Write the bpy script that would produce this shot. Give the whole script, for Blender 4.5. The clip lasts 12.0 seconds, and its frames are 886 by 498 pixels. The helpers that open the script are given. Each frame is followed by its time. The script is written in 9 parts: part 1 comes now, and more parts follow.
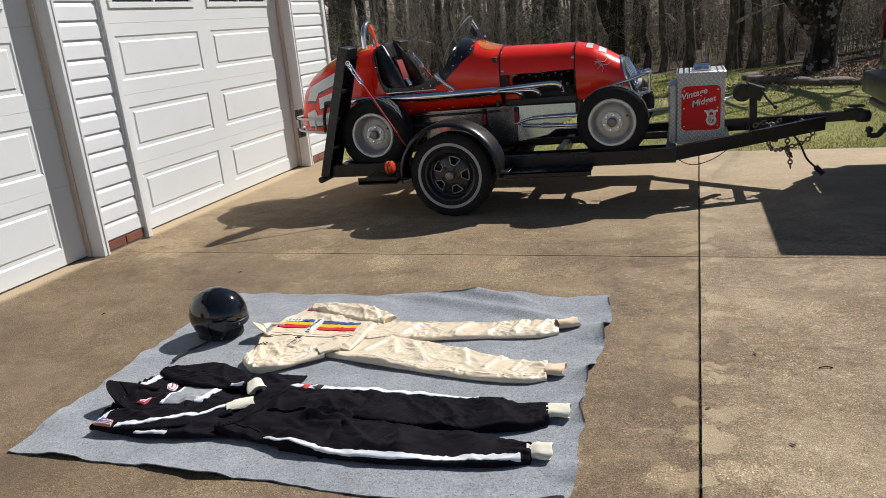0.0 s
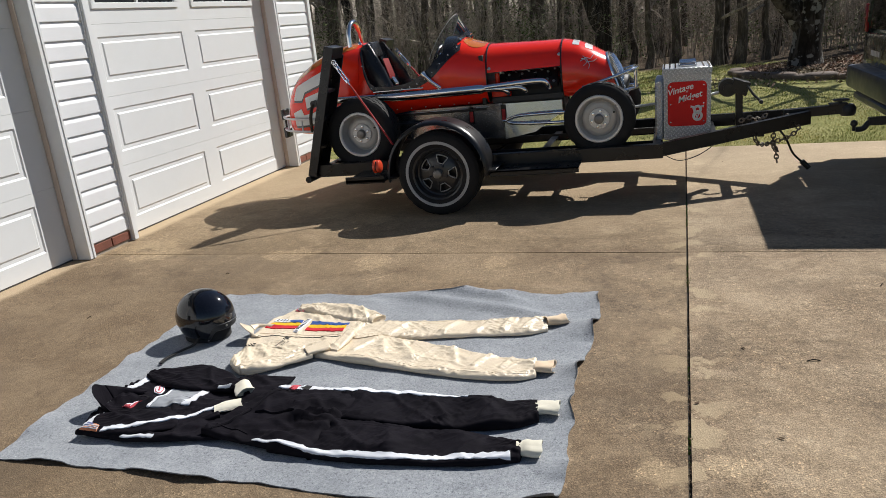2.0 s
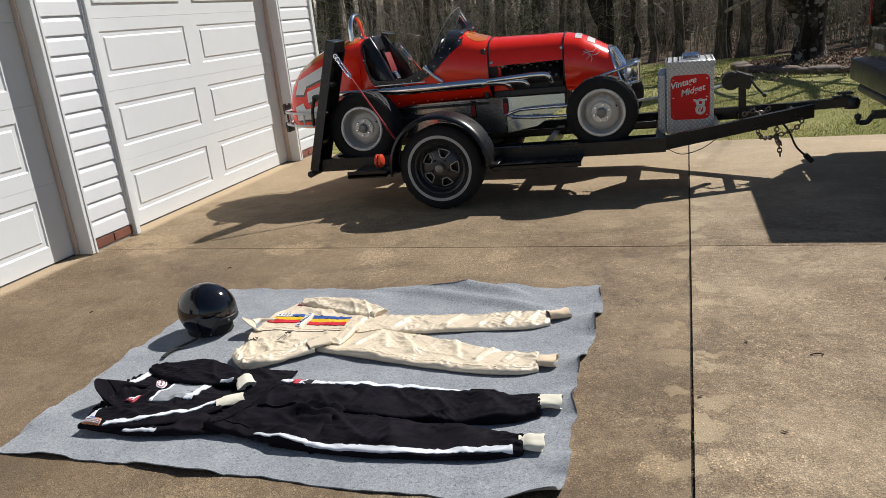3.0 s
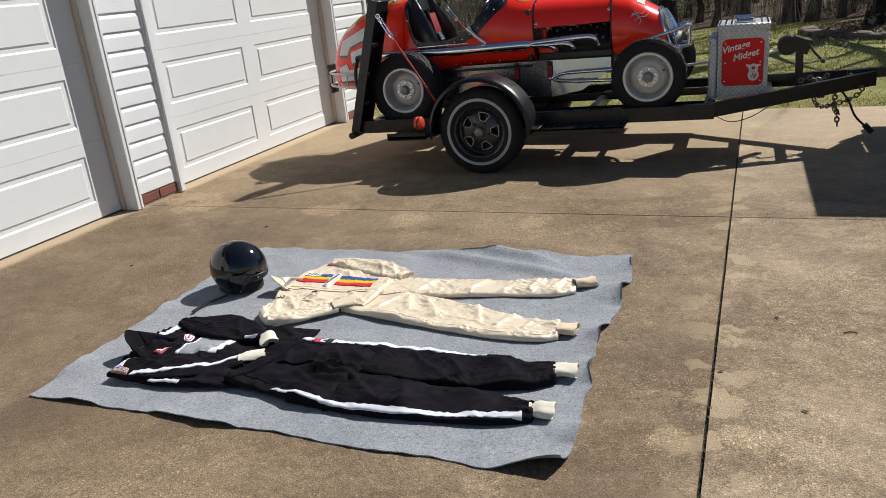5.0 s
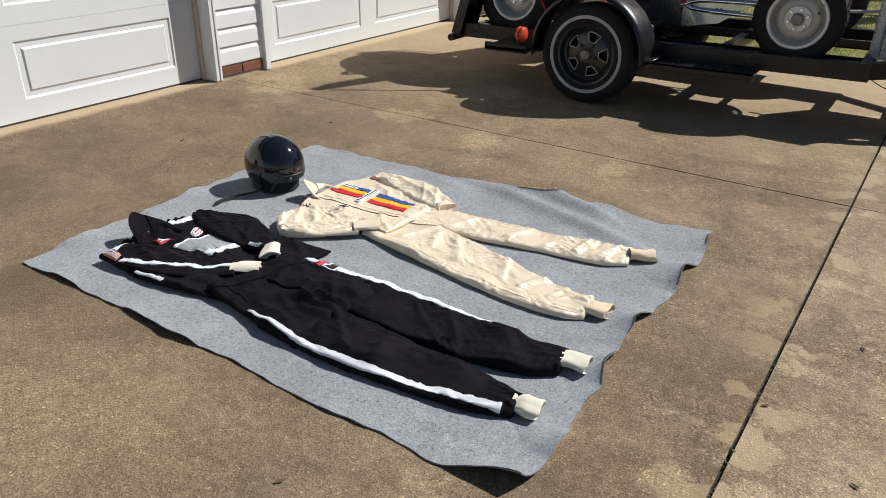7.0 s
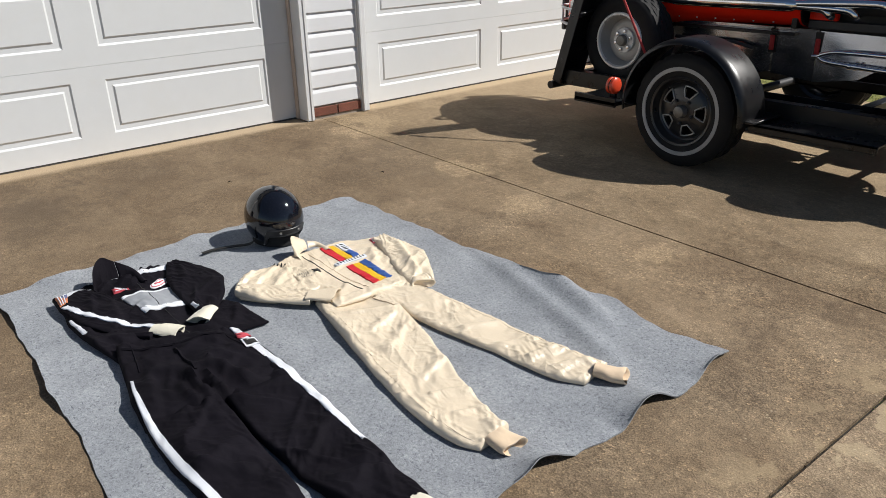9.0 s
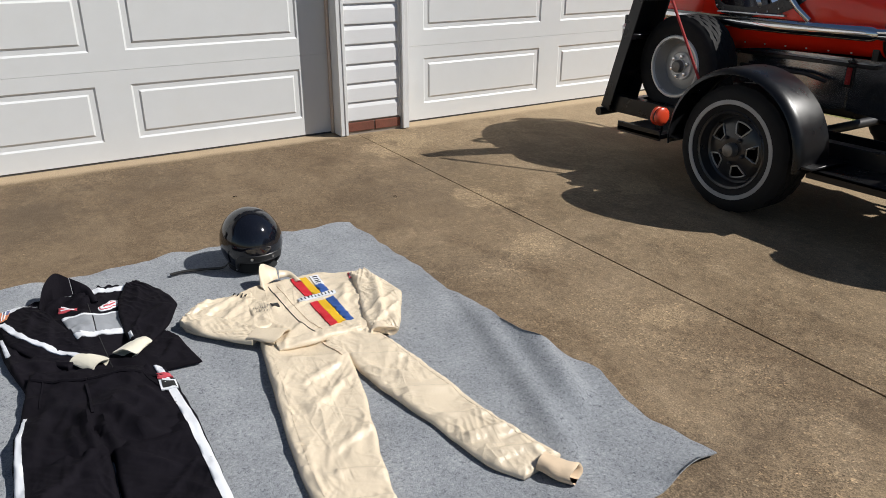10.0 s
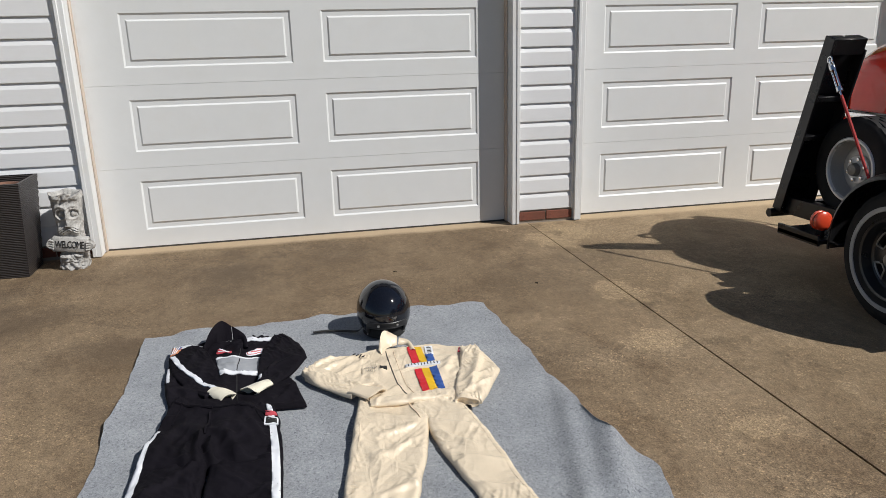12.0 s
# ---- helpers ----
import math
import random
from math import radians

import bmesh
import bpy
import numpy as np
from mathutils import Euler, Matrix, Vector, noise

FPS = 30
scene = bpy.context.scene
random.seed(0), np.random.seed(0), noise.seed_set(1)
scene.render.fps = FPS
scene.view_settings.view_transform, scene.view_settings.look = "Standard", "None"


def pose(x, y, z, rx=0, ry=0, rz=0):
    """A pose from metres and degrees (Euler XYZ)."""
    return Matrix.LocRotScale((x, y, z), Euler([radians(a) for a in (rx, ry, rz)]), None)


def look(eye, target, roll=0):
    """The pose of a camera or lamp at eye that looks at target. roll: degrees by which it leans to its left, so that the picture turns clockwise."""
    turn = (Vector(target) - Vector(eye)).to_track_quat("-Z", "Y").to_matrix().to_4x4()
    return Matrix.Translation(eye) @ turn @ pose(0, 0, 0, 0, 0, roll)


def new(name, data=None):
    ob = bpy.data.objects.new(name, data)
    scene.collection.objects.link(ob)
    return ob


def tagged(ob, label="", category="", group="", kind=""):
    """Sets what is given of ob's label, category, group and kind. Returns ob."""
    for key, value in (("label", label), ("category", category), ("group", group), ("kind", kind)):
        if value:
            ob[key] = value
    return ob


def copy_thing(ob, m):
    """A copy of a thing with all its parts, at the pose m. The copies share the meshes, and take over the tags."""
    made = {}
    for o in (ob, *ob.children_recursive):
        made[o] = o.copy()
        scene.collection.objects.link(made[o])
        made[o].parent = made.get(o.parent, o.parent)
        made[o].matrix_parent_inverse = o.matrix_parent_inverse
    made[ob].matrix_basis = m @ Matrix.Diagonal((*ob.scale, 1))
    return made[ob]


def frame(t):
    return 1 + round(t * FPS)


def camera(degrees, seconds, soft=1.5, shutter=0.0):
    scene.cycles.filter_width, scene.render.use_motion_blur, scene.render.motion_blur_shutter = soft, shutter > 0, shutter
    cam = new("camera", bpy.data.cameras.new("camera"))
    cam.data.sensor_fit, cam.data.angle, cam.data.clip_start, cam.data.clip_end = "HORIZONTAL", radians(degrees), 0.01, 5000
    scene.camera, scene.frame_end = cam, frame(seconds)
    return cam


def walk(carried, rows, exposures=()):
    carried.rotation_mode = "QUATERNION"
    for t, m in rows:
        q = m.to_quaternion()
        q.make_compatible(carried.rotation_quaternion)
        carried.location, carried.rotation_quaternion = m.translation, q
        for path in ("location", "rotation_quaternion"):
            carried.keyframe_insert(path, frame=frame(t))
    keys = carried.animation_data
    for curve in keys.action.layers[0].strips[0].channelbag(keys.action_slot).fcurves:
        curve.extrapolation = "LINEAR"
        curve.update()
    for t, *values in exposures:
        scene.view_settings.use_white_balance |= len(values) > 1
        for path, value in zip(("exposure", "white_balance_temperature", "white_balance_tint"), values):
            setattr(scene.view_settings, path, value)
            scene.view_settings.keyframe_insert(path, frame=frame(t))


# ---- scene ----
cam = camera(61.8, 12.0, 0.55)
PATH = [
    (0, (-0.636, 0.66, 1.388), (-1.255, 2.471, 0.806), -5.2),
    (0.5, (-0.634, 0.658, 1.384), (-1.25, 2.469, 0.802), -5.4),
    (1, (-0.632, 0.662, 1.384), (-1.239, 2.476, 0.8), -5.6),
    (1.5, (-0.626, 0.666, 1.386), (-1.225, 2.482, 0.8), -5.7),
    (2, (-0.63, 0.674, 1.381), (-1.223, 2.491, 0.794), -5.7),
    (2.5, (-0.632, 0.678, 1.378), (-1.224, 2.494, 0.787), -5.7),
    (4.5, (-0.604, 0.701, 1.356), (-1.295, 2.463, 0.71), -6.2),
    (5, (-0.519, 0.74, 1.349), (-1.254, 2.473, 0.675), -5.7),
    (5.5, (-0.475, 0.83, 1.328), (-1.253, 2.525, 0.605), -4.5),
    (6, (-0.523, 1.012, 1.298), (-1.35, 2.656, 0.514), -2.6),
    (6.5, (-0.502, 1.113, 1.293), (-1.394, 2.693, 0.45), -0.6),
    (6.7, (-0.46, 1.168, 1.297), (-1.384, 2.717, 0.434), 0.1),
    (8.3, (-0.219, 1.88, 1.277), (-1.478, 3.094, 0.307), 1.1),
    (8.5, (-0.168, 1.972, 1.285), (-1.473, 3.144, 0.324), 0.4),
    (9, (0.023, 2.194, 1.315), (-1.393, 3.345, 0.496), -0.9),
    (9.5, (-0.012, 2.493, 1.306), (-1.483, 3.618, 0.551), -0.1),
    (10, (-0.001, 2.758, 1.28), (-1.574, 3.711, 0.495), 0.2),
    (10.5, (0.048, 2.948, 1.253), (-1.667, 3.676, 0.527), -0.6),
    (11, (0.182, 2.906, 1.286), (-1.626, 3.441, 0.619), -2.0),
    (11.5, (0.275, 2.935, 1.309), (-1.562, 3.321, 0.618), -2.3),
    (12, (0.391, 3.145, 1.326), (-1.488, 3.546, 0.773), -1.4),
]
walk(cam, [(t, look(eye, target, roll)) for t, eye, target, roll in PATH], [(0.0, 0.2), (6.5, 0.18), (8.5, 0.12), (9.5, 0.04), (10.5, -0.09), (12.0, -0.15)])

# ---- light: clear early-spring midday, sun behind the trailer ----
SUN_AZ, SUN_EL = 36.9, 44.6     # degrees from +y towards +x, and above the horizon
world = bpy.data.worlds.new("world")
scene.world = world
world.use_nodes = True
wn = world.node_tree
sky = wn.nodes.new("ShaderNodeTexSky")
sky.sky_type = "NISHITA"
sky.sun_disc = False
sky.sun_elevation, sky.sun_rotation = radians(SUN_EL), radians(SUN_AZ)
sky.air_density, sky.dust_density = 0.8, 0.2
wn.links.new(sky.outputs[0], wn.nodes["Background"].inputs[0])
wn.nodes["Background"].inputs[1].default_value = 0.06

sun_data = bpy.data.lights.new("sun", "SUN")
sun_data.energy, sun_data.angle, sun_data.color = 5.0, radians(0.53), (1.0, 0.972, 0.925)
sun = new("sun", sun_data)
sd = Vector((math.sin(radians(SUN_AZ)) * math.cos(radians(SUN_EL)), math.cos(radians(SUN_AZ)) * math.cos(radians(SUN_EL)), math.sin(radians(SUN_EL))))
sun.matrix_basis = look(sd * 40, (0, 0, 0))
scene.view_settings.exposure = 0.0

# ---- small tools ----


def blend(t, a, b):
    return a + (b - a) * t


def link(nt, a, b):
    nt.links.new(a, b)


def node(nt, kind, **inputs):
    n = nt.nodes.new(kind)
    for key, value in inputs.items():
        n.inputs[key.replace("_", " ")].default_value = value
    return n


def rgb(c):
    return (*c, 1.0) if len(c) == 3 else c


def new_material(name, rough=0.6, metal=0.0, coat=0.0, spec=0.5, coat_rough=0.05):
    m = bpy.data.materials.new(name)
    m.use_nodes = True
    nt = m.node_tree
    p = nt.nodes["Principled BSDF"]
    p.inputs["Roughness"].default_value = rough
    p.inputs["Metallic"].default_value = metal
    p.inputs["Coat Weight"].default_value = coat
    p.inputs["Coat Roughness"].default_value = coat_rough
    p.inputs["Specular IOR Level"].default_value = spec
    return m, nt, p


def coords(nt, world_space=False):
    if world_space:
        return nt.nodes.new("ShaderNodeNewGeometry").outputs["Position"]
    return nt.nodes.new("ShaderNodeTexCoord").outputs["Object"]


def noise_tex(nt, vec, scale, detail=4, rough=0.55, stretch=None, dist=0.0):
    if stretch:
        mp = nt.nodes.new("ShaderNodeMapping")
        mp.inputs["Scale"].default_value = stretch
        link(nt, vec, mp.inputs[0])
        vec = mp.outputs[0]
    n = node(nt, "ShaderNodeTexNoise", Scale=scale, Detail=detail, Roughness=rough, Distortion=dist)
    link(nt, vec, n.inputs["Vector"])
    return n.outputs["Fac"]


def ramp(nt, fac, stops):
    r = nt.nodes.new("ShaderNodeValToRGB")
    el = r.color_ramp.elements
    while len(el) < len(stops):
        el.new(0.5)
    for e, (at, c) in zip(el, stops):
        e.position, e.color = at, rgb(c) if hasattr(c, "__len__") else (c, c, c, 1)
    link(nt, fac, r.inputs[0])
    return r.outputs[0]


def mix(nt, fac, a, b, mode="MIX"):
    m = nt.nodes.new("ShaderNodeMix")
    m.data_type, m.blend_type = "RGBA", mode
    for sock, v in ((m.inputs[0], fac), (m.inputs[6], a), (m.inputs[7], b)):
        if hasattr(v, "is_linked"):
            link(nt, v, sock)
        else:
            sock.default_value = v if not hasattr(v, "__len__") else rgb(v)
    return m.outputs[2]


def maths(nt, op, a, b=0.0, c=0.0):
    m = nt.nodes.new("ShaderNodeMath")
    m.operation = op
    for sock, v in zip(m.inputs, (a, b, c)):
        if hasattr(v, "is_linked"):
            link(nt, v, sock)
        else:
            sock.default_value = v
    return m.outputs[0]


def bump(nt, p, height, strength=0.4, dist=0.002, before=None):
    b = node(nt, "ShaderNodeBump", Strength=strength, Distance=dist)
    link(nt, height, b.inputs["Height"])
    if before is not None:
        link(nt, before, b.inputs["Normal"])
    link(nt, b.outputs[0], p.inputs["Normal"])
    return b.outputs[0]


def plain(name, base, rough=0.6, metal=0.0, vary=0.18, scale=9.0, grain=180.0, relief=0.15, dist=0.0006, coat=0.0, spec=0.5, dirt=None, dirt_amount=0.25, world_space=False, random=0.0, stretch=None):
    """A surface with broad mottling, fine grain and, if asked for, dirt."""
    m, nt, p = new_material(name, rough, metal, coat, spec)
    v = coords(nt, world_space)
    broad = noise_tex(nt, v, scale, 5, 0.6, stretch)
    fine = noise_tex(nt, v, grain, 3, 0.6, stretch)
    dark, light = [c * (1 - vary) for c in base], [min(1, c * (1 + vary * 0.7)) for c in base]
    col = ramp(nt, broad, [(0.3, dark), (0.72, light)])
    col = mix(nt, 0.35, col, ramp(nt, fine, [(0.3, [c * (1 - vary) for c in base]), (0.7, [min(1, c * (1 + vary)) for c in base])]))
    if dirt:
        spots = noise_tex(nt, v, scale * 0.45, 7, 0.7, None, 0.4)
        col = mix(nt, maths(nt, "MULTIPLY", ramp(nt, spots, [(0.5, 0.0), (0.72, 1.0)]), dirt_amount), col, dirt)
    if random:
        info = nt.nodes.new("ShaderNodeObjectInfo")
        col = mix(nt, 1.0, col, ramp(nt, info.outputs["Random"], [(0.0, (1 - random,) * 3), (1.0, (1.0,) * 3)]), "MULTIPLY")
    link(nt, col, p.inputs["Base Color"])
    link(nt, ramp(nt, broad, [(0.25, max(0.02, rough - 0.08)), (0.75, min(1, rough + 0.1))]), p.inputs["Roughness"])
    if relief:
        bump(nt, p, fine, relief, dist)
    return m


# ---- mesh tools ----


def thing(name, at=(0, 0, 0), label="", category="", group="", tilt=None):
    ob = new(name)
    ob.empty_display_size = 0.1
    ob.matrix_basis = pose(*at, *(tilt or (0, 0, 0)))
    return tagged(ob, label, category, group)


def root_of(ob):
    while ob.parent:
        ob = ob.parent
    return ob


def part(name, bm, material, parent=None, label="", smooth=True, angle=38):
    """One mesh object, built in the place's own metres, linked under its thing or part."""
    if parent is not None:
        bmesh.ops.translate(bm, verts=bm.verts, vec=-root_of(parent).location)
    me = bpy.data.meshes.new(name)
    bmesh.ops.recalc_face_normals(bm, faces=bm.faces)
    bm.to_mesh(me)
    bm.free()
    return part_from(name, me, material, parent, label, smooth, angle)


def part_from(name, me, material, parent=None, label="", smooth=True, angle=38):
    mats = material if isinstance(material, (list, tuple)) else [material]
    if not me.materials:
        for m in mats:
            me.materials.append(m)
    if smooth:
        me.polygons.foreach_set("use_smooth", [True] * len(me.polygons))
        me.set_sharp_from_angle(angle=radians(angle))
    ob = new(name, me)
    if parent is not None:
        ob.parent = parent
    if label:
        ob["label"] = label
    return ob


def structure(name, bm, material, label="", category="", smooth=True, angle=38):
    return tagged(part(name, bm, material, None, label, smooth, angle), label, category, kind="structure")


def B():
    return bmesh.new()


def box(bm, x0, x1, y0, y1, z0, z1, bevel=0.0, m=None, seg=1):
    vs = [bm.verts.new((x, y, z)) for x in (x0, x1) for y in (y0, y1) for z in (z0, z1)]
    fs = [bm.faces.new([vs[i] for i in q]) for q in ((0, 1, 3, 2), (4, 6, 7, 5), (0, 4, 5, 1), (2, 3, 7, 6), (0, 2, 6, 4), (1, 5, 7, 3))]
    if bevel:
        es = list({e for f in fs for e in f.edges})
        r = bmesh.ops.bevel(bm, geom=es, offset=bevel, segments=seg, affect="EDGES", profile=0.5)
        vs = list({v for f in r["faces"] for v in f.verts} | {v for v in vs if v.is_valid})
    if m is not None:
        bmesh.ops.transform(bm, matrix=m, verts=[v for v in vs if v.is_valid])
    return bm


def frame_of(d):
    d = Vector(d).normalized()
    up = Vector((0, 0, 1)) if abs(d.z) < 0.95 else Vector((0, 1, 0))
    a = d.cross(up).normalized()
    return a, d.cross(a).normalized(), d


def lathe(bm, profile, origin, axis, seg=32, cap=(False, False)):
    """profile: (radius, along) pairs turned round the axis."""
    a, b, d = frame_of(axis)
    o = Vector(origin)
    rings = []
    for r, h in profile:
        rings.append([bm.verts.new(o + d * h + (a * math.cos(t) + b * math.sin(t)) * r) for t in [2 * math.pi * k / seg for k in range(seg)]])
    for p, q in zip(rings, rings[1:]):
        for k in range(seg):
            bm.faces.new((p[k], p[(k + 1) % seg], q[(k + 1) % seg], q[k]))
    if cap[0]:
        bm.faces.new(rings[0])
    if cap[1]:
        bm.faces.new(rings[-1])
    return bm


def cyl(bm, p0, p1, r0, r1=None, seg=14):
    p0, p1 = Vector(p0), Vector(p1)
    return lathe(bm, [(r0, 0), (r0 if r1 is None else r1, (p1 - p0).length)], p0, p1 - p0, seg, (True, True))


def tube(bm, pts, r, seg=8, closed=False):
    """A round bar through the points; r may be a list."""
    pts = [Vector(p) for p in pts]
    n = len(pts)
    rs = r if hasattr(r, "__len__") else [r] * n
    rings, a = [], None
    for i, p in enumerate(pts):
        nxt = pts[(i + 1) % n] if closed else pts[min(i + 1, n - 1)]
        prv = pts[i - 1] if closed else pts[max(i - 1, 0)]
        d = (nxt - prv).normalized()
        if a is None:
            a = frame_of(d)[0]
        a = (a - d * a.dot(d)).normalized()
        b = d.cross(a)
        rings.append([bm.verts.new(p + (a * math.cos(t) + b * math.sin(t)) * rs[i]) for t in [2 * math.pi * k / seg for k in range(seg)]])
    pairs = list(zip(rings, rings[1:])) + ([(rings[-1], rings[0])] if closed else [])
    for p, q in pairs:
        for k in range(seg):
            bm.faces.new((p[k], p[(k + 1) % seg], q[(k + 1) % seg], q[k]))
    if not closed:
        bm.faces.new(rings[0])
        bm.faces.new(rings[-1])
    return bm


def curve_pts(ctrl, n=8):
    """A smooth line through control points."""
    c = [Vector(p) for p in ctrl]
    c = [c[0] * 2 - c[1], *c, c[-1] * 2 - c[-2]]
    out = []
    for i in range(1, len(c) - 2):
        p0, p1, p2, p3 = c[i - 1:i + 3]
        for k in range(n):
            t = k / n
            out.append(0.5 * (2 * p1 + (p2 - p0) * t + (2 * p0 - 5 * p1 + 4 * p2 - p3) * t * t + (3 * p1 - p0 - 3 * p2 + p3) * t ** 3))
    return out + [c[-2]]


def loft(bm, rings, closed=True, caps=(True, True)):
    vs = [[bm.verts.new(p) for p in ring] for ring in rings]
    n = len(vs[0])
    for p, q in zip(vs, vs[1:]):
        for k in range(n if closed else n - 1):
            bm.faces.new((p[k], p[(k + 1) % n], q[(k + 1) % n], q[k]))
    if closed and caps[0]:
        bm.faces.new(vs[0])
    if closed and caps[1]:
        bm.faces.new(vs[-1])
    return vs


def slab(bm, outline, z0, z1):
    """A prism over a flat outline of (x, y)."""
    lo = [bm.verts.new((x, y, z0)) for x, y in outline]
    hi = [bm.verts.new((x, y, z1)) for x, y in outline]
    bm.faces.new(lo)
    bm.faces.new(hi)
    n = len(lo)
    for k in range(n):
        bm.faces.new((lo[k], lo[(k + 1) % n], hi[(k + 1) % n], hi[k]))
    return bm


def lettering(name, text, size, depth, material, parent, m, label="", shear=0.0, spacing=1.0):
    """Raised letters in the built-in font, as a mesh at the pose m."""
    cu = bpy.data.curves.new(name, "FONT")
    cu.body, cu.size, cu.extrude, cu.shear, cu.space_character = text, size, depth, shear, spacing
    cu.align_x, cu.align_y, cu.resolution_u = "CENTER", "CENTER", 3
    cu.offset = size * 0.018
    tmp = new(name, cu)
    bpy.context.view_layer.update()
    me = bpy.data.meshes.new_from_object(tmp)
    bpy.data.objects.remove(tmp)
    off = Matrix.Translation(-root_of(parent).location) @ m
    me.transform(off)
    me.materials.clear()
    return part_from(name, me, material, parent, label, False)

# ---- materials ----


def joint_x(y):
    return -0.573 + 0.014 * (y - 3.4)


def joint_y(x):
    return 4.85 + 0.0066 * (x + 4.48)


def concrete_material(name, tone):
    m, nt, p = new_material(name, 0.85, spec=0.25)
    v = coords(nt, True)
    sx = nt.nodes.new("ShaderNodeSeparateXYZ")
    link(nt, v, sx.inputs[0])
    broad = noise_tex(nt, v, 0.75, 8, 0.62, None, 0.5)
    mid = noise_tex(nt, v, 4.5, 8, 0.68, None, 0.3)
    fine = noise_tex(nt, v, 210, 4, 0.75)
    streak = noise_tex(nt, v, 1.5, 9, 0.7, (0.7, 1.3, 1.0), 0.9)
    col = ramp(nt, broad, [(0.28, (0.150, 0.110, 0.072)), (0.5, (0.235, 0.180, 0.122)), (0.72, (0.330, 0.262, 0.185))])
    col = mix(nt, 0.5, col, ramp(nt, mid, [(0.3, (0.135, 0.100, 0.066)), (0.52, (0.240, 0.185, 0.126)), (0.75, (0.345, 0.278, 0.200))]))
    # brown organic stain in broad drifts over the slabs, and old dark spills
    stain = ramp(nt, streak, [(0.44, 0.0), (0.62, 1.0)])
    col = mix(nt, maths(nt, "MULTIPLY", stain, 0.6), col, (0.115, 0.080, 0.050))
    spill = ramp(nt, noise_tex(nt, v, 2.6, 6, 0.6, None, 1.2), [(0.56, 0.0), (0.70, 1.0)])
    col = mix(nt, maths(nt, "MULTIPLY", spill, 0.45), col, (0.075, 0.056, 0.040))
    rub = ramp(nt, noise_tex(nt, v, 1.1, 3, 0.5, (1.6, 0.8, 1.0), 0.4), [(0.52, 0.0), (0.68, 1.0)])
    col = mix(nt, maths(nt, "MULTIPLY", rub, 0.40), col, (0.085, 0.066, 0.050))
    blot = ramp(nt, noise_tex(nt, v, 8.5, 5, 0.55, None, 0.8), [(0.60, 0.0), (0.66, 1.0)])
    col = mix(nt, maths(nt, "MULTIPLY", blot, 0.22), col, (0.40, 0.32, 0.225))
    # exposed aggregate: pale and dark grains, worn through in places
    vo = node(nt, "ShaderNodeTexVoronoi", Scale=170.0, Randomness=1.0)
    link(nt, v, vo.inputs["Vector"])
    grain = ramp(nt, vo.outputs["Color"], [(0.2, (0.42, 0.41, 0.40)), (0.5, (0.98, 0.98, 0.98)), (0.8, (1.2, 1.19, 1.16)), (0.93, (2.4, 2.3, 2.1))])
    worn = ramp(nt, noise_tex(nt, v, 1.9, 6, 0.65), [(0.35, 0.18), (0.65, 0.75)])
    col = mix(nt, worn, col, grain, "MULTIPLY")
    col = mix(nt, 0.9, col, ramp(nt, fine, [(0.32, (0.42, 0.41, 0.39)), (0.5, (1.0, 1.0, 1.0)), (0.68, (1.75, 1.70, 1.62))]), "MULTIPLY")
    col = mix(nt, 0.55, col, ramp(nt, noise_tex(nt, v, 32, 5, 0.7), [(0.34, (0.62, 0.61, 0.60)), (0.5, (1.0, 1.0, 1.0)), (0.66, (1.38, 1.36, 1.33))]), "MULTIPLY")
    vo3 = node(nt, "ShaderNodeTexVoronoi", Scale=42.0, Randomness=1.0)
    link(nt, v, vo3.inputs["Vector"])
    pale = maths(nt, "MULTIPLY", ramp(nt, vo3.outputs["Distance"], [(0.10, 1.0), (0.2, 0.0)]), ramp(nt, noise_tex(nt, v, 17, 4, 0.6), [(0.5, 0.0), (0.6, 1.0)]))
    col = mix(nt, maths(nt, "MULTIPLY", pale, 0.6), col, (0.46, 0.39, 0.28))
    # pale scoured patches that lie beside the expansion joint
    near = maths(nt, "ABSOLUTE", maths(nt, "SUBTRACT", maths(nt, "SUBTRACT", sx.outputs[0], maths(nt, "MULTIPLY", sx.outputs[1], 0.014)), -0.6206))
    strip = ramp(nt, near, [(0.06, 1.0), (0.17, 0.0)])
    patch = ramp(nt, noise_tex(nt, v, 6.5, 5, 0.5), [(0.535, 0.0), (0.56, 1.0)])
    col = mix(nt, maths(nt, "MULTIPLY", maths(nt, "MULTIPLY", strip, patch), 0.62), col, (0.34, 0.27, 0.175))
    # brown drift of old dirt washed over the slab
    wob = noise_tex(nt, v, 2.2, 6, 0.6)
    vd = nt.nodes.new("ShaderNodeVectorMath")
    vd.operation = "DISTANCE"
    vd.inputs[1].default_value = (-3.35, 3.2, 0.0)
    link(nt, v, vd.inputs[0])
    d = maths(nt, "ADD", maths(nt, "DIVIDE", vd.outputs["Value"], 2.2), maths(nt, "MULTIPLY", maths(nt, "SUBTRACT", wob, 0.5), 1.5))
    col = mix(nt, maths(nt, "MULTIPLY", ramp(nt, d, [(0.45, 1.0), (1.1, 0.0)]), 0.42), col, (0.120, 0.086, 0.054))
    # old dark spills by the doors and beside the blanket
    wob = noise_tex(nt, v, 3.5, 7, 0.65)
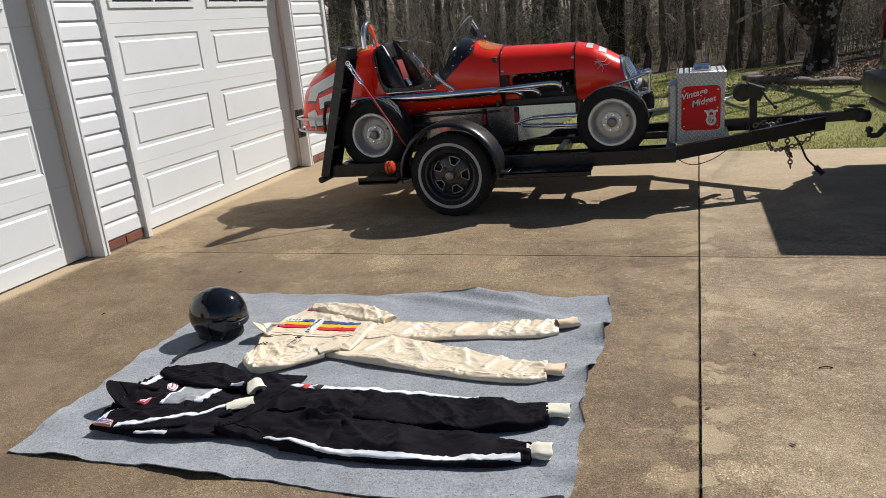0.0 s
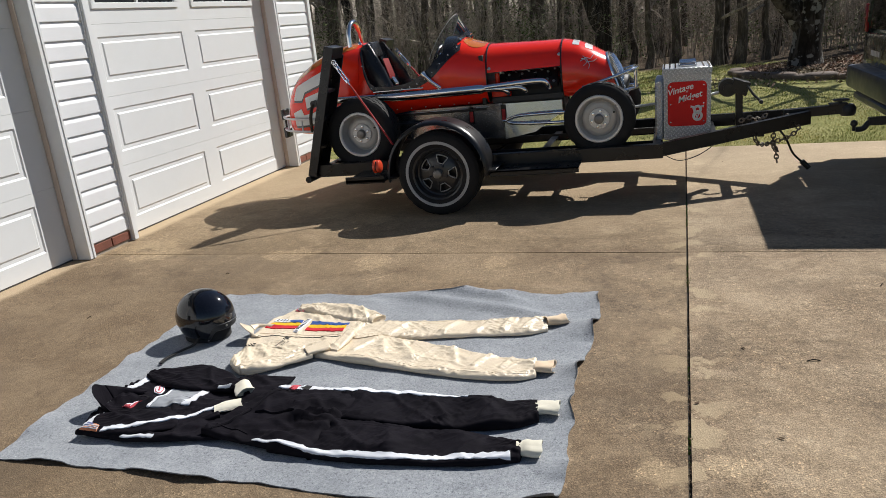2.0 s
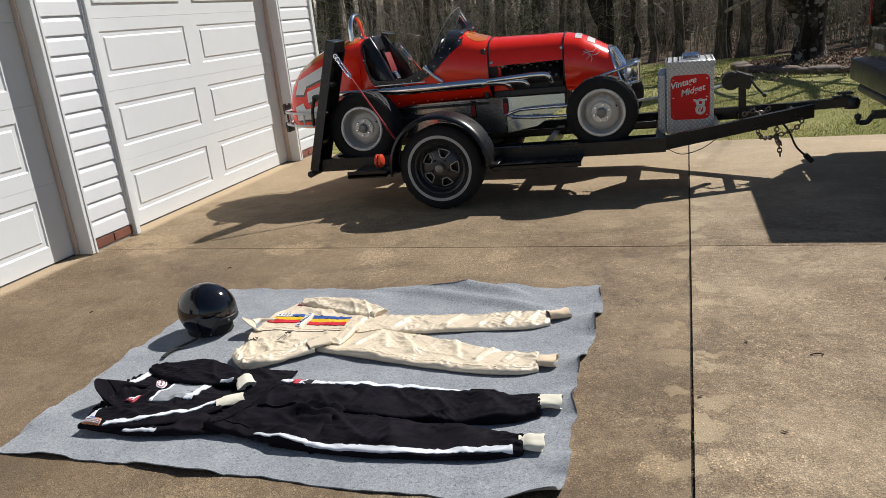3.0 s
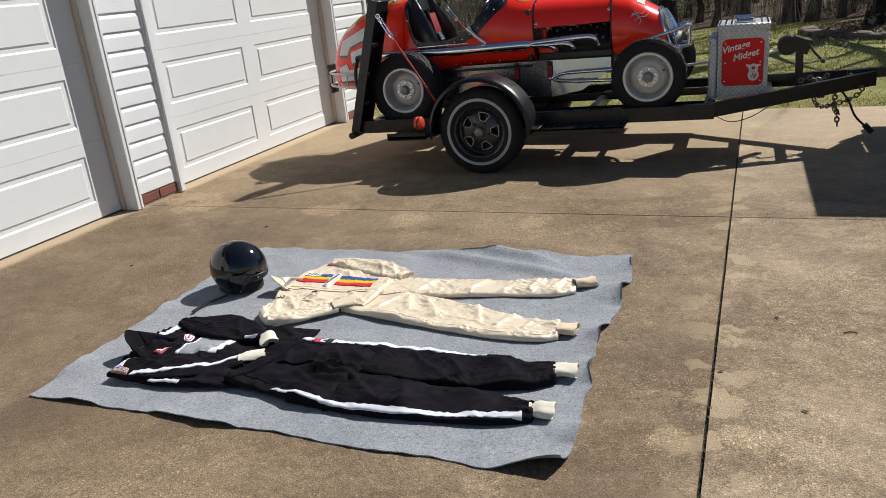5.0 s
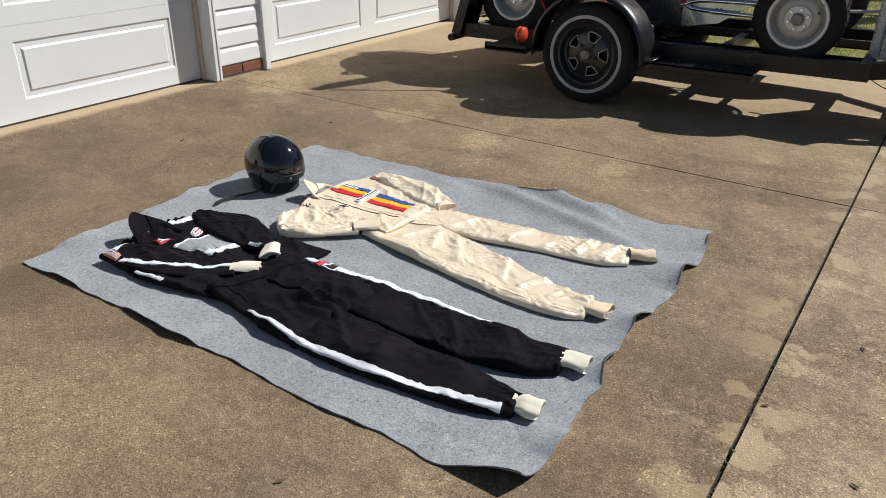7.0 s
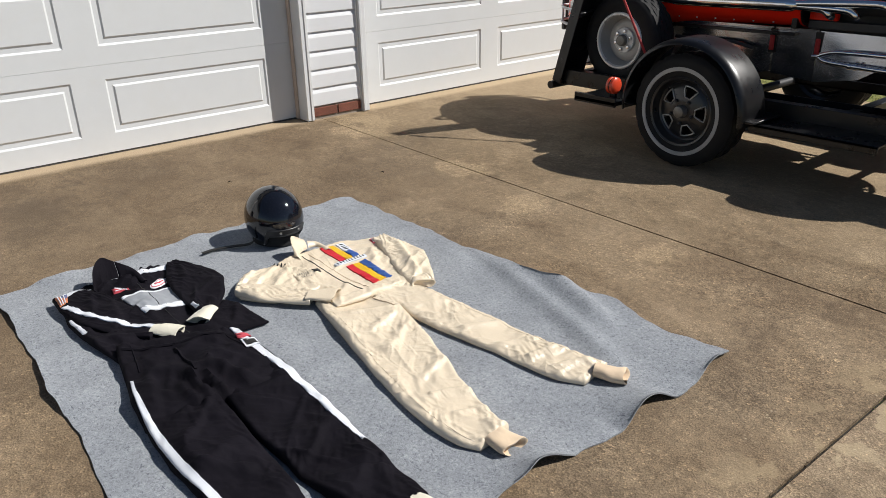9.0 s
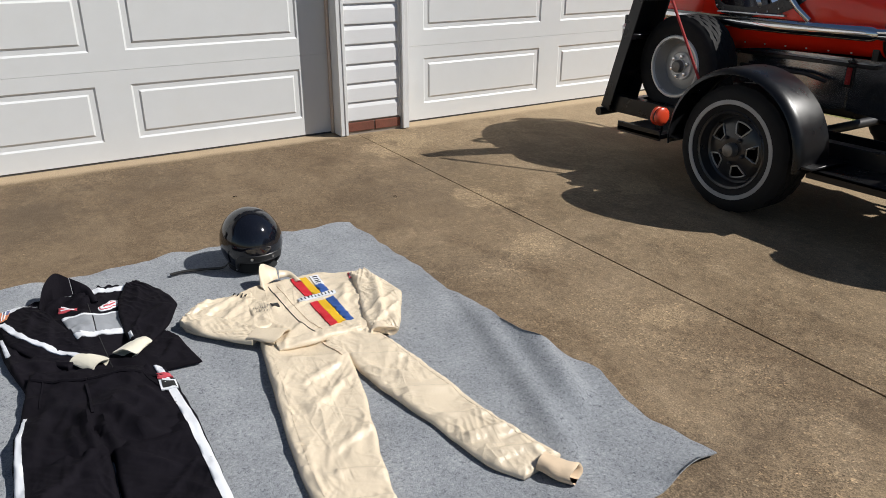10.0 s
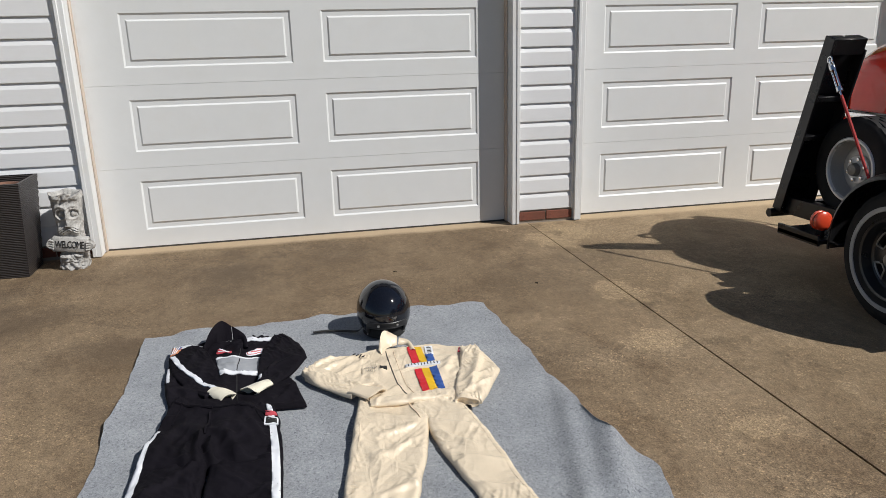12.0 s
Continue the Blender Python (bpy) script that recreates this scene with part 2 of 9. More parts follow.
    for cx, cy, r, k in ((-3.75, 1.48, 0.30, 0.5), (-3.45, 1.75, 0.35, 0.45), (-2.90, 2.33, 0.22, 0.45), (-3.92, 2.80, 0.42, 0.5), (-4.12, 2.90, 0.30, 0.4), (-4.25, 3.40, 0.35, 0.35), (-3.35, 4.45, 0.40, 0.3), (-0.80, 3.30, 0.28, 0.35), (-0.75, 2.35, 0.30, 0.4)):
        vd = nt.nodes.new("ShaderNodeVectorMath")
        vd.operation = "DISTANCE"
        vd.inputs[1].default_value = (cx, cy, 0.0)
        link(nt, v, vd.inputs[0])
        d = maths(nt, "ADD", maths(nt, "DIVIDE", vd.outputs["Value"], r), maths(nt, "MULTIPLY", maths(nt, "SUBTRACT", wob, 0.5), 3.0))
        col = mix(nt, maths(nt, "MULTIPLY", ramp(nt, d, [(0.3, 1.0), (1.1, 0.0)]), k), col, (0.085, 0.064, 0.045))
    # broad worn areas where the brown film has gone
    gritty = ramp(nt, fine, [(0.32, (0.5, 0.5, 0.5)), (0.5, (0.95, 0.95, 0.95)), (0.68, (1.5, 1.48, 1.45))])
    pale_grit = mix(nt, 1.0, (0.38, 0.295, 0.195), mix(nt, 0.7, gritty, grain, "MULTIPLY"), "MULTIPLY")
    wob = noise_tex(nt, v, 4.5, 8, 0.7)
    for cx, cy, r, k in ((-1.95, 2.05, 0.40, 0.32), (-2.30, 2.05, 0.30, 0.28), (-1.75, 4.55, 0.45, 0.16), (-2.55, 4.75, 0.35, 0.16), (-4.20, 5.20, 0.45, 0.25), (-3.40, 5.05, 0.40, 0.2)):
        vd = nt.nodes.new("ShaderNodeVectorMath")
        vd.operation = "DISTANCE"
        vd.inputs[1].default_value = (cx, cy, 0.0)
        link(nt, v, vd.inputs[0])
        d = maths(nt, "ADD", maths(nt, "DIVIDE", vd.outputs["Value"], r), maths(nt, "MULTIPLY", maths(nt, "SUBTRACT", wob, 0.5), 3.2))
        col = mix(nt, maths(nt, "MULTIPLY", ramp(nt, d, [(0.2, 1.0), (1.2, 0.0)]), k), col, pale_grit)
    # worn pale blots
    wob = noise_tex(nt, v, 9, 5, 0.65)
    for cx, cy, r in ((-4.42, 5.02, 0.18), (-4.24, 5.05, 0.16), (-4.20, 4.83, 0.14), (-4.06, 4.88, 0.15), (-3.12, 4.82, 0.14), (-2.98, 4.88, 0.13), (-2.40, 4.69, 0.14), (-2.75, 5.66, 0.13), (-1.62, 4.70, 0.11), (-0.68, 2.72, 0.07), (-0.48, 2.76, 0.08)):
        vd = nt.nodes.new("ShaderNodeVectorMath")
        vd.operation = "DISTANCE"
        vd.inputs[1].default_value = (cx, cy, 0.0)
        link(nt, v, vd.inputs[0])
        d = maths(nt, "ADD", maths(nt, "DIVIDE", vd.outputs["Value"], r), maths(nt, "MULTIPLY", maths(nt, "SUBTRACT", wob, 0.5), 2.6))
        col = mix(nt, maths(nt, "MULTIPLY", ramp(nt, d, [(0.70, 1.0), (1.0, 0.0)]), 0.55), col, pale_grit)
    # old cleaner sheet beyond the joint, and the washed strip under the doors
    mp = nt.nodes.new("ShaderNodeMapRange")
    mp.inputs[1].default_value, mp.inputs[2].default_value = 5.4, 7.4
    link(nt, maths(nt, "ADD", sx.outputs[1], maths(nt, "MULTIPLY", mid, 0.8)), mp.inputs[0])
    col = mix(nt, maths(nt, "MULTIPLY", mp.outputs[0], 0.5), col, (0.43, 0.34, 0.23))
    mp2 = nt.nodes.new("ShaderNodeMapRange")
    mp2.inputs[1].default_value, mp2.inputs[2].default_value = -4.495, -4.57
    link(nt, maths(nt, "ADD", sx.outputs[0], maths(nt, "MULTIPLY", mid, 0.10)), mp2.inputs[0])
    col = mix(nt, maths(nt, "MULTIPLY", mp2.outputs[0], 0.75), col, (0.50, 0.40, 0.28))
    col = mix(nt, 1.0, col, tone, "MULTIPLY")
    link(nt, col, p.inputs["Base Color"])
    h = maths(nt, "ADD", maths(nt, "MULTIPLY", fine, 0.7), maths(nt, "MULTIPLY", vo.outputs["Distance"], 0.6))
    bump(nt, p, h, 0.7, 0.004)
    return m


def blanket_material():
    m, nt, p = new_material("grey_recycled_felt", 0.95, spec=0.1)
    v = coords(nt, True)
    col = ramp(nt, noise_tex(nt, v, 5, 5, 0.6), [(0.3, (0.255, 0.272, 0.292)), (0.7, (0.335, 0.353, 0.373))])
    fleck = noise_tex(nt, v, 120, 4, 0.8, (1.0, 0.85, 1.0), 0.8)
    col = mix(nt, 1.0, col, ramp(nt, fleck, [(0.28, (0.22, 0.22, 0.25)), (0.42, (0.80, 0.80, 0.82)), (0.58, (1.10, 1.10, 1.10)), (0.74, (1.65, 1.62, 1.55))]), "MULTIPLY")
    thread = noise_tex(nt, v, 80, 3, 0.65, (0.7, 1.1, 1.0), 2.2)
    col = mix(nt, ramp(nt, thread, [(0.58, 0.0), (0.66, 0.8)]), col, (0.075, 0.08, 0.105))
    link(nt, col, p.inputs["Base Color"])
    p.inputs["Sheen Weight"].default_value = 0.15
    bump(nt, p, maths(nt, "ADD", noise_tex(nt, v, 320, 3, 0.7), maths(nt, "MULTIPLY", fleck, 0.8)), 0.7, 0.003)
    return m


def cloth_material(name, base, weave=900, rough=0.85, sheen=0.1, vary=0.1, wrinkle=0.25, spec=0.2, stain=None, satin=False):
    m, nt, p = new_material(name, rough, spec=spec)
    v = coords(nt)
    n1 = noise_tex(nt, v, 7, 5, 0.6)
    col = ramp(nt, n1, [(0.3, [c * (1 - vary) for c in base]), (0.7, [min(1, c * (1 + vary)) for c in base])])
    if stain:
        col = mix(nt, maths(nt, "MULTIPLY", ramp(nt, noise_tex(nt, v, 14, 6, 0.7), [(0.55, 0.0), (0.75, 1.0)]), 0.4), col, stain)
    link(nt, col, p.inputs["Base Color"])
    p.inputs["Sheen Weight"].default_value = sheen
    crease = noise_tex(nt, v, 10 if satin else 20, 1.5 if satin else 3, 0.4, (1.0, 1.6, 1.0), 0.9)
    depth = 0.012 if satin else 0.006
    if satin:
        # fine sharp creases that come and go over smooth cloth
        lines = None
        for turn, sc in ((0.7, 7.0), (-0.9, 9.0), (0.1, 13.0)):
            mp = node(nt, "ShaderNodeMapping")
            mp.inputs["Rotation"].default_value = (0.0, 0.0, turn)
            link(nt, v, mp.inputs["Vector"])
            ridge = ramp(nt, noise_tex(nt, mp.outputs[0], sc, 2, 0.4, (0.35, 1.6, 1.0), 0.5), [(0.38, 0.0), (0.5, 1.0), (0.58, 0.0)])
            lines = ridge if lines is None else maths(nt, "ADD", lines, ridge)
        crease = maths(nt, "ADD", maths(nt, "MULTIPLY", crease, 0.5), maths(nt, "MULTIPLY", maths(nt, "MULTIPLY", lines, ramp(nt, noise_tex(nt, v, 5, 3, 0.5), [(0.42, 0.0), (0.62, 1.0)])), 0.36))
    h = maths(nt, "ADD", maths(nt, "MULTIPLY", crease, 1.0), maths(nt, "MULTIPLY", noise_tex(nt, v, weave, 2, 0.5), 0.12))
    bump(nt, p, h, wrinkle, depth)
    return m


def grass_material(name, a, b, c):
    m, nt, p = new_material(name, 0.8, spec=0.2)
    geo = nt.nodes.new("ShaderNodeNewGeometry")
    col = ramp(nt, geo.outputs["Random Per Island"], [(0.0, a), (0.5, b), (1.0, c)])
    v = coords(nt, True)
    col = mix(nt, 0.5, col, mix(nt, 1.0, col, ramp(nt, noise_tex(nt, v, 0.9, 6, 0.7), [(0.38, (0.40, 0.62, 0.28)), (0.5, (0.95, 1.0, 0.8)), (0.62, (1.75, 1.35, 1.25))]), "MULTIPLY"))
    link(nt, col, p.inputs["Base Color"])
    return m


def ground_material():
    m, nt, p = new_material("winter_lawn_soil", 0.95, spec=0.1)
    v = coords(nt, True)
    n1 = noise_tex(nt, v, 0.55, 7, 0.65, None, 0.6)
    n2 = noise_tex(nt, v, 6, 7, 0.7)
    n3 = noise_tex(nt, v, 60, 4, 0.7)
    col = ramp(nt, n1, [(0.3, (0.15, 0.175, 0.05)), (0.5, (0.30, 0.29, 0.11)), (0.68, (0.48, 0.41, 0.22))])
    col = mix(nt, 0.5, col, ramp(nt, n2, [(0.3, (0.10, 0.125, 0.035)), (0.55, (0.31, 0.30, 0.115)), (0.75, (0.54, 0.46, 0.26))]))
    col = mix(nt, 0.6, col, ramp(nt, n3, [(0.3, (0.45, 0.45, 0.42)), (0.6, (1.2, 1.2, 1.15))]), "MULTIPLY")
    # leaf litter under the trees
    sx = nt.nodes.new("ShaderNodeSeparateXYZ")
    link(nt, v, sx.inputs[0])
    mp = nt.nodes.new("ShaderNodeMapRange")
    mp.inputs[1].default_value, mp.inputs[2].default_value = 17.3, 17.9
    link(nt, maths(nt, "ADD", sx.outputs[1], maths(nt, "MULTIPLY", n1, 1.0)), mp.inputs[0])
    litter = ramp(nt, n3, [(0.3, (0.05, 0.036, 0.025)), (0.55, (0.13, 0.096, 0.066)), (0.75, (0.26, 0.20, 0.145))])
    col = mix(nt, mp.outputs[0], col, litter)
    link(nt, col, p.inputs["Base Color"])
    bump(nt, p, maths(nt, "ADD", n3, n2), 0.8, 0.03)
    return m


def bark_material(name, a, b, scale=16.0, lichen=None):
    m, nt, p = new_material(name, 0.95, spec=0.1)
    v = coords(nt)
    n1 = noise_tex(nt, v, scale, 7, 0.7, (1.0, 1.0, 0.22), 0.6)
    n2 = noise_tex(nt, v, 3.0, 5, 0.65)
    col = ramp(nt, n1, [(0.32, [x * 0.45 for x in a]), (0.52, a), (0.72, b)])
    col = mix(nt, ramp(nt, n2, [(0.55, 0.0), (0.66, 0.55)]), col, [x * 1.25 for x in b])
    if lichen:
        spots = ramp(nt, noise_tex(nt, v, 7.0, 4, 0.55), [(0.56, 0.0), (0.61, 0.85)])
        col = mix(nt, spots, col, lichen)
    info = nt.nodes.new("ShaderNodeObjectInfo")
    col = mix(nt, 1.0, col, ramp(nt, info.outputs["Random"], [(0.0, (0.65, 0.65, 0.66)), (1.0, (1.2, 1.17, 1.12))]), "MULTIPLY")
    link(nt, col, p.inputs["Base Color"])
    bump(nt, p, n1, 0.9, 0.03)
    return m


def diamond_plate_material():
    """Tread plate: raised lozenges that alternate between two diagonals."""
    m, nt, p = new_material("bright_tread_plate", 0.28, 0.6)
    v = coords(nt, True)
    sx = nt.nodes.new("ShaderNodeSeparateXYZ")
    link(nt, v, sx.inputs[0])
    along = maths(nt, "ADD", sx.outputs[0], sx.outputs[1])
    k = 31.0
    a = maths(nt, "MULTIPLY", maths(nt, "ADD", along, sx.outputs[2]), k)
    b = maths(nt, "MULTIPLY", maths(nt, "SUBTRACT", along, sx.outputs[2]), k)
    fa, fb = maths(nt, "ABSOLUTE", maths(nt, "SUBTRACT", maths(nt, "FRACT", a), 0.5)), maths(nt, "ABSOLUTE", maths(nt, "SUBTRACT", maths(nt, "FRACT", b), 0.5))
    odd = maths(nt, "MODULO", maths(nt, "ADD", maths(nt, "FLOOR", a), maths(nt, "ADD", maths(nt, "FLOOR", b), 1000.0)), 2.0)
    def bar(thin, lng):
        return maths(nt, "MULTIPLY", ramp(nt, thin, [(0.08, 1.0), (0.26, 0.0)]), ramp(nt, lng, [(0.36, 1.0), (0.5, 0.0)]))
    one, two = bar(fa, fb), bar(fb, fa)
    h = maths(nt, "ADD", maths(nt, "MULTIPLY", one, odd), maths(nt, "MULTIPLY", two, maths(nt, "SUBTRACT", 1.0, odd)))
    n1 = noise_tex(nt, v, 9, 5, 0.6)
    col = ramp(nt, n1, [(0.3, (0.46, 0.47, 0.48)), (0.7, (0.60, 0.61, 0.62))])
    link(nt, mix(nt, maths(nt, "MULTIPLY", h, 0.8), col, (0.86, 0.87, 0.88)), p.inputs["Base Color"])
    link(nt, ramp(nt, noise_tex(nt, v, 40, 3, 0.6), [(0.3, 0.30), (0.7, 0.46)]), p.inputs["Roughness"])
    bump(nt, p, h, 1.0, 0.004)
    return m


def glass_material(name, tint=(0.9, 0.95, 0.95), rough=0.02):
    m, nt, p = new_material(name, rough)
    nt.nodes.remove(p)
    clear = nt.nodes.new("ShaderNodeBsdfTransparent")
    clear.inputs[0].default_value = rgb(tint)
    gloss = nt.nodes.new("ShaderNodeBsdfGlossy")
    gloss.inputs["Roughness"].default_value = rough
    fres = nt.nodes.new("ShaderNodeFresnel")
    fres.inputs[0].default_value = 1.5
    both = nt.nodes.new("ShaderNodeMixShader")
    link(nt, fres.outputs[0], both.inputs[0])
    link(nt, clear.outputs[0], both.inputs[1])
    link(nt, gloss.outputs[0], both.inputs[2])
    link(nt, both.outputs[0], nt.nodes["Material Output"].inputs[0])
    return m


def wicker_material():
    m, nt, p = new_material("dark_woven_resin", 0.45)
    v = coords(nt)
    w = node(nt, "ShaderNodeTexWave", Scale=30.0, Distortion=1.2, Detail=1.0)
    w.bands_direction = "Z"
    link(nt, v, w.inputs["Vector"])
    n1 = noise_tex(nt, v, 40, 3, 0.6)
    col = ramp(nt, w.outputs["Fac"], [(0.2, (0.010, 0.008, 0.007)), (0.7, (0.045, 0.037, 0.033))])
    link(nt, mix(nt, 0.3, col, ramp(nt, n1, [(0.3, (0.02, 0.018, 0.018)), (0.7, (0.06, 0.055, 0.055))])), p.inputs["Base Color"])
    bump(nt, p, w.outputs["Fac"], 0.9, 0.004)
    return m


def red_paint_material():
    m, nt, p = new_material("glossy_red_orange_enamel", 0.22, spec=0.3, coat=0.55, coat_rough=0.03)
    v = coords(nt)
    n1 = noise_tex(nt, v, 3.5, 4, 0.5)
    link(nt, ramp(nt, n1, [(0.3, (0.90, 0.020, 0.007)), (0.7, (0.94, 0.034, 0.009))]), p.inputs["Base Color"])
    bump(nt, p, noise_tex(nt, v, 6, 2, 0.5), 0.05, 0.01)
    return m


CONCRETE = concrete_material("brown_stained_concrete", (1.00, 0.965, 0.915))
CONCRETE_TAN = concrete_material("tan_weathered_concrete", (1.10, 1.06, 0.985))
CONCRETE_PALE = concrete_material("paler_weathered_concrete", (1.38, 1.375, 1.36))
JOINT = plain("joint_dirt", (0.035, 0.03, 0.022), 0.95, vary=0.4, grain=90, relief=0.6, dist=0.004, world_space=True)
GROUND = ground_material()
VINYL = plain("white_vinyl_siding", (0.72, 0.73, 0.745), 0.5, vary=0.03, grain=140, relief=0.08, dirt=(0.62, 0.60, 0.55), dirt_amount=0.18, world_space=True, stretch=(1, 0.15, 1))
DOORPAINT = plain("white_painted_steel_door", (0.70, 0.715, 0.72), 0.45, vary=0.025, grain=260, relief=0.12, dirt=(0.66, 0.64, 0.58), dirt_amount=0.15, world_space=True)
TRIM = plain("white_aluminium_trim", (0.71, 0.72, 0.725), 0.45, vary=0.04, grain=120, relief=0.05, dirt=(0.60, 0.55, 0.46), dirt_amount=0.3, world_space=True)
JAMBSTOP = plain("tan_vinyl_door_stop", (0.55, 0.46, 0.39), 0.6, vary=0.1, world_space=True)
BRICK = plain("red_brick", (0.24, 0.085, 0.055), 0.9, vary=0.35, scale=14, grain=120, relief=0.6, dist=0.003, random=0.35, dirt=(0.12, 0.07, 0.05), dirt_amount=0.4)
MORTAR = plain("grey_mortar", (0.30, 0.26, 0.22), 0.95, vary=0.2, relief=0.6, dist=0.003, world_space=True)
ROOF = plain("grey_roof_shingle", (0.08, 0.08, 0.085), 0.95, vary=0.3, world_space=True)
WINDOWDARK = plain("dark_window_glass", (0.02, 0.024, 0.028), 0.06, vary=0.2, relief=0.0)
SEAL = plain("black_rubber_seal", (0.07, 0.065, 0.06), 0.7)
FELT = blanket_material()
TYRE = plain("black_tyre_rubber", (0.013, 0.013, 0.014), 0.75, spec=0.3, vary=0.3, scale=18, grain=220, relief=0.25, dist=0.001, dirt=(0.04, 0.036, 0.03), dirt_amount=0.25)
WHITEWALL = plain("dull_white_sidewall", (0.42, 0.42, 0.42), 0.7, vary=0.15, dirt=(0.2, 0.19, 0.17), dirt_amount=0.5)
BLACKRIM = plain("black_enamel_wheel", (0.018, 0.019, 0.022), 0.32, vary=0.3, coat=0.3, dirt=(0.06, 0.055, 0.05), dirt_amount=0.25)
SILVERRIM = plain("silver_painted_wheel", (0.44, 0.435, 0.42), 0.36, 0.25, vary=0.12, dirt=(0.27, 0.24, 0.2), dirt_amount=0.45)
GREASECAP = plain("greasy_hub_steel", (0.24, 0.23, 0.215), 0.45, 0.6, vary=0.3)
HUBMETAL = plain("worn_hub_steel", (0.52, 0.52, 0.52), 0.3, 0.9, vary=0.2)
RIMLIP = plain("bright_wheel_lip", (0.72, 0.715, 0.70), 0.3, 0.3, vary=0.08, dirt=(0.4, 0.38, 0.35), dirt_amount=0.3)
CHROME = plain("polished_chrome", (0.82, 0.83, 0.85), 0.07, 1.0, vary=0.04, relief=0.0)
ALUMINIUM = plain("brushed_aluminium_panel", (0.48, 0.49, 0.52), 0.16, 0.95, vary=0.12, scale=5, grain=160, relief=0.08, dist=0.001)
BLACKPAINT = plain("black_painted_steel", (0.007, 0.007, 0.008), 0.30, vary=0.4, spec=0.45, relief=0.2, dirt=(0.025, 0.022, 0.02), dirt_amount=0.3)
WORNEDGE = plain("worn_bright_edge", (0.42, 0.42, 0.41), 0.4, 0.6, vary=0.3)
DARKSTEEL = plain("dark_oily_steel", (0.05, 0.05, 0.052), 0.5, 0.5, vary=0.3)
RUSTCHAIN = plain("dull_zinc_chain", (0.20, 0.17, 0.14), 0.5, 0.7, vary=0.4)
BLACKVINYL = plain("black_leatherette", (0.018, 0.018, 0.020), 0.24, vary=0.3, grain=300, relief=0.4, dist=0.001)
REDPAINT = red_paint_material()
CAR_ORANGE = plain("orange_painted_scallop", (0.62, 0.16, 0.012), 0.22, vary=0.08, coat=0.8, relief=0.0)
WHITEPAINT = plain("white_number_paint", (0.70, 0.70, 0.68), 0.3, vary=0.06, coat=0.5, relief=0.0)
GREYPAINT = plain("dark_grey_number_shadow", (0.07, 0.07, 0.075), 0.3, vary=0.1, coat=0.5, relief=0.0)
REDSIGN = plain("red_enamelled_sign", (0.72, 0.018, 0.014), 0.5, vary=0.06, relief=0.05, spec=0.25)
SIGNWHITE = plain("white_sign_lettering", (0.85, 0.83, 0.78), 0.5, vary=0.05, relief=0.0)
SIGNSILVER = plain("silver_badge", (0.6, 0.6, 0.62), 0.4, 0.2, vary=0.05, relief=0.0)
LAMPRED = plain("orange_red_lens", (0.66, 0.065, 0.025), 0.25, vary=0.1, coat=0.5, relief=0.0)
REDSTRAP = plain("red_webbing", (0.40, 0.025, 0.025), 0.7, vary=0.15)
TREAD = diamond_plate_material()
PLEXI = glass_material("clear_acrylic", (0.84, 0.87, 0.88))
PLEXIEDGE = plain("pale_acrylic_edge", (0.5, 0.53, 0.53), 0.2, vary=0.05, relief=0.0)
WICKER = wicker_material()
TERRACOTTA = plain("terracotta_clay", (0.30, 0.16, 0.11), 0.85, vary=0.12)
CASTSTONE = plain("weathered_cast_stone", (0.44, 0.43, 0.41), 0.95, vary=0.35, scale=22, grain=160, relief=0.7, dist=0.004, dirt=(0.09, 0.085, 0.08), dirt_amount=0.8)
BLACKLETTER = plain("black_letter_paint", (0.015, 0.014, 0.013), 0.8, vary=0.2)
HELMETBLACK = plain("gloss_black_helmet_shell", (0.006, 0.007, 0.011), 0.07, vary=0.1, coat=0.3, relief=0.0)
HELMETRIM = plain("black_rubber_edge", (0.02, 0.02, 0.021), 0.45, vary=0.2)
HELMETPAD = plain("black_padding", (0.015, 0.015, 0.015), 0.9, vary=0.2)
CREAM = cloth_material("cream_satin_nomex", (0.77, 0.65, 0.485), 1500, 0.26, 0.0, 0.03, 0.40, 0.9, (0.68, 0.56, 0.43), True)
CREAMKNIT = cloth_material("cream_ribbed_knit", (0.72, 0.56, 0.39), 500, 0.9, 0.2, 0.1, 0.3)
WHITEKNIT = cloth_material("white_ribbed_knit", (0.70, 0.66, 0.54), 500, 0.9, 0.2, 0.08, 0.3)
BLACKCLOTH = cloth_material("faded_black_cotton", (0.0088, 0.0078, 0.0108), 900, 0.75, 0.0, 0.25, 0.45, 0.05)
STRIPEWHITE = cloth_material("white_stripe_cloth", (0.70, 0.72, 0.76), 900, 0.8, 0.05, 0.04, 0.15)
SILVERCLOTH = cloth_material("pale_silver_cloth", (0.28, 0.295, 0.32), 900, 0.5, 0.05, 0.06, 0.15)
CLOTHRED = cloth_material("red_stripe_cloth", (0.58, 0.022, 0.035), 900, 0.7, 0.05, 0.06, 0.15)
CLOTHYELLOW = cloth_material("yellow_stripe_cloth", (0.76, 0.46, 0.02), 900, 0.7, 0.05, 0.06, 0.15)
CLOTHBLUE = cloth_material("blue_stripe_cloth", (0.03, 0.085, 0.30), 900, 0.7, 0.05, 0.06, 0.15)
FLAGORANGE = cloth_material("faded_orange_cloth", (0.62, 0.24, 0.12), 900, 0.8, 0.05, 0.06, 0.15)
PATCHBLUE = cloth_material("faded_blue_cloth", (0.16, 0.18, 0.32), 900, 0.8, 0.05, 0.06, 0.15)
PATCHBLACK = cloth_material("black_patch_cloth", (0.02, 0.02, 0.02), 900, 0.8, 0.05, 0.06, 0.15)
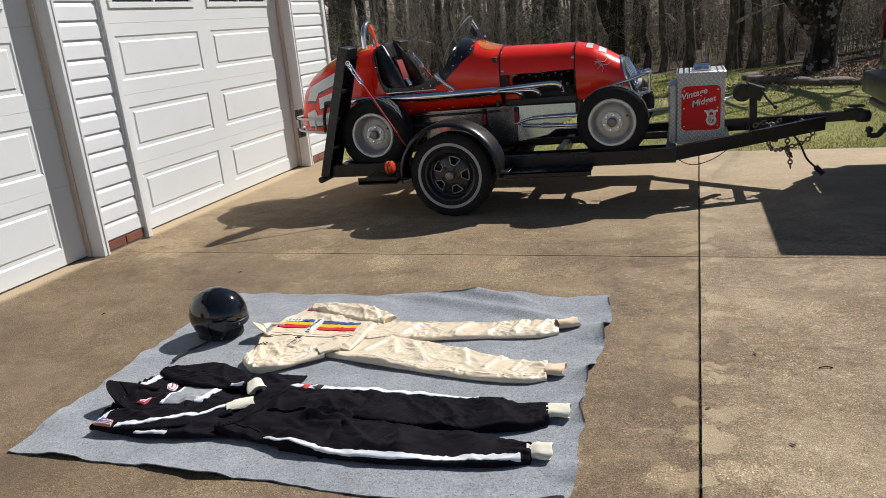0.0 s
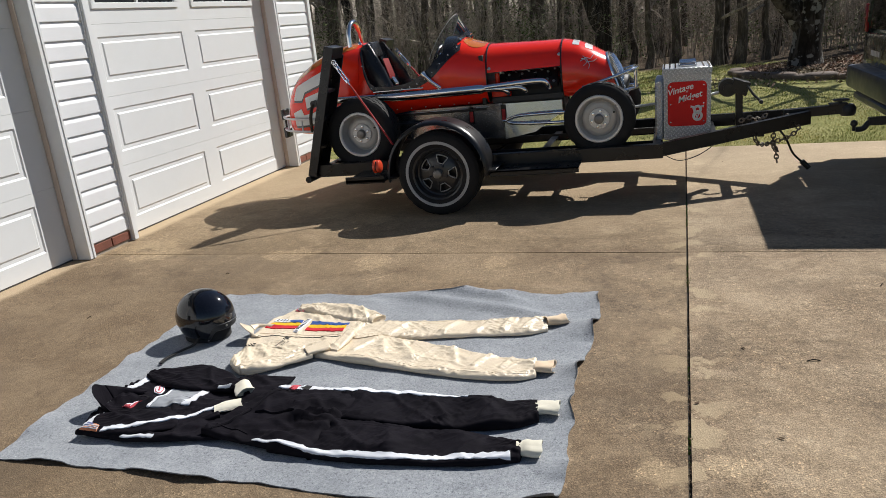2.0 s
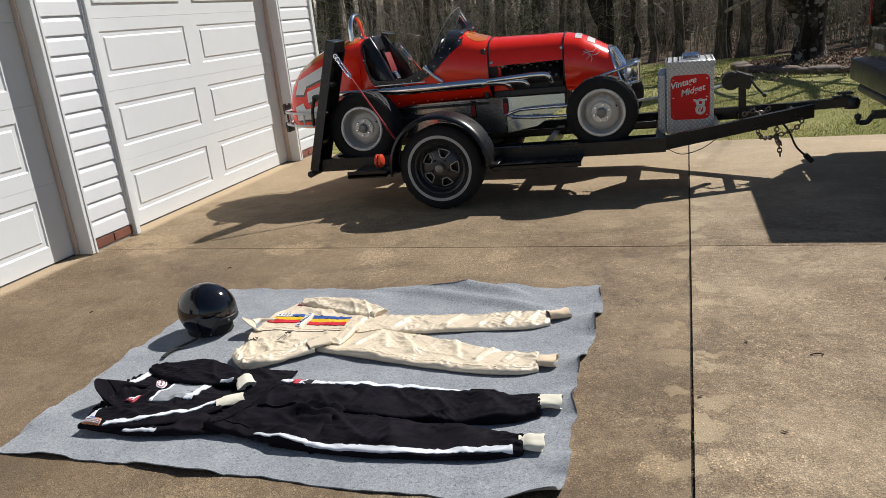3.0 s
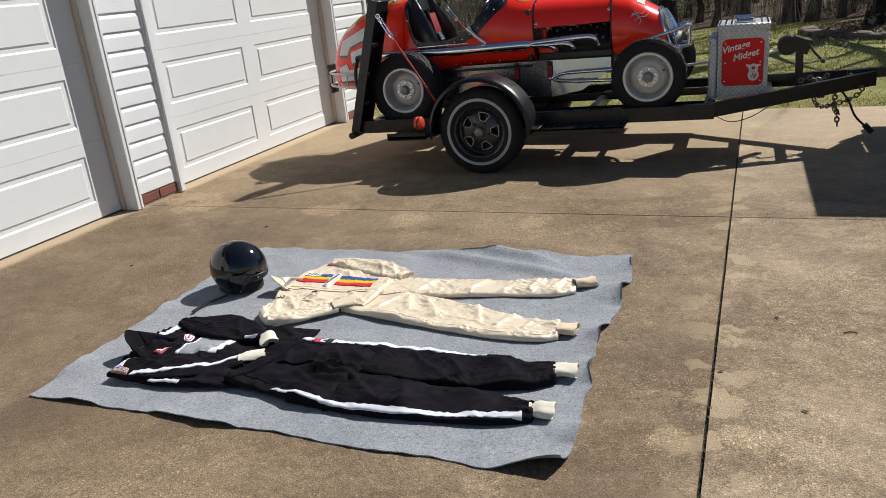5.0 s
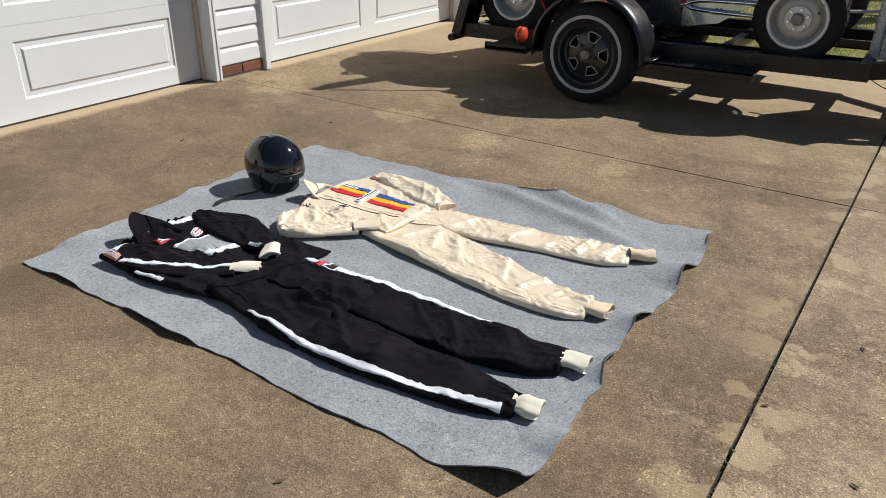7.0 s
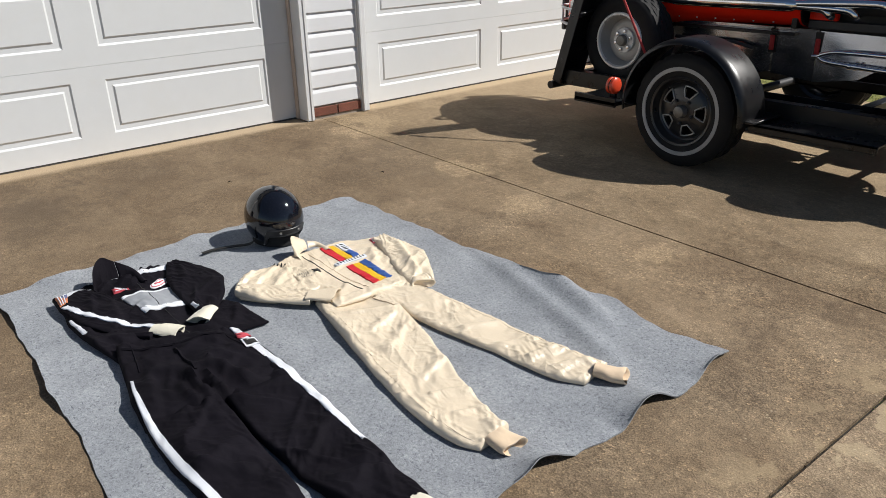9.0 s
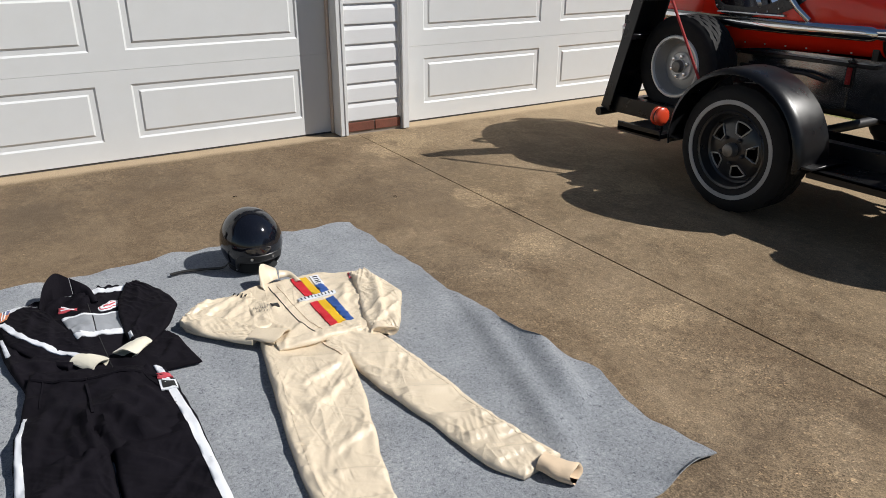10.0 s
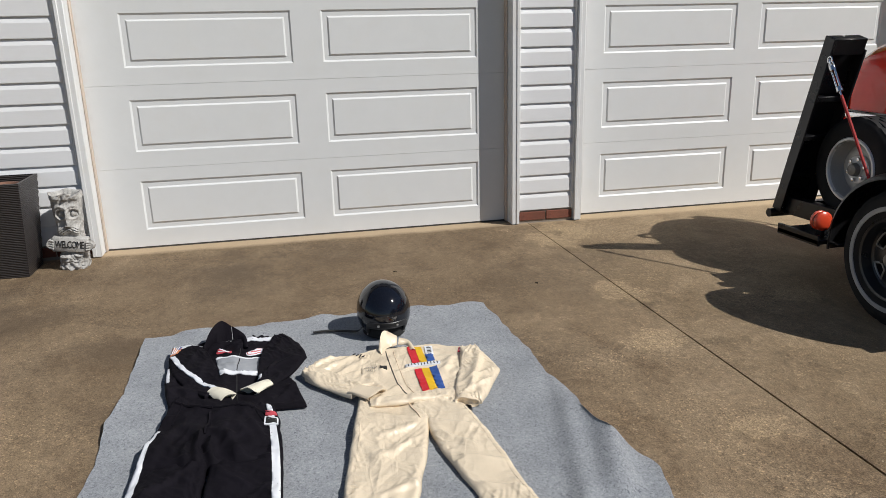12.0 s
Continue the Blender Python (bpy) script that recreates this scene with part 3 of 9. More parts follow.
PATCHRED = cloth_material("red_patch_cloth", (0.50, 0.07, 0.09), 900, 0.8, 0.05, 0.06, 0.15)
BARK = bark_material("grey_brown_bark", (0.10, 0.085, 0.070), (0.30, 0.262, 0.225))
BARKDARK = bark_material("dark_furrowed_bark", (0.032, 0.027, 0.022), (0.12, 0.108, 0.096), 9.0)
BARKOAK = bark_material("lichened_oak_bark", (0.030, 0.025, 0.020), (0.13, 0.115, 0.10), 9.0, (0.30, 0.29, 0.265))
TWIG = bark_material("bare_twigs", (0.33, 0.285, 0.24), (0.58, 0.52, 0.455), 20.0)
GRASS = grass_material("winter_grass", (0.17, 0.22, 0.045), (0.40, 0.40, 0.125), (0.70, 0.59, 0.32))
EVERGREEN = grass_material("evergreen_leaves", (0.045, 0.070, 0.026), (0.09, 0.125, 0.05), (0.19, 0.22, 0.10))
LEAVES = grass_material("dead_leaves", (0.07, 0.042, 0.026), (0.15, 0.10, 0.07), (0.34, 0.26, 0.20))
STONE = plain("brown_edging_stone", (0.17, 0.13, 0.105), 0.9, vary=0.35, scale=7, grain=60, relief=0.7, dist=0.01, random=0.3)
CARDARK = plain("dark_green_car_paint", (0.035, 0.04, 0.03), 0.25, vary=0.1, coat=0.9, relief=0.0)
CARGLASS = glass_material("tinted_car_glass", (0.25, 0.28, 0.27), 0.02)
LAMPDARK = plain("dark_red_lens", (0.22, 0.012, 0.012), 0.2, vary=0.1, coat=0.5, relief=0.0)
BUMPERGREY = plain("blue_grey_bumper", (0.05, 0.062, 0.09), 0.35, 0.5, vary=0.15)
WEED = grass_material("joint_weed", (0.05, 0.12, 0.02), (0.10, 0.19, 0.04), (0.2, 0.26, 0.08))

# ---- ground and driveway ----
bm = B()
box(bm, -300, 300, -200, 400, -1.0, -0.03)
structure("ground", bm, GROUND, "rough winter lawn with bare and leafy patches", "lawn", False)

bm = B()
slab(bm, [(joint_x(-9) - 0.03, -9), (joint_x(-9) + 0.03, -9), (joint_x(8) + 0.03, 8.0), (joint_x(8) - 0.03, 8.0)], -0.028, -0.012)
slab(bm, [(-4.7, joint_y(-4.7) - 0.03), (10, joint_y(10) - 0.03), (10, joint_y(10) + 0.03), (-4.7, joint_y(-4.7) + 0.03)], -0.026, -0.0115)
structure("joint_filler", bm, JOINT, "dirt packed into the driveway joints", "joint")

driveway = new("driveway")
tagged(driveway, "weathered tan concrete driveway with dark sawn joints", "driveway", kind="structure")


def slab_piece(corners, mat):
    bm = B()
    slab(bm, corners, -0.12, 0.0)
    tops = [e for e in bm.edges if all(abs(v.co.z) < 1e-6 for v in e.verts)]
    bmesh.ops.bevel(bm, geom=tops, offset=0.003, segments=2, affect="EDGES", profile=0.6)
    part("concrete_slab", bm, mat, driveway)


def cross(x_of, y_of):
    y = 4.8
    for _ in range(4):
        x = x_of(y)
        y = y_of(x)
    return x, y


GAP = 0.005
xl, yl = cross(lambda y: joint_x(y) - GAP, lambda x: joint_y(x) - GAP)
slab_piece([(-4.78, -9), (joint_x(-9) - GAP, -9), (xl, yl), (-4.78, joint_y(-4.78) - GAP * 0.5)], CONCRETE)
xr, yr = cross(lambda y: joint_x(y) + GAP, lambda x: joint_y(x) - GAP * 0.5)
slab_piece([(joint_x(-9) + GAP, -9), (9.5, -9), (9.5, joint_y(9.5) - GAP * 0.5), (xr, yr)], CONCRETE_PALE)
xa, ya = cross(lambda y: joint_x(y) - GAP, lambda x: joint_y(x) + GAP)
slab_piece([(-4.78, joint_y(-4.78) + GAP * 0.5), (xa, ya), (joint_x(8.08) - GAP, 8.08), (-4.78, 8.3)], CONCRETE_TAN)
xb, yb = cross(lambda y: joint_x(y) + GAP, lambda x: joint_y(x) + GAP * 0.5)
slab_piece([(xb, yb), (9.5, joint_y(9.5) + GAP * 0.5), (9.5, 7.75), (joint_x(8.08) + GAP, 8.08)], CONCRETE_PALE)

# ---- garage front: wall face at x = -4.59, doors set back ----
WALL_X, DOOR_X = -4.59, -4.72
D1, D2 = (1.95, 4.716), (5.244, 7.93)
TRIM_W = 0.055
HEAD = 2.14
bm = B()
for y0, y1 in ((-4.0, D1[0] - 0.02), (D1[1] + 0.02, D2[0] - 0.02), (D2[1] + 0.02, 8.75)):
    box(bm, WALL_X - 0.20, WALL_X - 0.016, y0, y1, 0.0, 3.0)
box(bm, WALL_X - 0.20, WALL_X - 0.016, D1[0] - 0.02, D1[1] + 0.02, HEAD, 3.0)
box(bm, WALL_X - 0.20, WALL_X - 0.016, D2[0] - 0.02, D2[1] + 0.02, HEAD, 3.0)
structure("wall_garage_front", bm, VINYL, "white garage front wall with two door openings", "wall", False)
bm = B()
box(bm, -12.2, -4.79, 8.55, 8.75, 0, 3.0)
box(bm, -12.2, -4.79, -4.0, -3.8, 0, 3.0)
box(bm, -12.2, -12.0, -3.8, 8.55, 0, 3.0)
structure("wall_garage_sides", bm, VINYL, "plain white side and back walls of the garage", "wall", False)
bm = B()
box(bm, -12.0, -4.80, -3.8, 8.55, -0.1, -0.002)
structure("floor_garage", bm, CONCRETE, "bare concrete garage floor", "floor", False)
bm = B()
for s in (-1, 1):
    xm, xe = -8.4, -8.4 + s * 4.2
    zs = 3.0 - 0.15
    loft(bm, [[(xm, y, 5.0), (xe, y, zs), (xe, y, zs - 0.12), (xm, y, 4.88)] for y in (-4.4, 9.1)])
structure("roof", bm, ROOF, "grey shingled garage roof", "roof", False)
bm = B()
for y in (-4.0, 8.73):
    bm.faces.new([bm.verts.new(p) for p in ((-12.2, y, 3.0), (-4.57, y, 3.0), (-8.4, y, 4.86))])
box(bm, -12.0, -4.80, -3.8, 8.55, 3.0, 3.05)
structure("ceiling", bm, VINYL, "plain ceiling and gable ends of the garage", "ceiling", False)

# lapped vinyl siding, a plank at a time
PITCH, SIDE0 = 0.127, 0.098


def siding(y0, y1, z0, z1, parent):
    prof = [(0.004, 0.0), (0.016, 0.0), (0.017, 0.004), (0.0155, PITCH * 0.70), (0.003, PITCH * 0.98), (0.0015, PITCH * 1.02)]
    bm = B()
    loft(bm, [[(WALL_X - 0.016 + x, y, z) for x, z in prof] for y in (0.0, y1 - y0)], True)
    bmesh.ops.recalc_face_normals(bm, faces=bm.faces)
    me = bpy.data.meshes.new("siding_plank")
    bm.to_mesh(me)
    bm.free()
    me.materials.append(VINYL)
    z = z0
    while z < z1 - 0.02:
        ob = new("siding_plank", me)
        ob.parent = parent
        ob.location = (0, y0, z)
        z += PITCH


cladding = tagged(new("siding"), "white dutch-lap vinyl siding beside the garage doors", "siding", kind="structure")
siding(-3.99, D1[0] - TRIM_W - 0.017, SIDE0, 2.95, cladding)
siding(D1[1] + TRIM_W + 0.011, D2[0] - TRIM_W - 0.008, SIDE0, 2.2, cladding)
siding(D2[1] + TRIM_W + 0.017, 8.70, SIDE0, 2.95, cladding)
siding(D1[1] + TRIM_W + 0.011 - 2.88, D2[1] + TRIM_W + 0.005, SIDE0 + PITCH * 17, 2.95, cladding)

# white trim posts and heads, with the tan stop in the jambs
for name, (y0, y1) in (("door_trim_1", D1), ("door_trim_2", D2)):
    bm = B()
    for a, b in ((y0 - TRIM_W, y0), (y1, y1 + TRIM_W)):
        box(bm, DOOR_X - 0.03, WALL_X + 0.022, a, b, 0.004, HEAD, 0.004)
    box(bm, DOOR_X - 0.03, WALL_X + 0.022, y0 - TRIM_W, y1 + TRIM_W, HEAD, HEAD + 0.09, 0.004)
    for a, b in ((y0 - TRIM_W + 0.0005, y0 - 0.032), (y1 + 0.032, y1 + TRIM_W - 0.0005)):
        box(bm, WALL_X + 0.018, WALL_X + 0.028, a, b, 0.006, HEAD, 0.003)
    structure(name, bm, TRIM, "white metal-clad trim round the garage door", "trim")
    bm = B()
    for a, b in ((y0 + 0.001, y0 + 0.012), (y1 - 0.012, y1 - 0.001)):
        box(bm, DOOR_X + 0.002, DOOR_X + 0.045, a, b, 0.006, HEAD - 0.01, 0.003)
    structure(name.replace("trim", "stop"), bm, JAMBSTOP, "tan vinyl weather stop beside the door", "trim")
bm = B()
for y in (D1[0] - TRIM_W - 0.009, D1[1] + TRIM_W + 0.004, D2[0] - TRIM_W - 0.007, D2[1] + TRIM_W + 0.009):
    box(bm, WALL_X - 0.016, WALL_X + 0.007, y - 0.006, y + 0.006, 0.09, 2.2, 0.002)
box(bm, WALL_X - 0.016, WALL_X + 0.02, 8.70, 8.765, 0.09, 2.95, 0.004)
structure("corner_channel", bm, TRIM, "white vinyl channel at the siding ends", "trim")

# brick plinth below the siding
plinth = tagged(new("brick_plinth"), "low course of red brick below the siding", "plinth", kind="structure")
bm = B()
for y0, y1 in ((-3.99, D1[0] - TRIM_W - 0.003), (D1[1] + TRIM_W + 0.003, D2[0] - TRIM_W - 0.003), (D2[1] + TRIM_W + 0.003, 8.74)):
    box(bm, WALL_X - 0.04, WALL_X - 0.009, y0, y1, 0.0, 0.094)
part("mortar_bed", bm, MORTAR, plinth)
bm = B()
box(bm, 0, 0.035, 0, 0.192, 0, 0.062, 0.003)
bmesh.ops.recalc_face_normals(bm, faces=bm.faces)
brick_me = bpy.data.meshes.new("brick")
bm.to_mesh(brick_me)
bm.free()
brick_me.materials.append(BRICK)
for y0, y1 in ((0.4, 1.89), (4.776, 5.184), (7.99, 8.735)):
    n = max(1, round((y1 - y0) / 0.2))
    for k in range(n):
        for z, off in ((0.022, 0.0),):
            ob = new("brick", brick_me)
            ob.parent = plinth
            ob.scale = (1, ((y1 - y0) / n - 0.008) / 0.192, 1)
            ob.location = (WALL_X - 0.036 + random.uniform(0, 0.003), y0 + k * (y1 - y0) / n + 0.004, z)

# ---- sectional doors with long raised panels ----


def raised_panel(bm, y0, y1, z0, z1, x):
    """Nested rectangles pressed into a section: step in, flat, raised field."""
    steps = ((0.0, 0.0), (0.011, -0.008), (0.039, -0.008), (0.050, 0.0), (0.054, 0.0))
    rings = []
    for inset, dx in steps:
        rings.append([bm.verts.new((x + dx, y, z)) for y, z in ((y0 + inset, z0 + inset), (y1 - inset, z0 + inset), (y1 - inset, z1 - inset), (y0 + inset, z1 - inset))])
    for p, q in zip(rings, rings[1:]):
        for k in range(4):
            bm.faces.new((p[k], p[(k + 1) % 4], q[(k + 1) % 4], q[k]))
    bm.faces.new(rings[-1])
    return rings[0]


def door_section(y0, y1, z0, z1, windows, parent):
    bm = B()
    x = DOOR_X
    c0 = y0 + (0.264 if y0 < 4 else 0.203)
    cols = [(c0, c0 + 1.047), (c0 + 1.242, c0 + 2.292)]
    pz = (z0 + 0.108, z0 + 0.438) if z0 > 0.1 else (0.128, 0.454)
    ys = [y0, *cols[0], *cols[1], y1]
    zs = [z0 + 0.0007, *pz, z1 - 0.0007]
    grid = [[bm.verts.new((x, y, z)) for z in zs] for y in ys]
    for i in range(5):
        for j in range(3):
            if j == 1 and i in (1, 3):
                continue
            bm.faces.new((grid[i][j], grid[i + 1][j], grid[i + 1][j + 1], grid[i][j + 1]))
    # edges of the section, turned back
    for i in range(5):
        for j, dz in ((0, 1), (3, 1)):
            a, b = grid[i][j], grid[i + 1][j]
            bm.faces.new((a, b, bm.verts.new(b.co + Vector((-0.04, 0, 0))), bm.verts.new(a.co + Vector((-0.04, 0, 0)))))
    for cy0, cy1 in cols:
        if windows:
            for a, b, c, d in ((cy0, cy1, pz[0], pz[0] + 0.045), (cy0, cy1, pz[1] - 0.045, pz[1]), (cy0, cy0 + 0.045, pz[0] + 0.045, pz[1] - 0.045), (cy1 - 0.045, cy1, pz[0] + 0.045, pz[1] - 0.045)):
                box(bm, x - 0.03, x + 0.012, a, b, c, d, 0.003)
            mid = (cy0 + cy1) / 2
            box(bm, x - 0.03, x + 0.010, mid - 0.012, mid + 0.012, pz[0] + 0.045, pz[1] - 0.045, 0.002)
        else:
            raised_panel(bm, cy0, cy1, *pz, x)
    bmesh.ops.remove_doubles(bm, verts=bm.verts, dist=0.0004)
    ob = part("door_section", bm, DOORPAINT, parent, smooth=False)
    if windows:
        for cy0, cy1 in cols:
            g = B()
            box(g, x - 0.016, x - 0.008, cy0 + 0.04, cy1 - 0.04, pz[0] + 0.04, pz[1] - 0.04)
            part("window_pane", g, WINDOWDARK, ob, "dark reflecting glass")


for name, (y0, y1) in (("door_1", D1), ("door_2", D2)):
    door = tagged(new(name), "closed white sectional garage door with long raised panels", "garage door", kind="structure")
    for k in range(4):
        z0, z1 = (0.012, 0.54, 1.07, 1.60, 2.135)[k:k + 2]
        door_section(y0 + 0.001, y1 - 0.001, z0, z1, k == 3, door)
    bm = B()
    box(bm, DOOR_X - 0.035, DOOR_X - 0.004, y0 + 0.002, y1 - 0.002, 0.0, 0.012)
    part("bottom_seal", bm, SEAL, door, "black rubber bottom seal")


# ---- wheels ----
CY = 6.67                        # centre line of trailer and racing car


def my(y, side):
    return y if side < 0 else 2 * CY - y


def treaded_tyre(bm, c, out, r, width, rim_r, ribs=5, seg=90, lug=0.006):
    """A tyre whose outer face looks along out: bulged walls, ribbed tread with cross cuts."""
    a, b, d = frame_of(out)
    o = Vector(c)
    prof = [(rim_r, 0.0, 0), (rim_r + 0.010, 0.006, 0), (rim_r + (r - rim_r) * 0.45, 0.013, 0), (r - 0.030, 0.009, 0), (r - 0.012, -0.004, 0)]
    x0, x1 = -0.012, -width + 0.012
    for k in range(ribs):
        p0, p1 = x0 + (x1 - x0) * k / ribs, x0 + (x1 - x0) * (k + 1) / ribs
        g = (p0 - p1) * 0.09
        prof += [(r - 0.006, p0, 0), (r, p0 - g, 1 + k % 2), (r, p1 + g, 1 + k % 2), (r - 0.006, p1, 0)]
    prof += [(r - 0.012, -width + 0.004, 0), (r - 0.030, -width - 0.009, 0), (rim_r + (r - rim_r) * 0.45, -width - 0.013, 0), (rim_r, -width, 0)]
    rings = []
    for rad, h, kind in prof:
        ring = []
        for k in range(seg):
            t = 2 * math.pi * k / seg
            cut = lug if kind and (k + (2 if kind == 2 else 0)) % 5 == 0 else 0.0
            ring.append(bm.verts.new(o + d * h + (a * math.cos(t) + b * math.sin(t)) * (rad - cut)))
        rings.append(ring)
    for p, q in zip(rings, rings[1:]):
        for k in range(seg):
            bm.faces.new((p[k], p[(k + 1) % seg], q[(k + 1) % seg], q[k]))


def around(c, out, r, h, t):
    a, b, d = frame_of(out)
    return Vector(c) + d * h + (a * math.cos(t) + b * math.sin(t)) * r


def racing_wheel(parent, c, out, r, rim_r, width, deep, label):
    """Steel disc wheel, silver, with a six-bolt hub; c lies in the outer face's plane."""
    d = Vector(out)
    bm = B()
    R = rim_r
    lathe(bm, [(R + 0.004, -width * 0.9), (R - 0.012, -width * 0.85), (R - 0.014, -0.02), (R + 0.002, -0.008), (R + 0.008, 0.004), (R + 0.002, 0.011), (R - 0.006, 0.010), (R - 0.012, 0.002),
               (R - 0.016, -0.010), (R - 0.020, -deep * 0.7), (R - 0.028, -deep), (R * 0.80, -deep - 0.012), (R * 0.76, -deep - 0.004), (R * 0.62, -deep + 0.006), (R * 0.50, -deep + 0.003), (0.01, -deep + 0.003)], c, out, 64)
    wheel = part("wheel", bm, SILVERRIM, parent, label)
    bm = B()
    lathe(bm, [(R + 0.009, 0.0), (R + 0.010, 0.006), (R + 0.004, 0.013), (R - 0.006, 0.013), (R - 0.013, 0.004), (R - 0.013, -0.004)], c, out, 64)
    part("rim_lip", bm, RIMLIP, wheel, "bright rolled rim lip")
    bm = B()
    treaded_tyre(bm, c, out, r, width, R + 0.001)
    part("tyre", bm, TYRE, wheel, "black ribbed racing tyre")
    bm = B()
    lathe(bm, [(R * 0.46, -deep + 0.002), (R * 0.46, -deep + 0.016), (R * 0.44, -deep + 0.019), (R * 0.25, -deep + 0.019), (R * 0.23, -deep + 0.030), (R * 0.22, -deep + 0.031)], c, out, 32)
    part("hub", bm, RIMLIP, wheel, "pale painted hub flange")
    bm = B()
    lathe(bm, [(R * 0.22, -deep + 0.020), (R * 0.21, -deep + 0.048), (R * 0.18, -deep + 0.058), (R * 0.08, -deep + 0.063), (0.0005, -deep + 0.064)], c, out, 28)
    part("hub_cap", bm, GREASECAP, wheel, "greasy steel hub cap")
    for k in range(6):
        bm = B()
        p = around(c, out, R * 0.345, -deep + 0.018, k * math.pi / 3 + 0.3)
        lathe(bm, [(0.0125, 0), (0.0125, 0.012), (0.009, 0.017), (0.0005, 0.018)], p, out, 6)
        part("lug_nut", bm, CHROME, wheel)
    bm = B()
    cyl(bm, around(c, out, R * 0.70, -deep + 0.002, 3.5), around(c, out, R * 0.70, -deep + 0.014, 3.5), 0.0075, None, 10)
    part("valve", bm, BLACKPAINT, wheel)
    return wheel


def trailer_wheel(parent, c, out):
    R, r, width = 0.186, 0.311, 0.185
    bm = B()
    lathe(bm, [(R + 0.004, -width * 0.95), (R - 0.014, -width * 0.85), (R - 0.016, -0.03), (R + 0.004, -0.010), (R + 0.010, 0.002), (R + 0.004, 0.008), (R - 0.006, 0.004), (R - 0.014, -0.018), (R - 0.020, -0.040), (R - 0.030, -0.046)], c, out, 60)
    # disc with five trapezoid openings
    a, b, d = frame_of(out)
    o = Vector(c)
    radii = [(R - 0.030, -0.046), (R - 0.048, -0.034), (R * 0.66, -0.026), (R * 0.44, -0.020), (R * 0.34, -0.014), (R * 0.27, -0.014), (0.006, -0.014)]
    seg = 60
    rings = [[bm.verts.new(o + d * h + (a * math.cos(t) + b * math.sin(t)) * rr) for t in [2 * math.pi * k / seg for k in range(seg)]] for rr, h in radii]
    hole_edges = []
    for i, (p, q) in enumerate(zip(rings, rings[1:])):
        for k in range(seg):
            m = k % 12
            if i in (1, 2) and (3 <= m <= 8 if i == 1 else 4 <= m <= 7):
                continue
            bm.faces.new((p[k], p[(k + 1) % seg], q[(k + 1) % seg], q[k]))
    wheel = part("wheel", bm, BLACKRIM, parent, "black steel wheel with five trapezoid openings")
    for k in range(5):
        t0 = 2 * math.pi * (k * 12 + 3) / seg
        t1 = 2 * math.pi * (k * 12 + 9) / seg
        e = 2 * math.pi / seg
        pts = [around(c, out, R - 0.048, -0.031, t0 + (t1 - t0) * j / 4) for j in range(5)]
        pts += [around(c, out, R * 0.66, -0.023, t1), around(c, out, R * 0.44, -0.017, t1 - e), around(c, out, R * 0.44, -0.017, t0 + e), around(c, out, R * 0.66, -0.023, t0)]
        bm = B()
        tube(bm, pts, 0.0042, 6, True)
        part("opening_edge", bm, WORNEDGE, wheel, "worn rolled edge")
    bm = B()
    lathe(bm, [(R * 0.8, -0.075), (0.01, -0.075)], c, out, 30)
    part("brake_backing", bm, BLACKPAINT, wheel)
    bm = B()
    treaded_tyre(bm, c, out, r, width, R + 0.001, 5, 90, 0.005)
    part("tyre", bm, TYRE, wheel, "worn black road tyre")
    bm = B()
    lathe(bm, [(0.222, 0.0112), (0.224, 0.0152), (0.243, 0.0146), (0.245, 0.0105)], c, out, 60)
    part("whitewall", bm, WHITEWALL, wheel, "thin dull white sidewall ring")
    bm = B()
    lathe(bm, [(0.036, -0.016), (0.034, 0.012), (0.030, 0.022), (0.020, 0.026), (0.0005, 0.027)], c, out, 24)
    part("hub_cap", bm, GREASECAP, wheel, "greasy steel hub cap")
    for k in range(5):
        bm = B()
        p = around(c, out, R * 0.36, -0.014, k * 2 * math.pi / 5 + 0.3)
        lathe(bm, [(0.010, 0), (0.010, 0.012), (0.006, 0.016), (0.0005, 0.017)], p, out, 6)
        part("lug_nut", bm, DARKSTEEL, wheel)


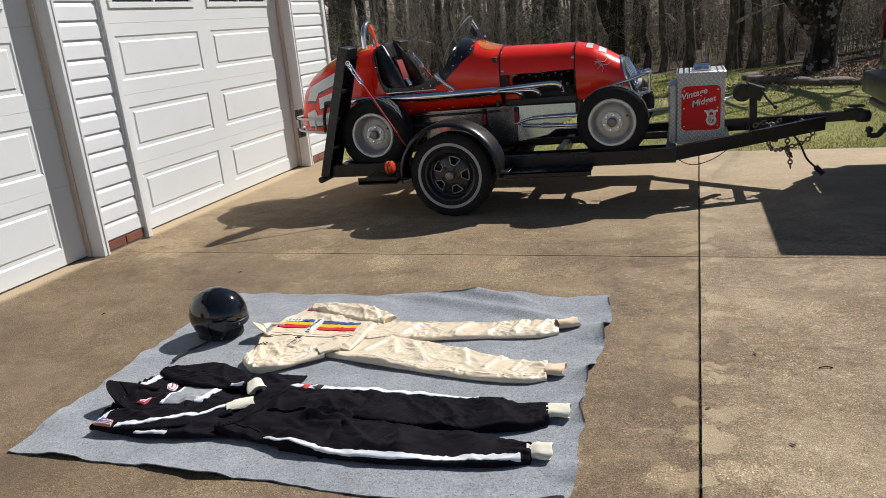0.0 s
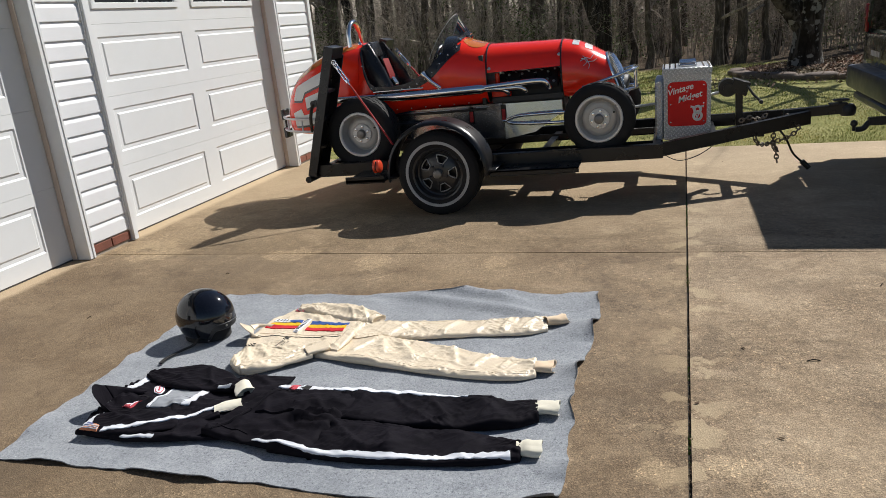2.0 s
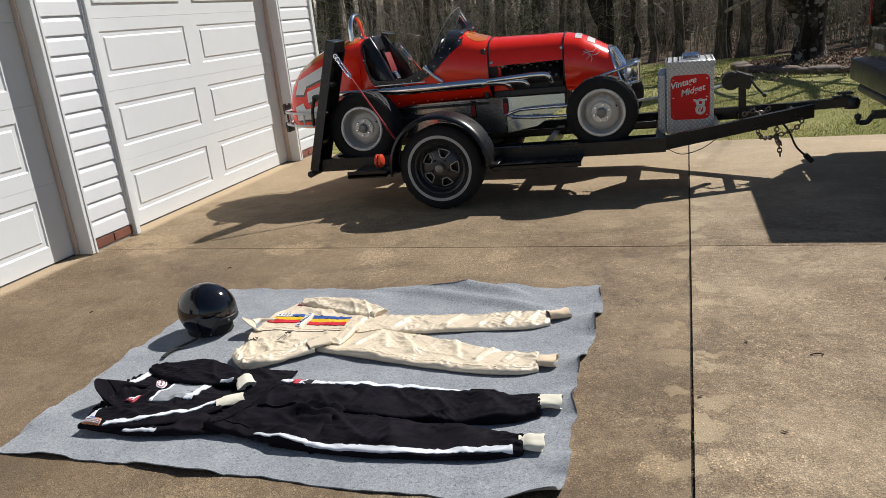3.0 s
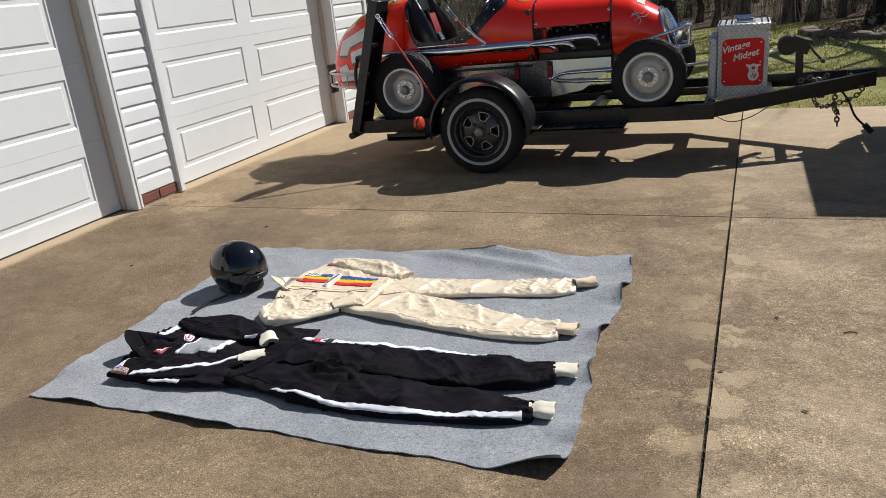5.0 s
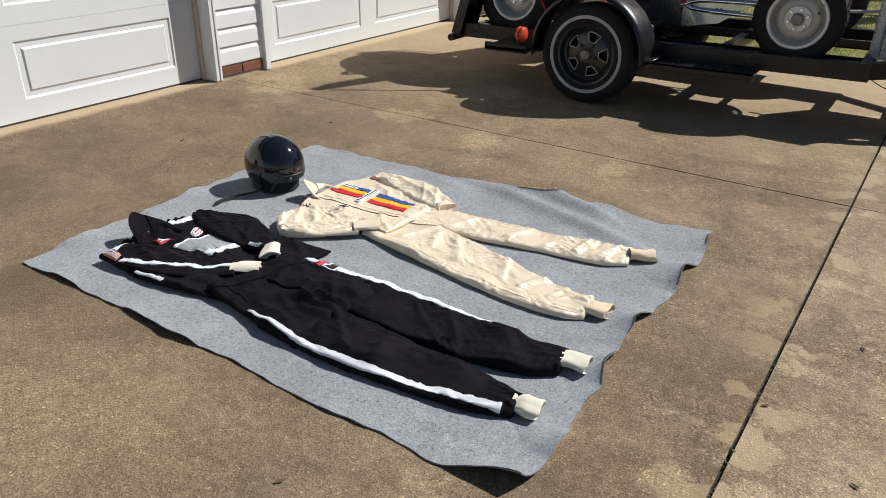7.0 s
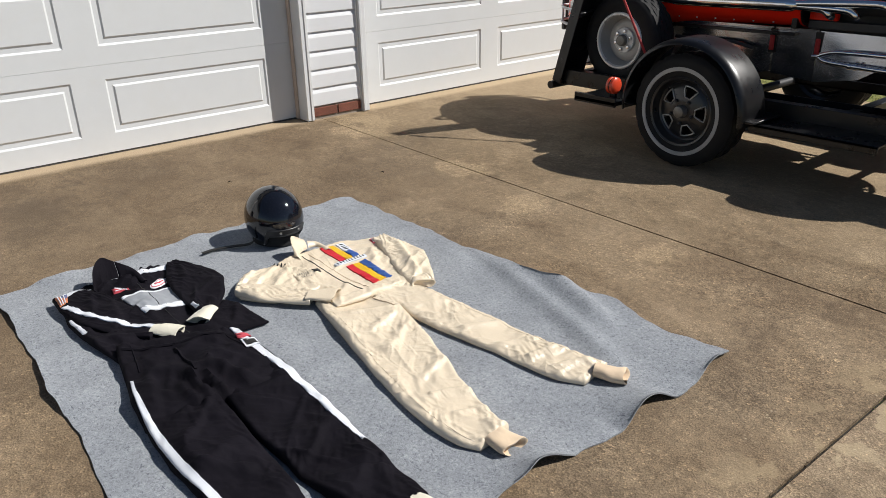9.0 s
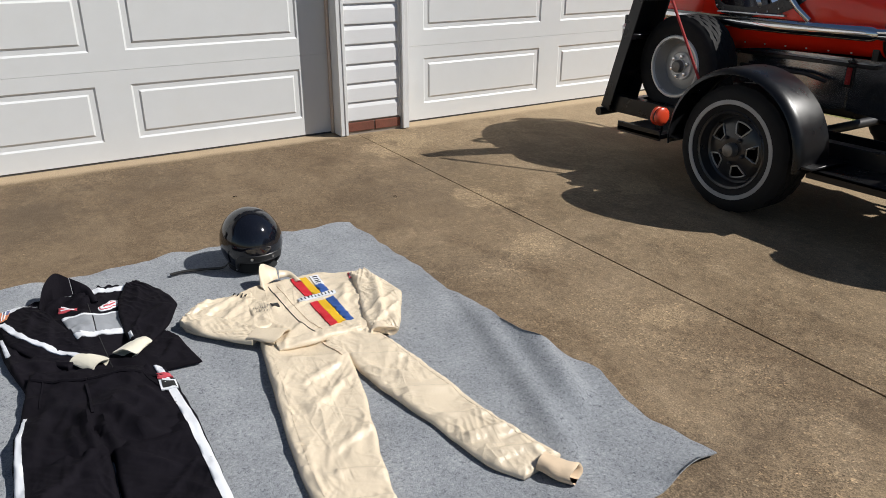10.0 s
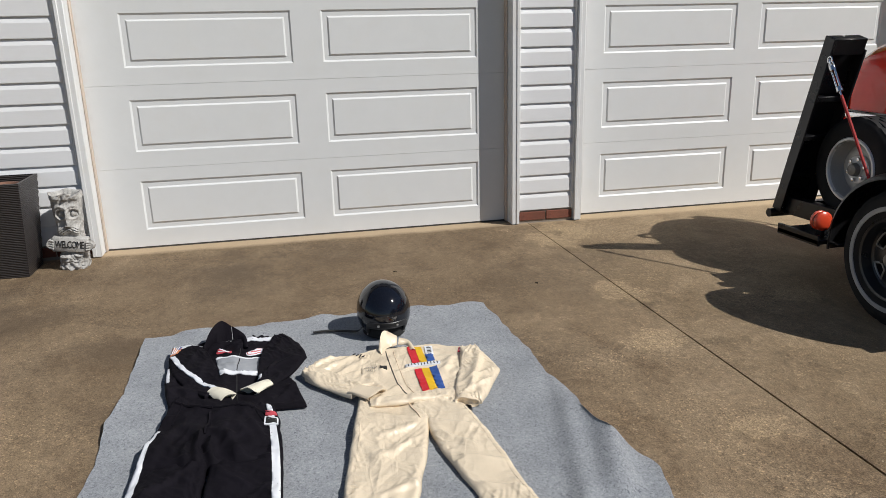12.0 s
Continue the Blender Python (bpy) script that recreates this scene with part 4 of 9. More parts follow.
# ---- open car trailer ----
trailer = thing("car_trailer", (-2.2, CY, 0.0), "black open steel trailer with raised ramps, hitched behind a vehicle", "trailer", tilt=(0, -0.55, 0))
for s in (-1, 1):
    trailer_wheel(trailer, (-2.238, my(5.75, s), 0.301), (0, s, 0))
    # round mudguard with a rolled lip
    bm = B()
    c = Vector((-2.238, 0, 0.303))
    rings = []
    n = 26
    for k in range(n + 1):
        t = radians(-4 + 190 * k / n)
        d = Vector((math.cos(t), 0, math.sin(t)))
        ring = []
        for rr, y in ((0.372, 5.935), (0.392, 5.932), (0.392, 5.760), (0.386, 5.732), (0.372, 5.715), (0.362, 5.712), (0.360, 5.718), (0.368, 5.724), (0.380, 5.744), (0.384, 5.770), (0.384, 5.926), (0.372, 5.928)):
            q = c + d * rr
            ring.append((q.x, my(y, s), q.z))
        rings.append(ring)
    loft(bm, rings)
    for xx, zz in ((-1.86, 0.30), (-2.62, 0.285)):
        box(bm, xx - 0.02, xx + 0.06, *sorted((my(5.74, s), my(6.03, s))), zz, zz + 0.012, 0.002)
    part("mudguard", bm, BLACKPAINT, trailer, "round black steel mudguard")
    # lamp shelf and lamp
    bm = B()
    box(bm, -2.95, -2.635, *sorted((my(5.685, s), my(6.02, s))), 0.278, 0.302, 0.003)
    box(bm, -2.95, -2.635, *sorted((my(5.685, s), my(5.70, s))), 0.270, 0.325, 0.003)
    part("lamp_shelf", bm, BLACKPAINT, trailer)
    bm = B()
    cyl(bm, (-2.704, my(5.745, s), 0.385), (-2.698, my(5.745, s), 0.385), 0.046, 0.046, 20)
    lamp = part("side_lamp", bm, BLACKPAINT, trailer, "marker lamp on the mudguard shelf")
    for x0, x1 in ((-2.704, -2.742), (-2.698, -2.658)):
        bm = B()
        q = Vector((x1 - x0, 0, 0))
        lathe(bm, [(0.044, 0.0), (0.050, 0.004), (0.049, 0.018), (0.038, 0.027), (0.018, 0.031), (0.0005, 0.032)], (x0, my(5.745, s), 0.385), q, 22)
        part("lens", bm, LAMPRED, lamp, "orange-red plastic lens")
    bm = B()
    box(bm, -2.72, -2.68, *sorted((my(5.735, s), my(5.755, s))), 0.30, 0.345, 0.002)
    part("lamp_foot", bm, BLACKPAINT, lamp)
    # side channel, wheel track, running board
    bm = B()
    sect = ((6.022, 0.272), (6.08, 0.272), (6.08, 0.282), (6.03, 0.282), (6.03, 0.362), (6.08, 0.362), (6.08, 0.372), (6.022, 0.372), (6.02, 0.370), (6.02, 0.274))
    loft(bm, [[(x, my(y, s), z) for y, z in sect] for x in (-3.36, -0.655)])
    part("side_rail", bm, BLACKPAINT, trailer)
    bm = B()
    box(bm, -3.34, -0.66, *sorted((my(6.085, s), my(6.36, s))), 0.286, 0.298, 0.002)
    box(bm, -3.34, -0.66, *sorted((my(6.35, s), my(6.36, s))), 0.285, 0.345, 0.002)
    part("wheel_track", bm, BLACKPAINT, trailer)
    bm = B()
    box(bm, -1.86, -1.22, *sorted((my(5.80, s), my(6.018, s))), 0.276, 0.290, 0.003)
    box(bm, -1.86, -1.22, *sorted((my(5.80, s), my(5.812, s))), 0.250, 0.290, 0.003)
    part("running_board", bm, BLACKPAINT, trailer)
    # ramp folded upright: a deep channel leaning forward
    lean = radians(17.5)
    foot = Vector((-3.37, 0, 0.285))
    def rp(u, w):
        return foot + Vector((math.sin(lean), 0, math.cos(lean))) * u + Vector((math.cos(lean), 0, -math.sin(lean))) * w
    H = 1.035
    def rbox(name, up, u0, u1, w0, w1, y0, y1):
        bm = B()
        ys = sorted((my(y0, s), my(y1, s)))
        loft(bm, [[(*rp(u0, w0)[:1], y, rp(u0, w0).z), (*rp(u1, w0)[:1], y, rp(u1, w0).z), (*rp(u1, w1)[:1], y, rp(u1, w1).z), (*rp(u0, w1)[:1], y, rp(u0, w1).z)] for y in ys])
        bmesh.ops.bevel(bm, geom=bm.edges[:], offset=0.002, segments=1, affect="EDGES")
        return part(name, bm, BLACKPAINT, up, "black channel ramp folded upright" if name == "ramp" else "")
    ramp_web = rbox("ramp", trailer, 0, H, -0.042, -0.030, 5.998, 6.188)
    rbox("flange", ramp_web, 0, H, -0.045, 0.030, 5.985, 5.997)
    rbox("flange", ramp_web, 0, H - 0.06, -0.045, 0.036, 6.189, 6.200)
    rbox("end_plate", ramp_web, H - 0.012, H, -0.029, 0.020, 5.998, 6.188)
    rbox("end_plate", ramp_web, H - 0.085, H, 0.018, 0.030, 5.998, 6.188)
    for u in (0.22, 0.45, 0.68):
        rbox("rung", ramp_web, u, u + 0.03, -0.029, 0.010, 5.998, 6.188)
    bm = B()
    p0, p1 = Vector((-3.035, my(5.968, s), 1.165)), Vector((-2.652, my(6.00, s), 0.50))
    if s > 0:
        p1 = Vector((-2.60, p1.y, 0.62))
    q = (p1 - p0).normalized()
    tube(bm, [p0, p0 + q * 0.055], 0.005, 8)
    for k in range(2):
        ring = [p0 + q * (0.005 + 0.028 * k) + Vector((math.cos(t) * 0.016, 0.002, math.sin(t) * 0.016)) for t in [2 * math.pi * j / 14 for j in range(14)]]
        tube(bm, ring, 0.0045, 6, True)
    side = q.cross(Vector((0, 1, 0))).normalized() * 0.011
    for sg in (-1, 1):
        tube(bm, [p0 + q * 0.055 + side * sg, p0 + q * 0.175 + side * sg], 0.0055, 8)
    for h in (0.055, 0.175):
        cyl(bm, p0 + q * (h - 0.012), p0 + q * (h + 0.012), 0.016, None, 10)
    tube(bm, [p0 + q * 0.175, p0 + q * 0.225], 0.005, 8)
    part("turnbuckle", bm, CHROME, trailer, "bright plated turnbuckle")
    bm = B()
    tube(bm, [p0 + q * 0.21, p1], 0.0075, 8)
    part("tie_rod", bm, REDSTRAP, trailer, "red tie rod")
    bm = B()
    cyl(bm, (-3.40, my(5.955, s), 0.268), (-3.40, my(6.30, s), 0.268), 0.026, None, 14)
    part("ramp_hinge", bm, BLACKPAINT, trailer)

for x, z in ((-3.33, 0.285), (-2.75, 0.270), (-1.55, 0.270), (-0.70, 0.290)):
    bm = B()
    box(bm, x - 0.03, x + 0.03, 6.08, 7.26, z - 0.02, z + 0.055, 0.003)
    part("cross_member", bm, BLACKPAINT, trailer)
bm = B()
cyl(bm, (-2.238, 5.90, 0.301), (-2.238, 7.44, 0.301), 0.026, None, 14)
part("axle", bm, DARKSTEEL, trailer)
for s in (-1, 1):
    bm = B()
    tube(bm, [(-2.62, my(6.0, s), 0.30), (-2.45, my(6.0, s), 0.255), (-2.238, my(6.0, s), 0.245), (-2.0, my(6.0, s), 0.255), (-1.85, my(6.0, s), 0.30)], 0.012, 6)
    part("leaf_spring", bm, DARKSTEEL, trailer)


def beam(bm, p0, p1, w, h):
    """A square bar from p0 to p1."""
    p0, p1 = Vector(p0), Vector(p1)
    d = (p1 - p0).normalized()
    side = Vector((-d.y, d.x, 0)).normalized() * w / 2
    up = Vector((0, 0, h / 2))
    loft(bm, [[p - side - up, p + side - up, p + side + up, p - side + up] for p in (p0, p1)])


bm = B()
beam(bm, (-0.68, 6.07, 0.325), (0.36, 6.60, 0.400), 0.045, 0.095)
part("tongue_beam", bm, BLACKPAINT, trailer)
bm = B()
beam(bm, (-0.68, 7.27, 0.325), (0.36, 6.74, 0.400), 0.045, 0.095)
part("tongue_beam", bm, BLACKPAINT, trailer)
bm = B()
beam(bm, (0.20, CY, 0.425), (0.60, CY, 0.435), 0.065, 0.065)
beam(bm, (0.22, CY, 0.385), (0.37, CY, 0.395), 0.18, 0.09)
part("coupler_tube", bm, BLACKPAINT, trailer)
bm = B()
lathe(bm, [(0.0, 0.0), (0.045, 0.0), (0.055, 0.02), (0.055, 0.055), (0.04, 0.08), (0.0, 0.085)], (0.625, CY, 0.385), (0, 0, 1), 18)
box(bm, 0.50, 0.62, CY - 0.035, CY + 0.035, 0.468, 0.480, 0.003)
cyl(bm, (0.575, CY, 0.44), (0.575, CY, 0.50), 0.014, None, 10)
box(bm, 0.53, 0.63, CY - 0.03, CY + 0.03, 0.492, 0.506, 0.003)
part("coupler", bm, DARKSTEEL, trailer, "cast ball coupler with latch")
for x in (-0.30, 0.02):
    bm = B()
    half = 0.60 - (x + 0.68) / 1.04 * 0.53
    beam(bm, (x, CY - half, 0.335 + 0.03 * x), (x, CY + half, 0.335 + 0.03 * x), 0.045, 0.05)
    part("tongue_brace", bm, BLACKPAINT, trailer)
# winch on its post
bm = B()
box(bm, -0.135, -0.085, CY - 0.03, CY + 0.03, 0.36, 0.645, 0.004)
post = part("winch_post", bm, BLACKPAINT, trailer, "square black winch post")
bm = B()
cyl(bm, (-0.19, CY - 0.055, 0.655), (-0.19, CY + 0.055, 0.655), 0.066, None, 22)
cyl(bm, (-0.19, CY - 0.075, 0.655), (-0.19, CY - 0.055, 0.655), 0.035, None, 18)
box(bm, -0.17, -0.045, CY - 0.07, CY + 0.07, 0.60, 0.70, 0.005, Matrix.Translation((-0.1, CY, 0.65)) @ pose(0, 0, 0, 0, 20, 0) @ Matrix.Translation((0.1, -CY, -0.65)))
part("winch_drum", bm, BLACKPAINT, post, "black boat winch")
bm = B()
tube(bm, [(-0.06, CY - 0.075, 0.665), (-0.02, CY - 0.085, 0.60), (0.03, CY - 0.085, 0.545)], 0.009, 8)
cyl(bm, (0.03, CY - 0.085, 0.545), (0.03, CY - 0.15, 0.545), 0.014, None, 10)
part("crank", bm, DARKSTEEL, post)
bm = B()
tube(bm, [(-0.25, CY, 0.625), (-0.36, CY, 0.60), (-0.9, CY, 0.56)], 0.010, 8)
part("winch_strap", bm, WHITEPAINT, post, "pale webbing strap")


def chain(bm, ctrl, link_len=0.038, r=0.0055, w=0.014):
    pts = curve_pts(ctrl, 40)
    acc, last, flip = 0.0, pts[0], False
    for p in pts[1:]:
        acc += (p - last).length
        if acc >= link_len * 0.72:
            d = (p - last).normalized()
            a, b, _ = frame_of(d)
            sidev = a if flip else b
            flip = not flip
            ring = []
            for j in range(10):
                t = 2 * math.pi * j / 10
                ring.append(p + d * math.cos(t) * link_len * 0.5 + sidev * math.sin(t) * w)
            tube(bm, ring, r, 5, True)
            acc = 0.0
        last = p


bm = B()
chain(bm, [(0.20, 6.60, 0.44), (0.25, 6.55, 0.38), (0.28, 6.53, 0.33), (0.21, 6.55, 0.27), (0.13, 6.58, 0.24)])
chain(bm, [(0.13, 6.58, 0.24), (0.14, 6.58, 0.16), (0.145, 6.57, 0.10)])
chain(bm, [(-0.03, 6.42, 0.33), (0.0, 6.45, 0.26), (0.06, 6.52, 0.235), (0.13, 6.58, 0.24)])
chain(bm, [(0.13, 6.60, 0.34), (0.12, 6.58, 0.22), (0.15, 6.57, 0.17)])
part("safety_chain", bm, RUSTCHAIN, trailer, "slack dull steel safety chains")
bm = B()
chain(bm, [(-0.12, 6.60, 0.40), (-0.05, 6.58, 0.43), (0.02, 6.60, 0.41), (0.08, 6.62, 0.44)], 0.04, 0.006, 0.014)
part("tie_chain", bm, RUSTCHAIN, trailer, "loose chain over the tongue")
bm = B()
tube(bm, curve_pts([(0.10, 6.64, 0.40), (0.20, 6.60, 0.27), (0.26, 6.62, 0.14), (0.335, 6.64, 0.055)], 8), 0.008, 8)
cyl(bm, (0.325, 6.64, 0.07), (0.375, 6.64, 0.015), 0.020, None, 12)
part("wiring_plug", bm, BLACKPAINT, trailer, "dangling black wiring plug")
bm = B()
tube(bm, curve_pts([(-0.66, 6.03, 0.30), (-0.55, 6.05, 0.245), (-0.42, 6.10, 0.265), (-0.30, 6.22, 0.315)], 8), 0.003, 6)
part("loose_wire", bm, BLACKPAINT, trailer)

# ---- tread-plate box on the tongue ----
tool_box = thing("tool_box", (-0.55, 6.40, 0.372), "bright aluminium tread-plate box with a red sign", "tool box")
bm = B()
box(bm, -0.692, -0.362, 6.41, 6.85, 0.374, 0.852, 0.004)
part("body", bm, TREAD, tool_box)
bm = B()
box(bm, -0.752, -0.693, 6.412, 6.848, 0.374, 0.815, 0.012)
part("side_compartment", bm, TREAD, tool_box)
bm = B()
box(bm, -0.700, -0.356, 6.400, 6.858, 0.845, 0.892, 0.004)
lid = part("lid", bm, TREAD, tool_box)
for k in range(9):
    bm = B()
    x = -0.685 + k * 0.039
    if 0.09 < x + 0.685 < 0.24:
        continue
    box(bm, x - 0.006, x + 0.006, 6.405, 6.853, 0.892, 0.897, 0.002)
    part("rib", bm, CHROME, lid)
bm = B()
box(bm, -0.585, -0.455, 6.50, 6.75, 0.893, 0.906, 0.004)
tube(bm, [(-0.575, 6.52, 0.905), (-0.575, 6.52, 0.925), (-0.465, 6.52, 0.925), (-0.465, 6.52, 0.905)], 0.008, 8)
tube(bm, [(-0.575, 6.68, 0.905), (-0.575, 6.68, 0.925), (-0.465, 6.68, 0.925), (-0.465, 6.68, 0.905)], 0.008, 8)
part("latch", bm, CHROME, lid, "chromed paddle latch")
# rounded red sign with its lettering
bm = B()
sx0, sx1, sz0, sz1, sr = -0.662, -0.392, 0.475, 0.795, 0.035
pts = []
for cx, cz, a0 in ((sx1 - sr, sz1 - sr, 0), (sx0 + sr, sz1 - sr, 90), (sx0 + sr, sz0 + sr, 180), (sx1 - sr, sz0 + sr, 270)):
    for k in range(6):
        t = radians(a0 + 90 * k / 5)
        pts.append((cx + sr * math.cos(t), cz + sr * math.sin(t)))
loft(bm, [[(x, y, z) for x, z in pts] for y in (6.4085, 6.4035)])
sign = part("sign", bm, REDSIGN, tool_box, "red sign with white script")
up = Matrix.Rotation(radians(90), 4, "X")
lettering("script", "Vintage", 0.062, 0.0012, SIGNWHITE, sign, Matrix.Translation((-0.578, 6.402, 0.738)) @ Matrix.Rotation(radians(-14), 4, "Y") @ up, shear=0.35)
lettering("script", "Midget", 0.062, 0.0012, SIGNWHITE, sign, Matrix.Translation((-0.512, 6.402, 0.682)) @ Matrix.Rotation(radians(-14), 4, "Y") @ up, shear=0.35)
# pale eight inside a wide vee, as plain bars and rings
bm = B()
for cz, rr in ((0.590, 0.022), (0.545, 0.027)):
    tube(bm, [(-0.455 + rr * math.cos(t), 6.4015, cz + rr * 1.1 * math.sin(t)) for t in [2 * math.pi * k / 20 for k in range(20)]], 0.0095, 6, True)
tube(bm, [(-0.503, 6.4012, 0.612), (-0.487, 6.4012, 0.612), (-0.458, 6.4012, 0.528), (-0.429, 6.4012, 0.612), (-0.411, 6.4012, 0.612)], 0.0095, 6)
part("badge", bm, SIGNWHITE, sign, "pale badge of an eight in a vee")
for x in (sx0 + 0.02, sx1 - 0.02):
    for z in (sz0 + 0.03, 0.635, sz1 - 0.03):
        bm = B()
        lathe(bm, [(0.006, 0), (0.005, 0.003), (0.0005, 0.004)], (x, 6.4035, z), (0, -1, 0), 8)
        part("rivet", bm, CHROME, sign)
for k in range(14):
    bm = B()
    lathe(bm, [(0.004, 0), (0.0035, 0.003), (0.0005, 0.0035)], (-0.371, 6.4095, 0.39 + k * 0.034), (0, -1, 0), 6)
    part("rivet", bm, CHROME, tool_box)

# ---- red midget racing car on the trailer ----
car = thing("racing_car", (-2.2, CY, 0.312), "glossy red vintage midget racing car strapped on the trailer", "racing car", tilt=(0, -0.55, 0))

# stations: x, half width, bottom, top, height of the widest line
STN = [(-3.845, 0.015, 0.66, 0.73), (-3.825, 0.08, 0.60, 0.81), (-3.79, 0.125, 0.575, 0.885), (-3.745, 0.165, 0.56, 0.975), (-3.66, 0.21, 0.55, 1.065), (-3.51, 0.26, 0.545, 1.16),
       (-3.33, 0.297, 0.555, 1.24), (-3.15, 0.317, 0.575, 1.272), (-3.00, 0.325, 0.60, 1.268), (-2.90, 0.325, 0.63, 1.25), (-2.70, 0.325, 0.66, 1.25), (-2.50, 0.325, 0.68, 1.25),
       (-2.35, 0.325, 0.685, 1.245), (-2.20, 0.315, 0.69, 1.235), (-2.10, 0.305, 0.69, 1.195), (-1.97, 0.290, 0.69, 1.155), (-1.70, 0.278, 0.69, 1.142), (-1.37, 0.268, 0.69, 1.130),
       (-1.22, 0.262, 0.69, 1.105), (-1.10, 0.245, 0.68, 1.055), (-1.00, 0.215, 0.665, 0.995)]


def station(x):
    x = max(STN[0][0], min(STN[-1][0], x))
    for p, q in zip(STN, STN[1:]):
        if p[0] <= x <= q[0]:
            t = (x - p[0]) / (q[0] - p[0])
            return [a + (b - a) * t for a, b in zip(p[1:], q[1:])]


def half_ring(x, n, z_clip_top=None, z_clip_bot=None, grow=0.0):
    """Half a body section from its top to its bottom, as (offset from the centre line, z)."""
    hw, zb, zt = station(x)
    hw, zb, zt = hw + grow, zb - grow, zt + grow
    zm = zb + (zt - zb) * 0.42
    e = 2 / 2.5
    def upper(t):
        return hw * max(0, math.sin(t)) ** e, zm + (zt - zm) * max(0, math.cos(t)) ** e
    def lower(t):
        return hw * max(0, math.cos(t)) ** (2 / 3.2), zm - (zm - zb) * max(0, math.sin(t)) ** (2 / 3.2)
    t0 = 0.0
    if z_clip_top is not None and z_clip_top < zt:
        t0 = math.acos(max(0, min(1, (z_clip_top - zm) / (zt - zm))) ** (1 / e))
    t1 = math.pi / 2
    if z_clip_bot is not None and z_clip_bot > zm:
        t1 = math.acos(max(0, min(1, (z_clip_bot - zm) / (zt - zm))) ** (1 / e))
    pts = [upper(t0 + (t1 - t0) * k / n) for k in range(n + 1)]
    if z_clip_bot is None:
        pts += [lower(math.pi / 2 * k / n) for k in range(1, n + 1)]
    elif z_clip_bot <= zm:
        pts += [(y, max(z, z_clip_bot)) for y, z in (lower(math.pi / 2 * k / n) for k in range(1, n + 1))]
    return pts


def near_y(x, z, grow=0.0):
    """The body's side at (x, z), towards the camera's side."""
    hw, zb, zt = station(x)
    zm = zb + (zt - zb) * 0.42
    if z >= zm:
        c = max(0, min(1, (z - zm) / (zt - zm))) ** 1.25
        y = hw * math.sin(math.acos(c)) ** 0.8
    else:
        c = max(0, min(1, (zm - z) / (zm - zb))) ** 1.6
        y = hw * math.cos(math.asin(c)) ** 0.625
    return CY - y - grow


COAMING = [(-3.015, 1.235), (-2.99, 1.16), (-2.965, 1.04), (-2.93, 0.945), (-2.88, 0.905), (-2.72, 0.898), (-2.60, 0.915), (-2.50, 0.955), (-2.42, 1.01), (-2.34, 1.085), (-2.27, 1.15), (-2.20, 1.205), (-2.165, 1.228)]


def edge_z(x):
    for p, q in zip(COAMING, COAMING[1:]):
        if p[0] <= x <= q[0]:
            return p[1] + (q[1] - p[1]) * (x - p[0]) / (q[0] - p[0])
    return None


def body_shell(xs, n=9, clip_bot=None, shear=None, caps=(False, False)):
    bm = B()
    rings = []
    for x in xs:
        z_edge = edge_z(x)
        half = half_ring(x, n, z_edge, clip_bot)
        ring = [(x, CY - y, z) for y, z in half] + [(x, CY + y, z) for y, z in reversed(half[:-1] if clip_bot is None else half)]
        if clip_bot is not None:
            ring = [(x, CY + y, z) for y, z in reversed(half)] + [(x, CY - y, z) for y, z in half[1:]]
        if shear:
            ring = [(px + shear * (x - xs[0]) / (xs[-1] - xs[0]) * (0.80 - pz), py, pz) for px, py, pz in ring]
        rings.append(ring)
    loft(bm, rings, False)
    for c, ring in zip(caps, (rings[0], rings[-1])):
        if c:
            bm.faces.new([bm.verts.new(p) for p in ring])
    return bm


def span(a, b, n):
    return [a + (b - a) * k / n for k in range(n + 1)]


bm = body_shell(span(-3.845, -3.78, 4) + span(-3.75, -3.02, 16), caps=(True, True))
tail = part("tail", bm, REDPAINT, car, "rounded red tail with white numerals", angle=60)
bm = body_shell([-3.016, -3.0, -2.985, -2.965, -2.945, -2.92, -2.89, -2.86, -2.8, -2.72, -2.66, -2.6, -2.55, -2.5, -2.46, -2.42, -2.38, -2.34, -2.3, -2.26, -2.22, -2.19, -2.17, -2.16, -2.10, -2.05, -2.0, -1.966])
part("cockpit_side", bm, REDPAINT, car, "red cockpit sides and cowl", angle=60)
bm = body_shell(span(-1.958, -1.392, 8), clip_bot=0.945)
part("hood", bm, REDPAINT, car, "red engine hood", angle=60)
bm = body_shell(span(-1.384, -1.0, 10), shear=0.34)
nose = part("nose", bm, REDPAINT, car, "rounded red nose", angle=60)
for x in (-1.962, -1.388):
    bm = B()
    half = half_ring(x, 10, None, 0.72, 0.003)
    tube(bm, [(x, CY - y, z) for y, z in reversed(half)] + [(x, CY + y, z) for y, z in half[1:]], 0.006, 6)
    part("hood_strap", bm, BLACKPAINT, car)
# orange scallop over cowl and tail top
for xs, dz in ((span(-2.155, -1.99, 10), 0.04), (span(-3.72, -3.06, 24), 0.075)):
    bm = B()
    rings = []
    for i, x in enumerate(xs):
        hw, zb, zt = station(x)
        f = math.sin(math.pi * (0.15 + 0.7 * i / (len(xs) - 1)))
        half = half_ring(x, 16, None, zt - dz * f, 0.0012)
        rings.append([(x, CY + y, z) for y, z in reversed(half)] + [(x, CY - y, z) for y, z in half[1:]])
    loft(bm, rings, False)
    part("scallop", bm, CAR_ORANGE, car, "orange painted scallop", angle=60)
